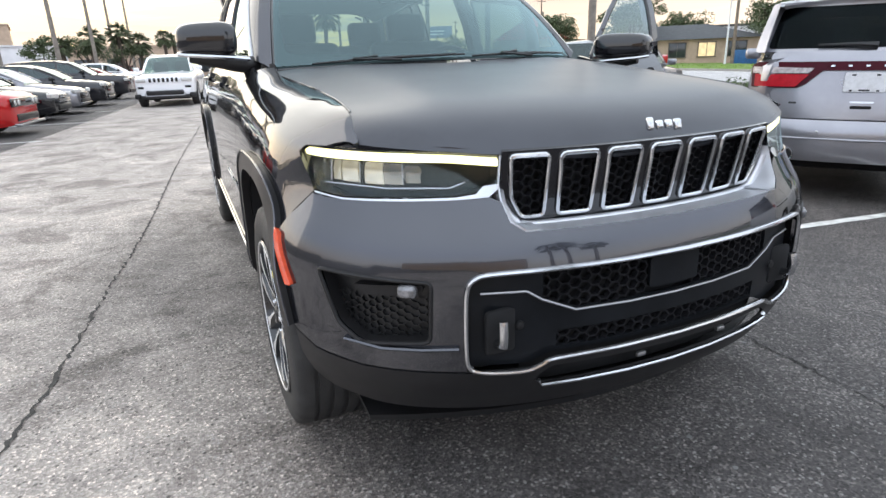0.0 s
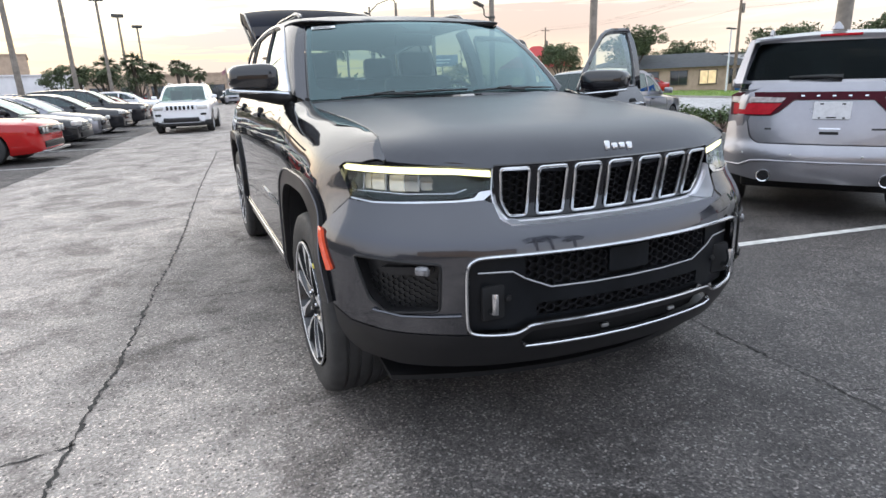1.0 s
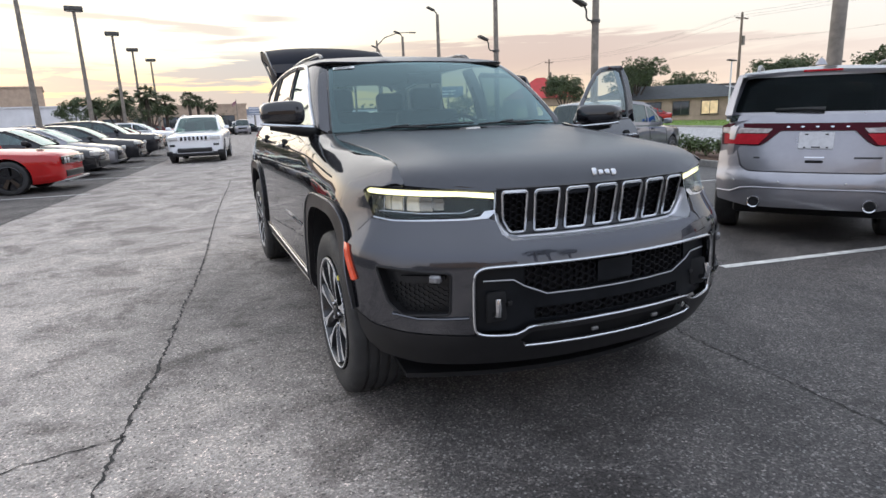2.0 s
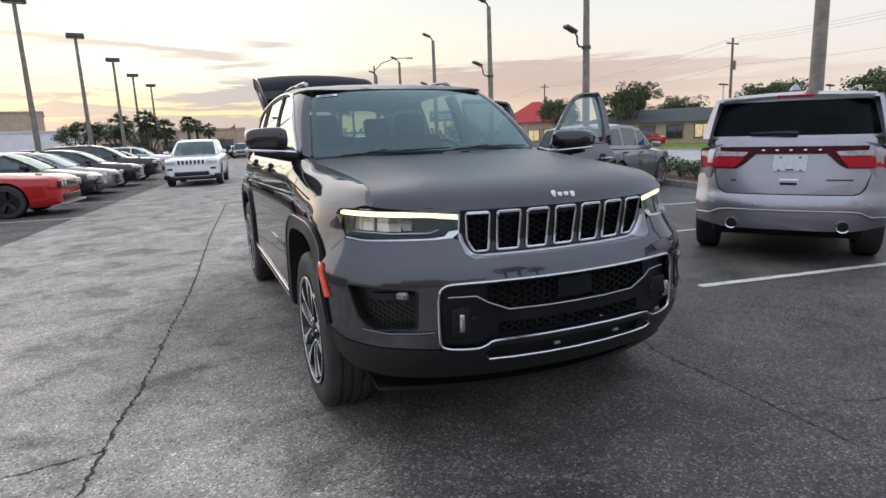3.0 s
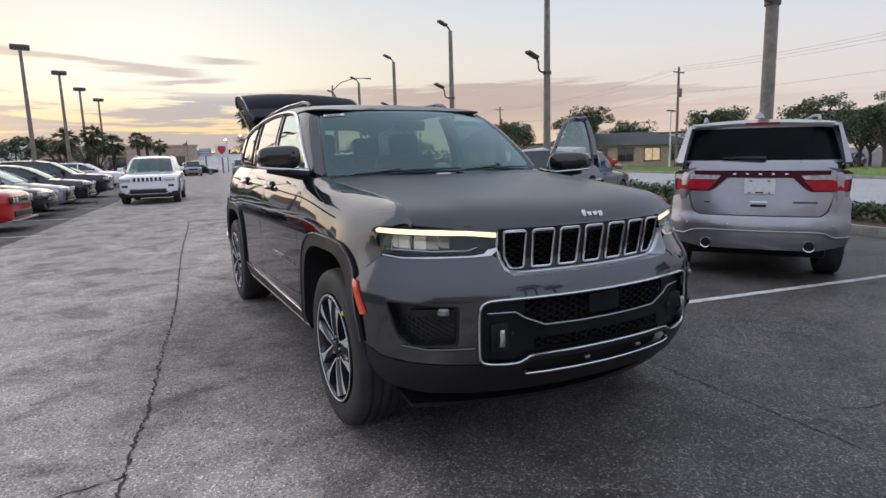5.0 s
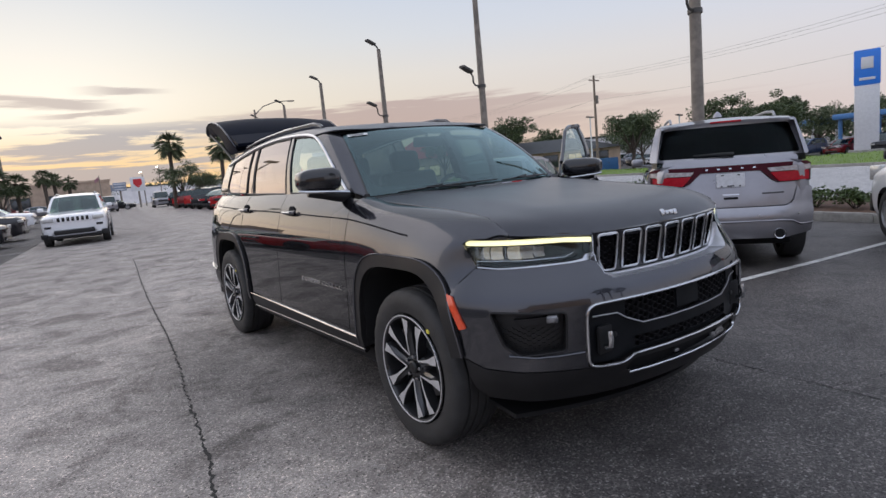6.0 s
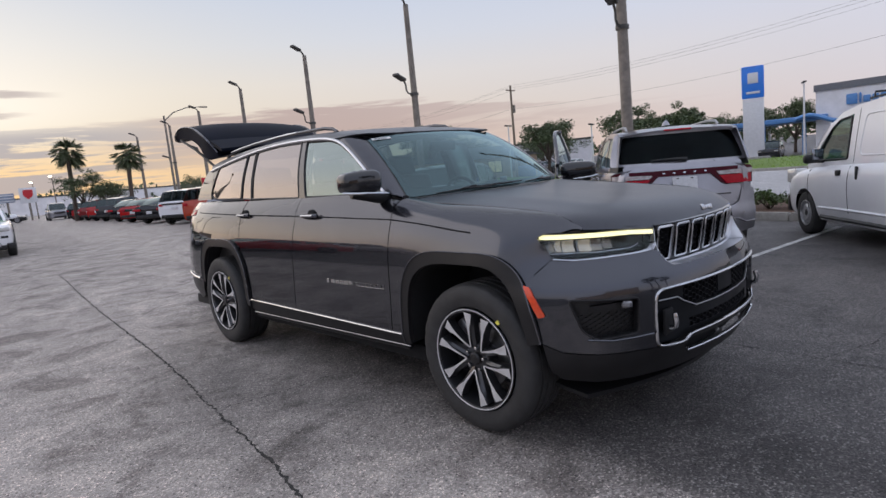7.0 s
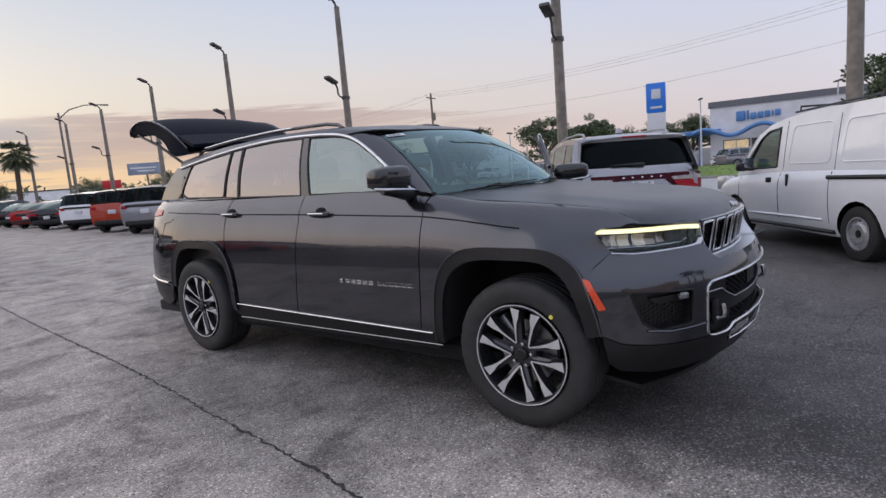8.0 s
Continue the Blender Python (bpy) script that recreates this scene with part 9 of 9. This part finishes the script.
b, pn = board("billboard", 37.0, 84.6, 5.2, 4.9, 1.7, -25, BOARD, "pale blue roadside billboard on a post")
for k in range(2):
    bm = bmesh.new()
    box(bm, (-0.4 + 0.3 * k, -0.13, 5.35 - 0.45 * k), (3.4 - 1.2 * k, 0.03, 0.22))
    part("print_bar", bm, SIGN_WHITE, pn, "unreadable print as a plain bar")
board("roadside_sign", 19.4, 54.0, 2.65, 1.5, 0.72, -20, RED_SIGN, "small dark red sign on a post")
b, pn = board("charity_sign", 10.1, 91.6, 3.35, 1.9, 2.0, -6, SIGN_WHITE, "white square sign with a red shield shape")
bm = bmesh.new()
prism(bm, rounded([(-0.55, 0.62), (0.55, 0.62), (0.55, -0.1), (0.0, -0.65), (-0.55, -0.1)], 0.15), lambda u, v, d: (u, -0.13 - d, 3.45 + v), 0.03)
part("shield_shape", bm, RED_SIGN, pn)
b, pn = board("striped_sign", 7.9, 93.0, 3.2, 1.7, 1.2, -6, BOARD, "blue striped sign beside the lane's end")
for k in range(3):
    bm = bmesh.new()
    box(bm, (0, -0.13, 2.8 + 0.38 * k), (1.5, 0.03, 0.10))
    part("stripe", bm, SIGN_WHITE, pn)
board("long_sign", 5.6, 100.0, 3.2, 4.2, 1.0, 0, BOARD, "dark long sign over the lane's end", 2)
for x, y, h in ((13.0, 91.0, 5.6), (11.6, 97.0, 5.2), (43.6, 36.6, 5.4), (57.0, 13.6, 6.6), (56.6, 2.6, 6.6), (52.0, 30.0, 5.6), (44.5, 27.5, 4.6)):
    p = thing("street_lamp", pose(x, y, gz(x, y), 0, 0, 20), "distant lamp post with a flat head", "street lamp", "distant lamps")
    bm = bmesh.new()
    tube(bm, [(0, 0, -0.3), (0, 0, h)], [0.10, 0.06], 8)
    part("pole", bm, SIGN_WHITE if x > 40 else GALV, p)
    bm = bmesh.new()
    if x < 40:
        box(bm, (-0.2, 0, h), (0.34, 0.28, 0.12), bevel=0.03)
    else:
        box(bm, (-0.45, 0, h), (0.75, 0.28, 0.12), bevel=0.03)
        box(bm, (0.45, 0, h), (0.75, 0.28, 0.12), bevel=0.03)
    part("lamp_head", bm, WHITE_LAMP if x < 40 else BRONZE, p)
fl = thing("flagpole", pose(4.6, 82.0, -0.02), "thin flagpole with a hanging striped flag", "flag")
bm = bmesh.new()
tube(bm, [(0, 0, 0), (0, 0, 4.6)], 0.05, 6)
part("pole", bm, GALV, fl)
bm = bmesh.new()
patch(bm, lambda u, v: (-0.55 * u, 0.06 * math.sin(6 * u), 4.45 - 0.45 * v - 0.35 * u), 6, 4)
part("flag", bm, mat("faded_flag_cloth", (0.42, 0.22, 0.24), 0.8, vary=0.3, scale=4.0), fl, thick=0.01)
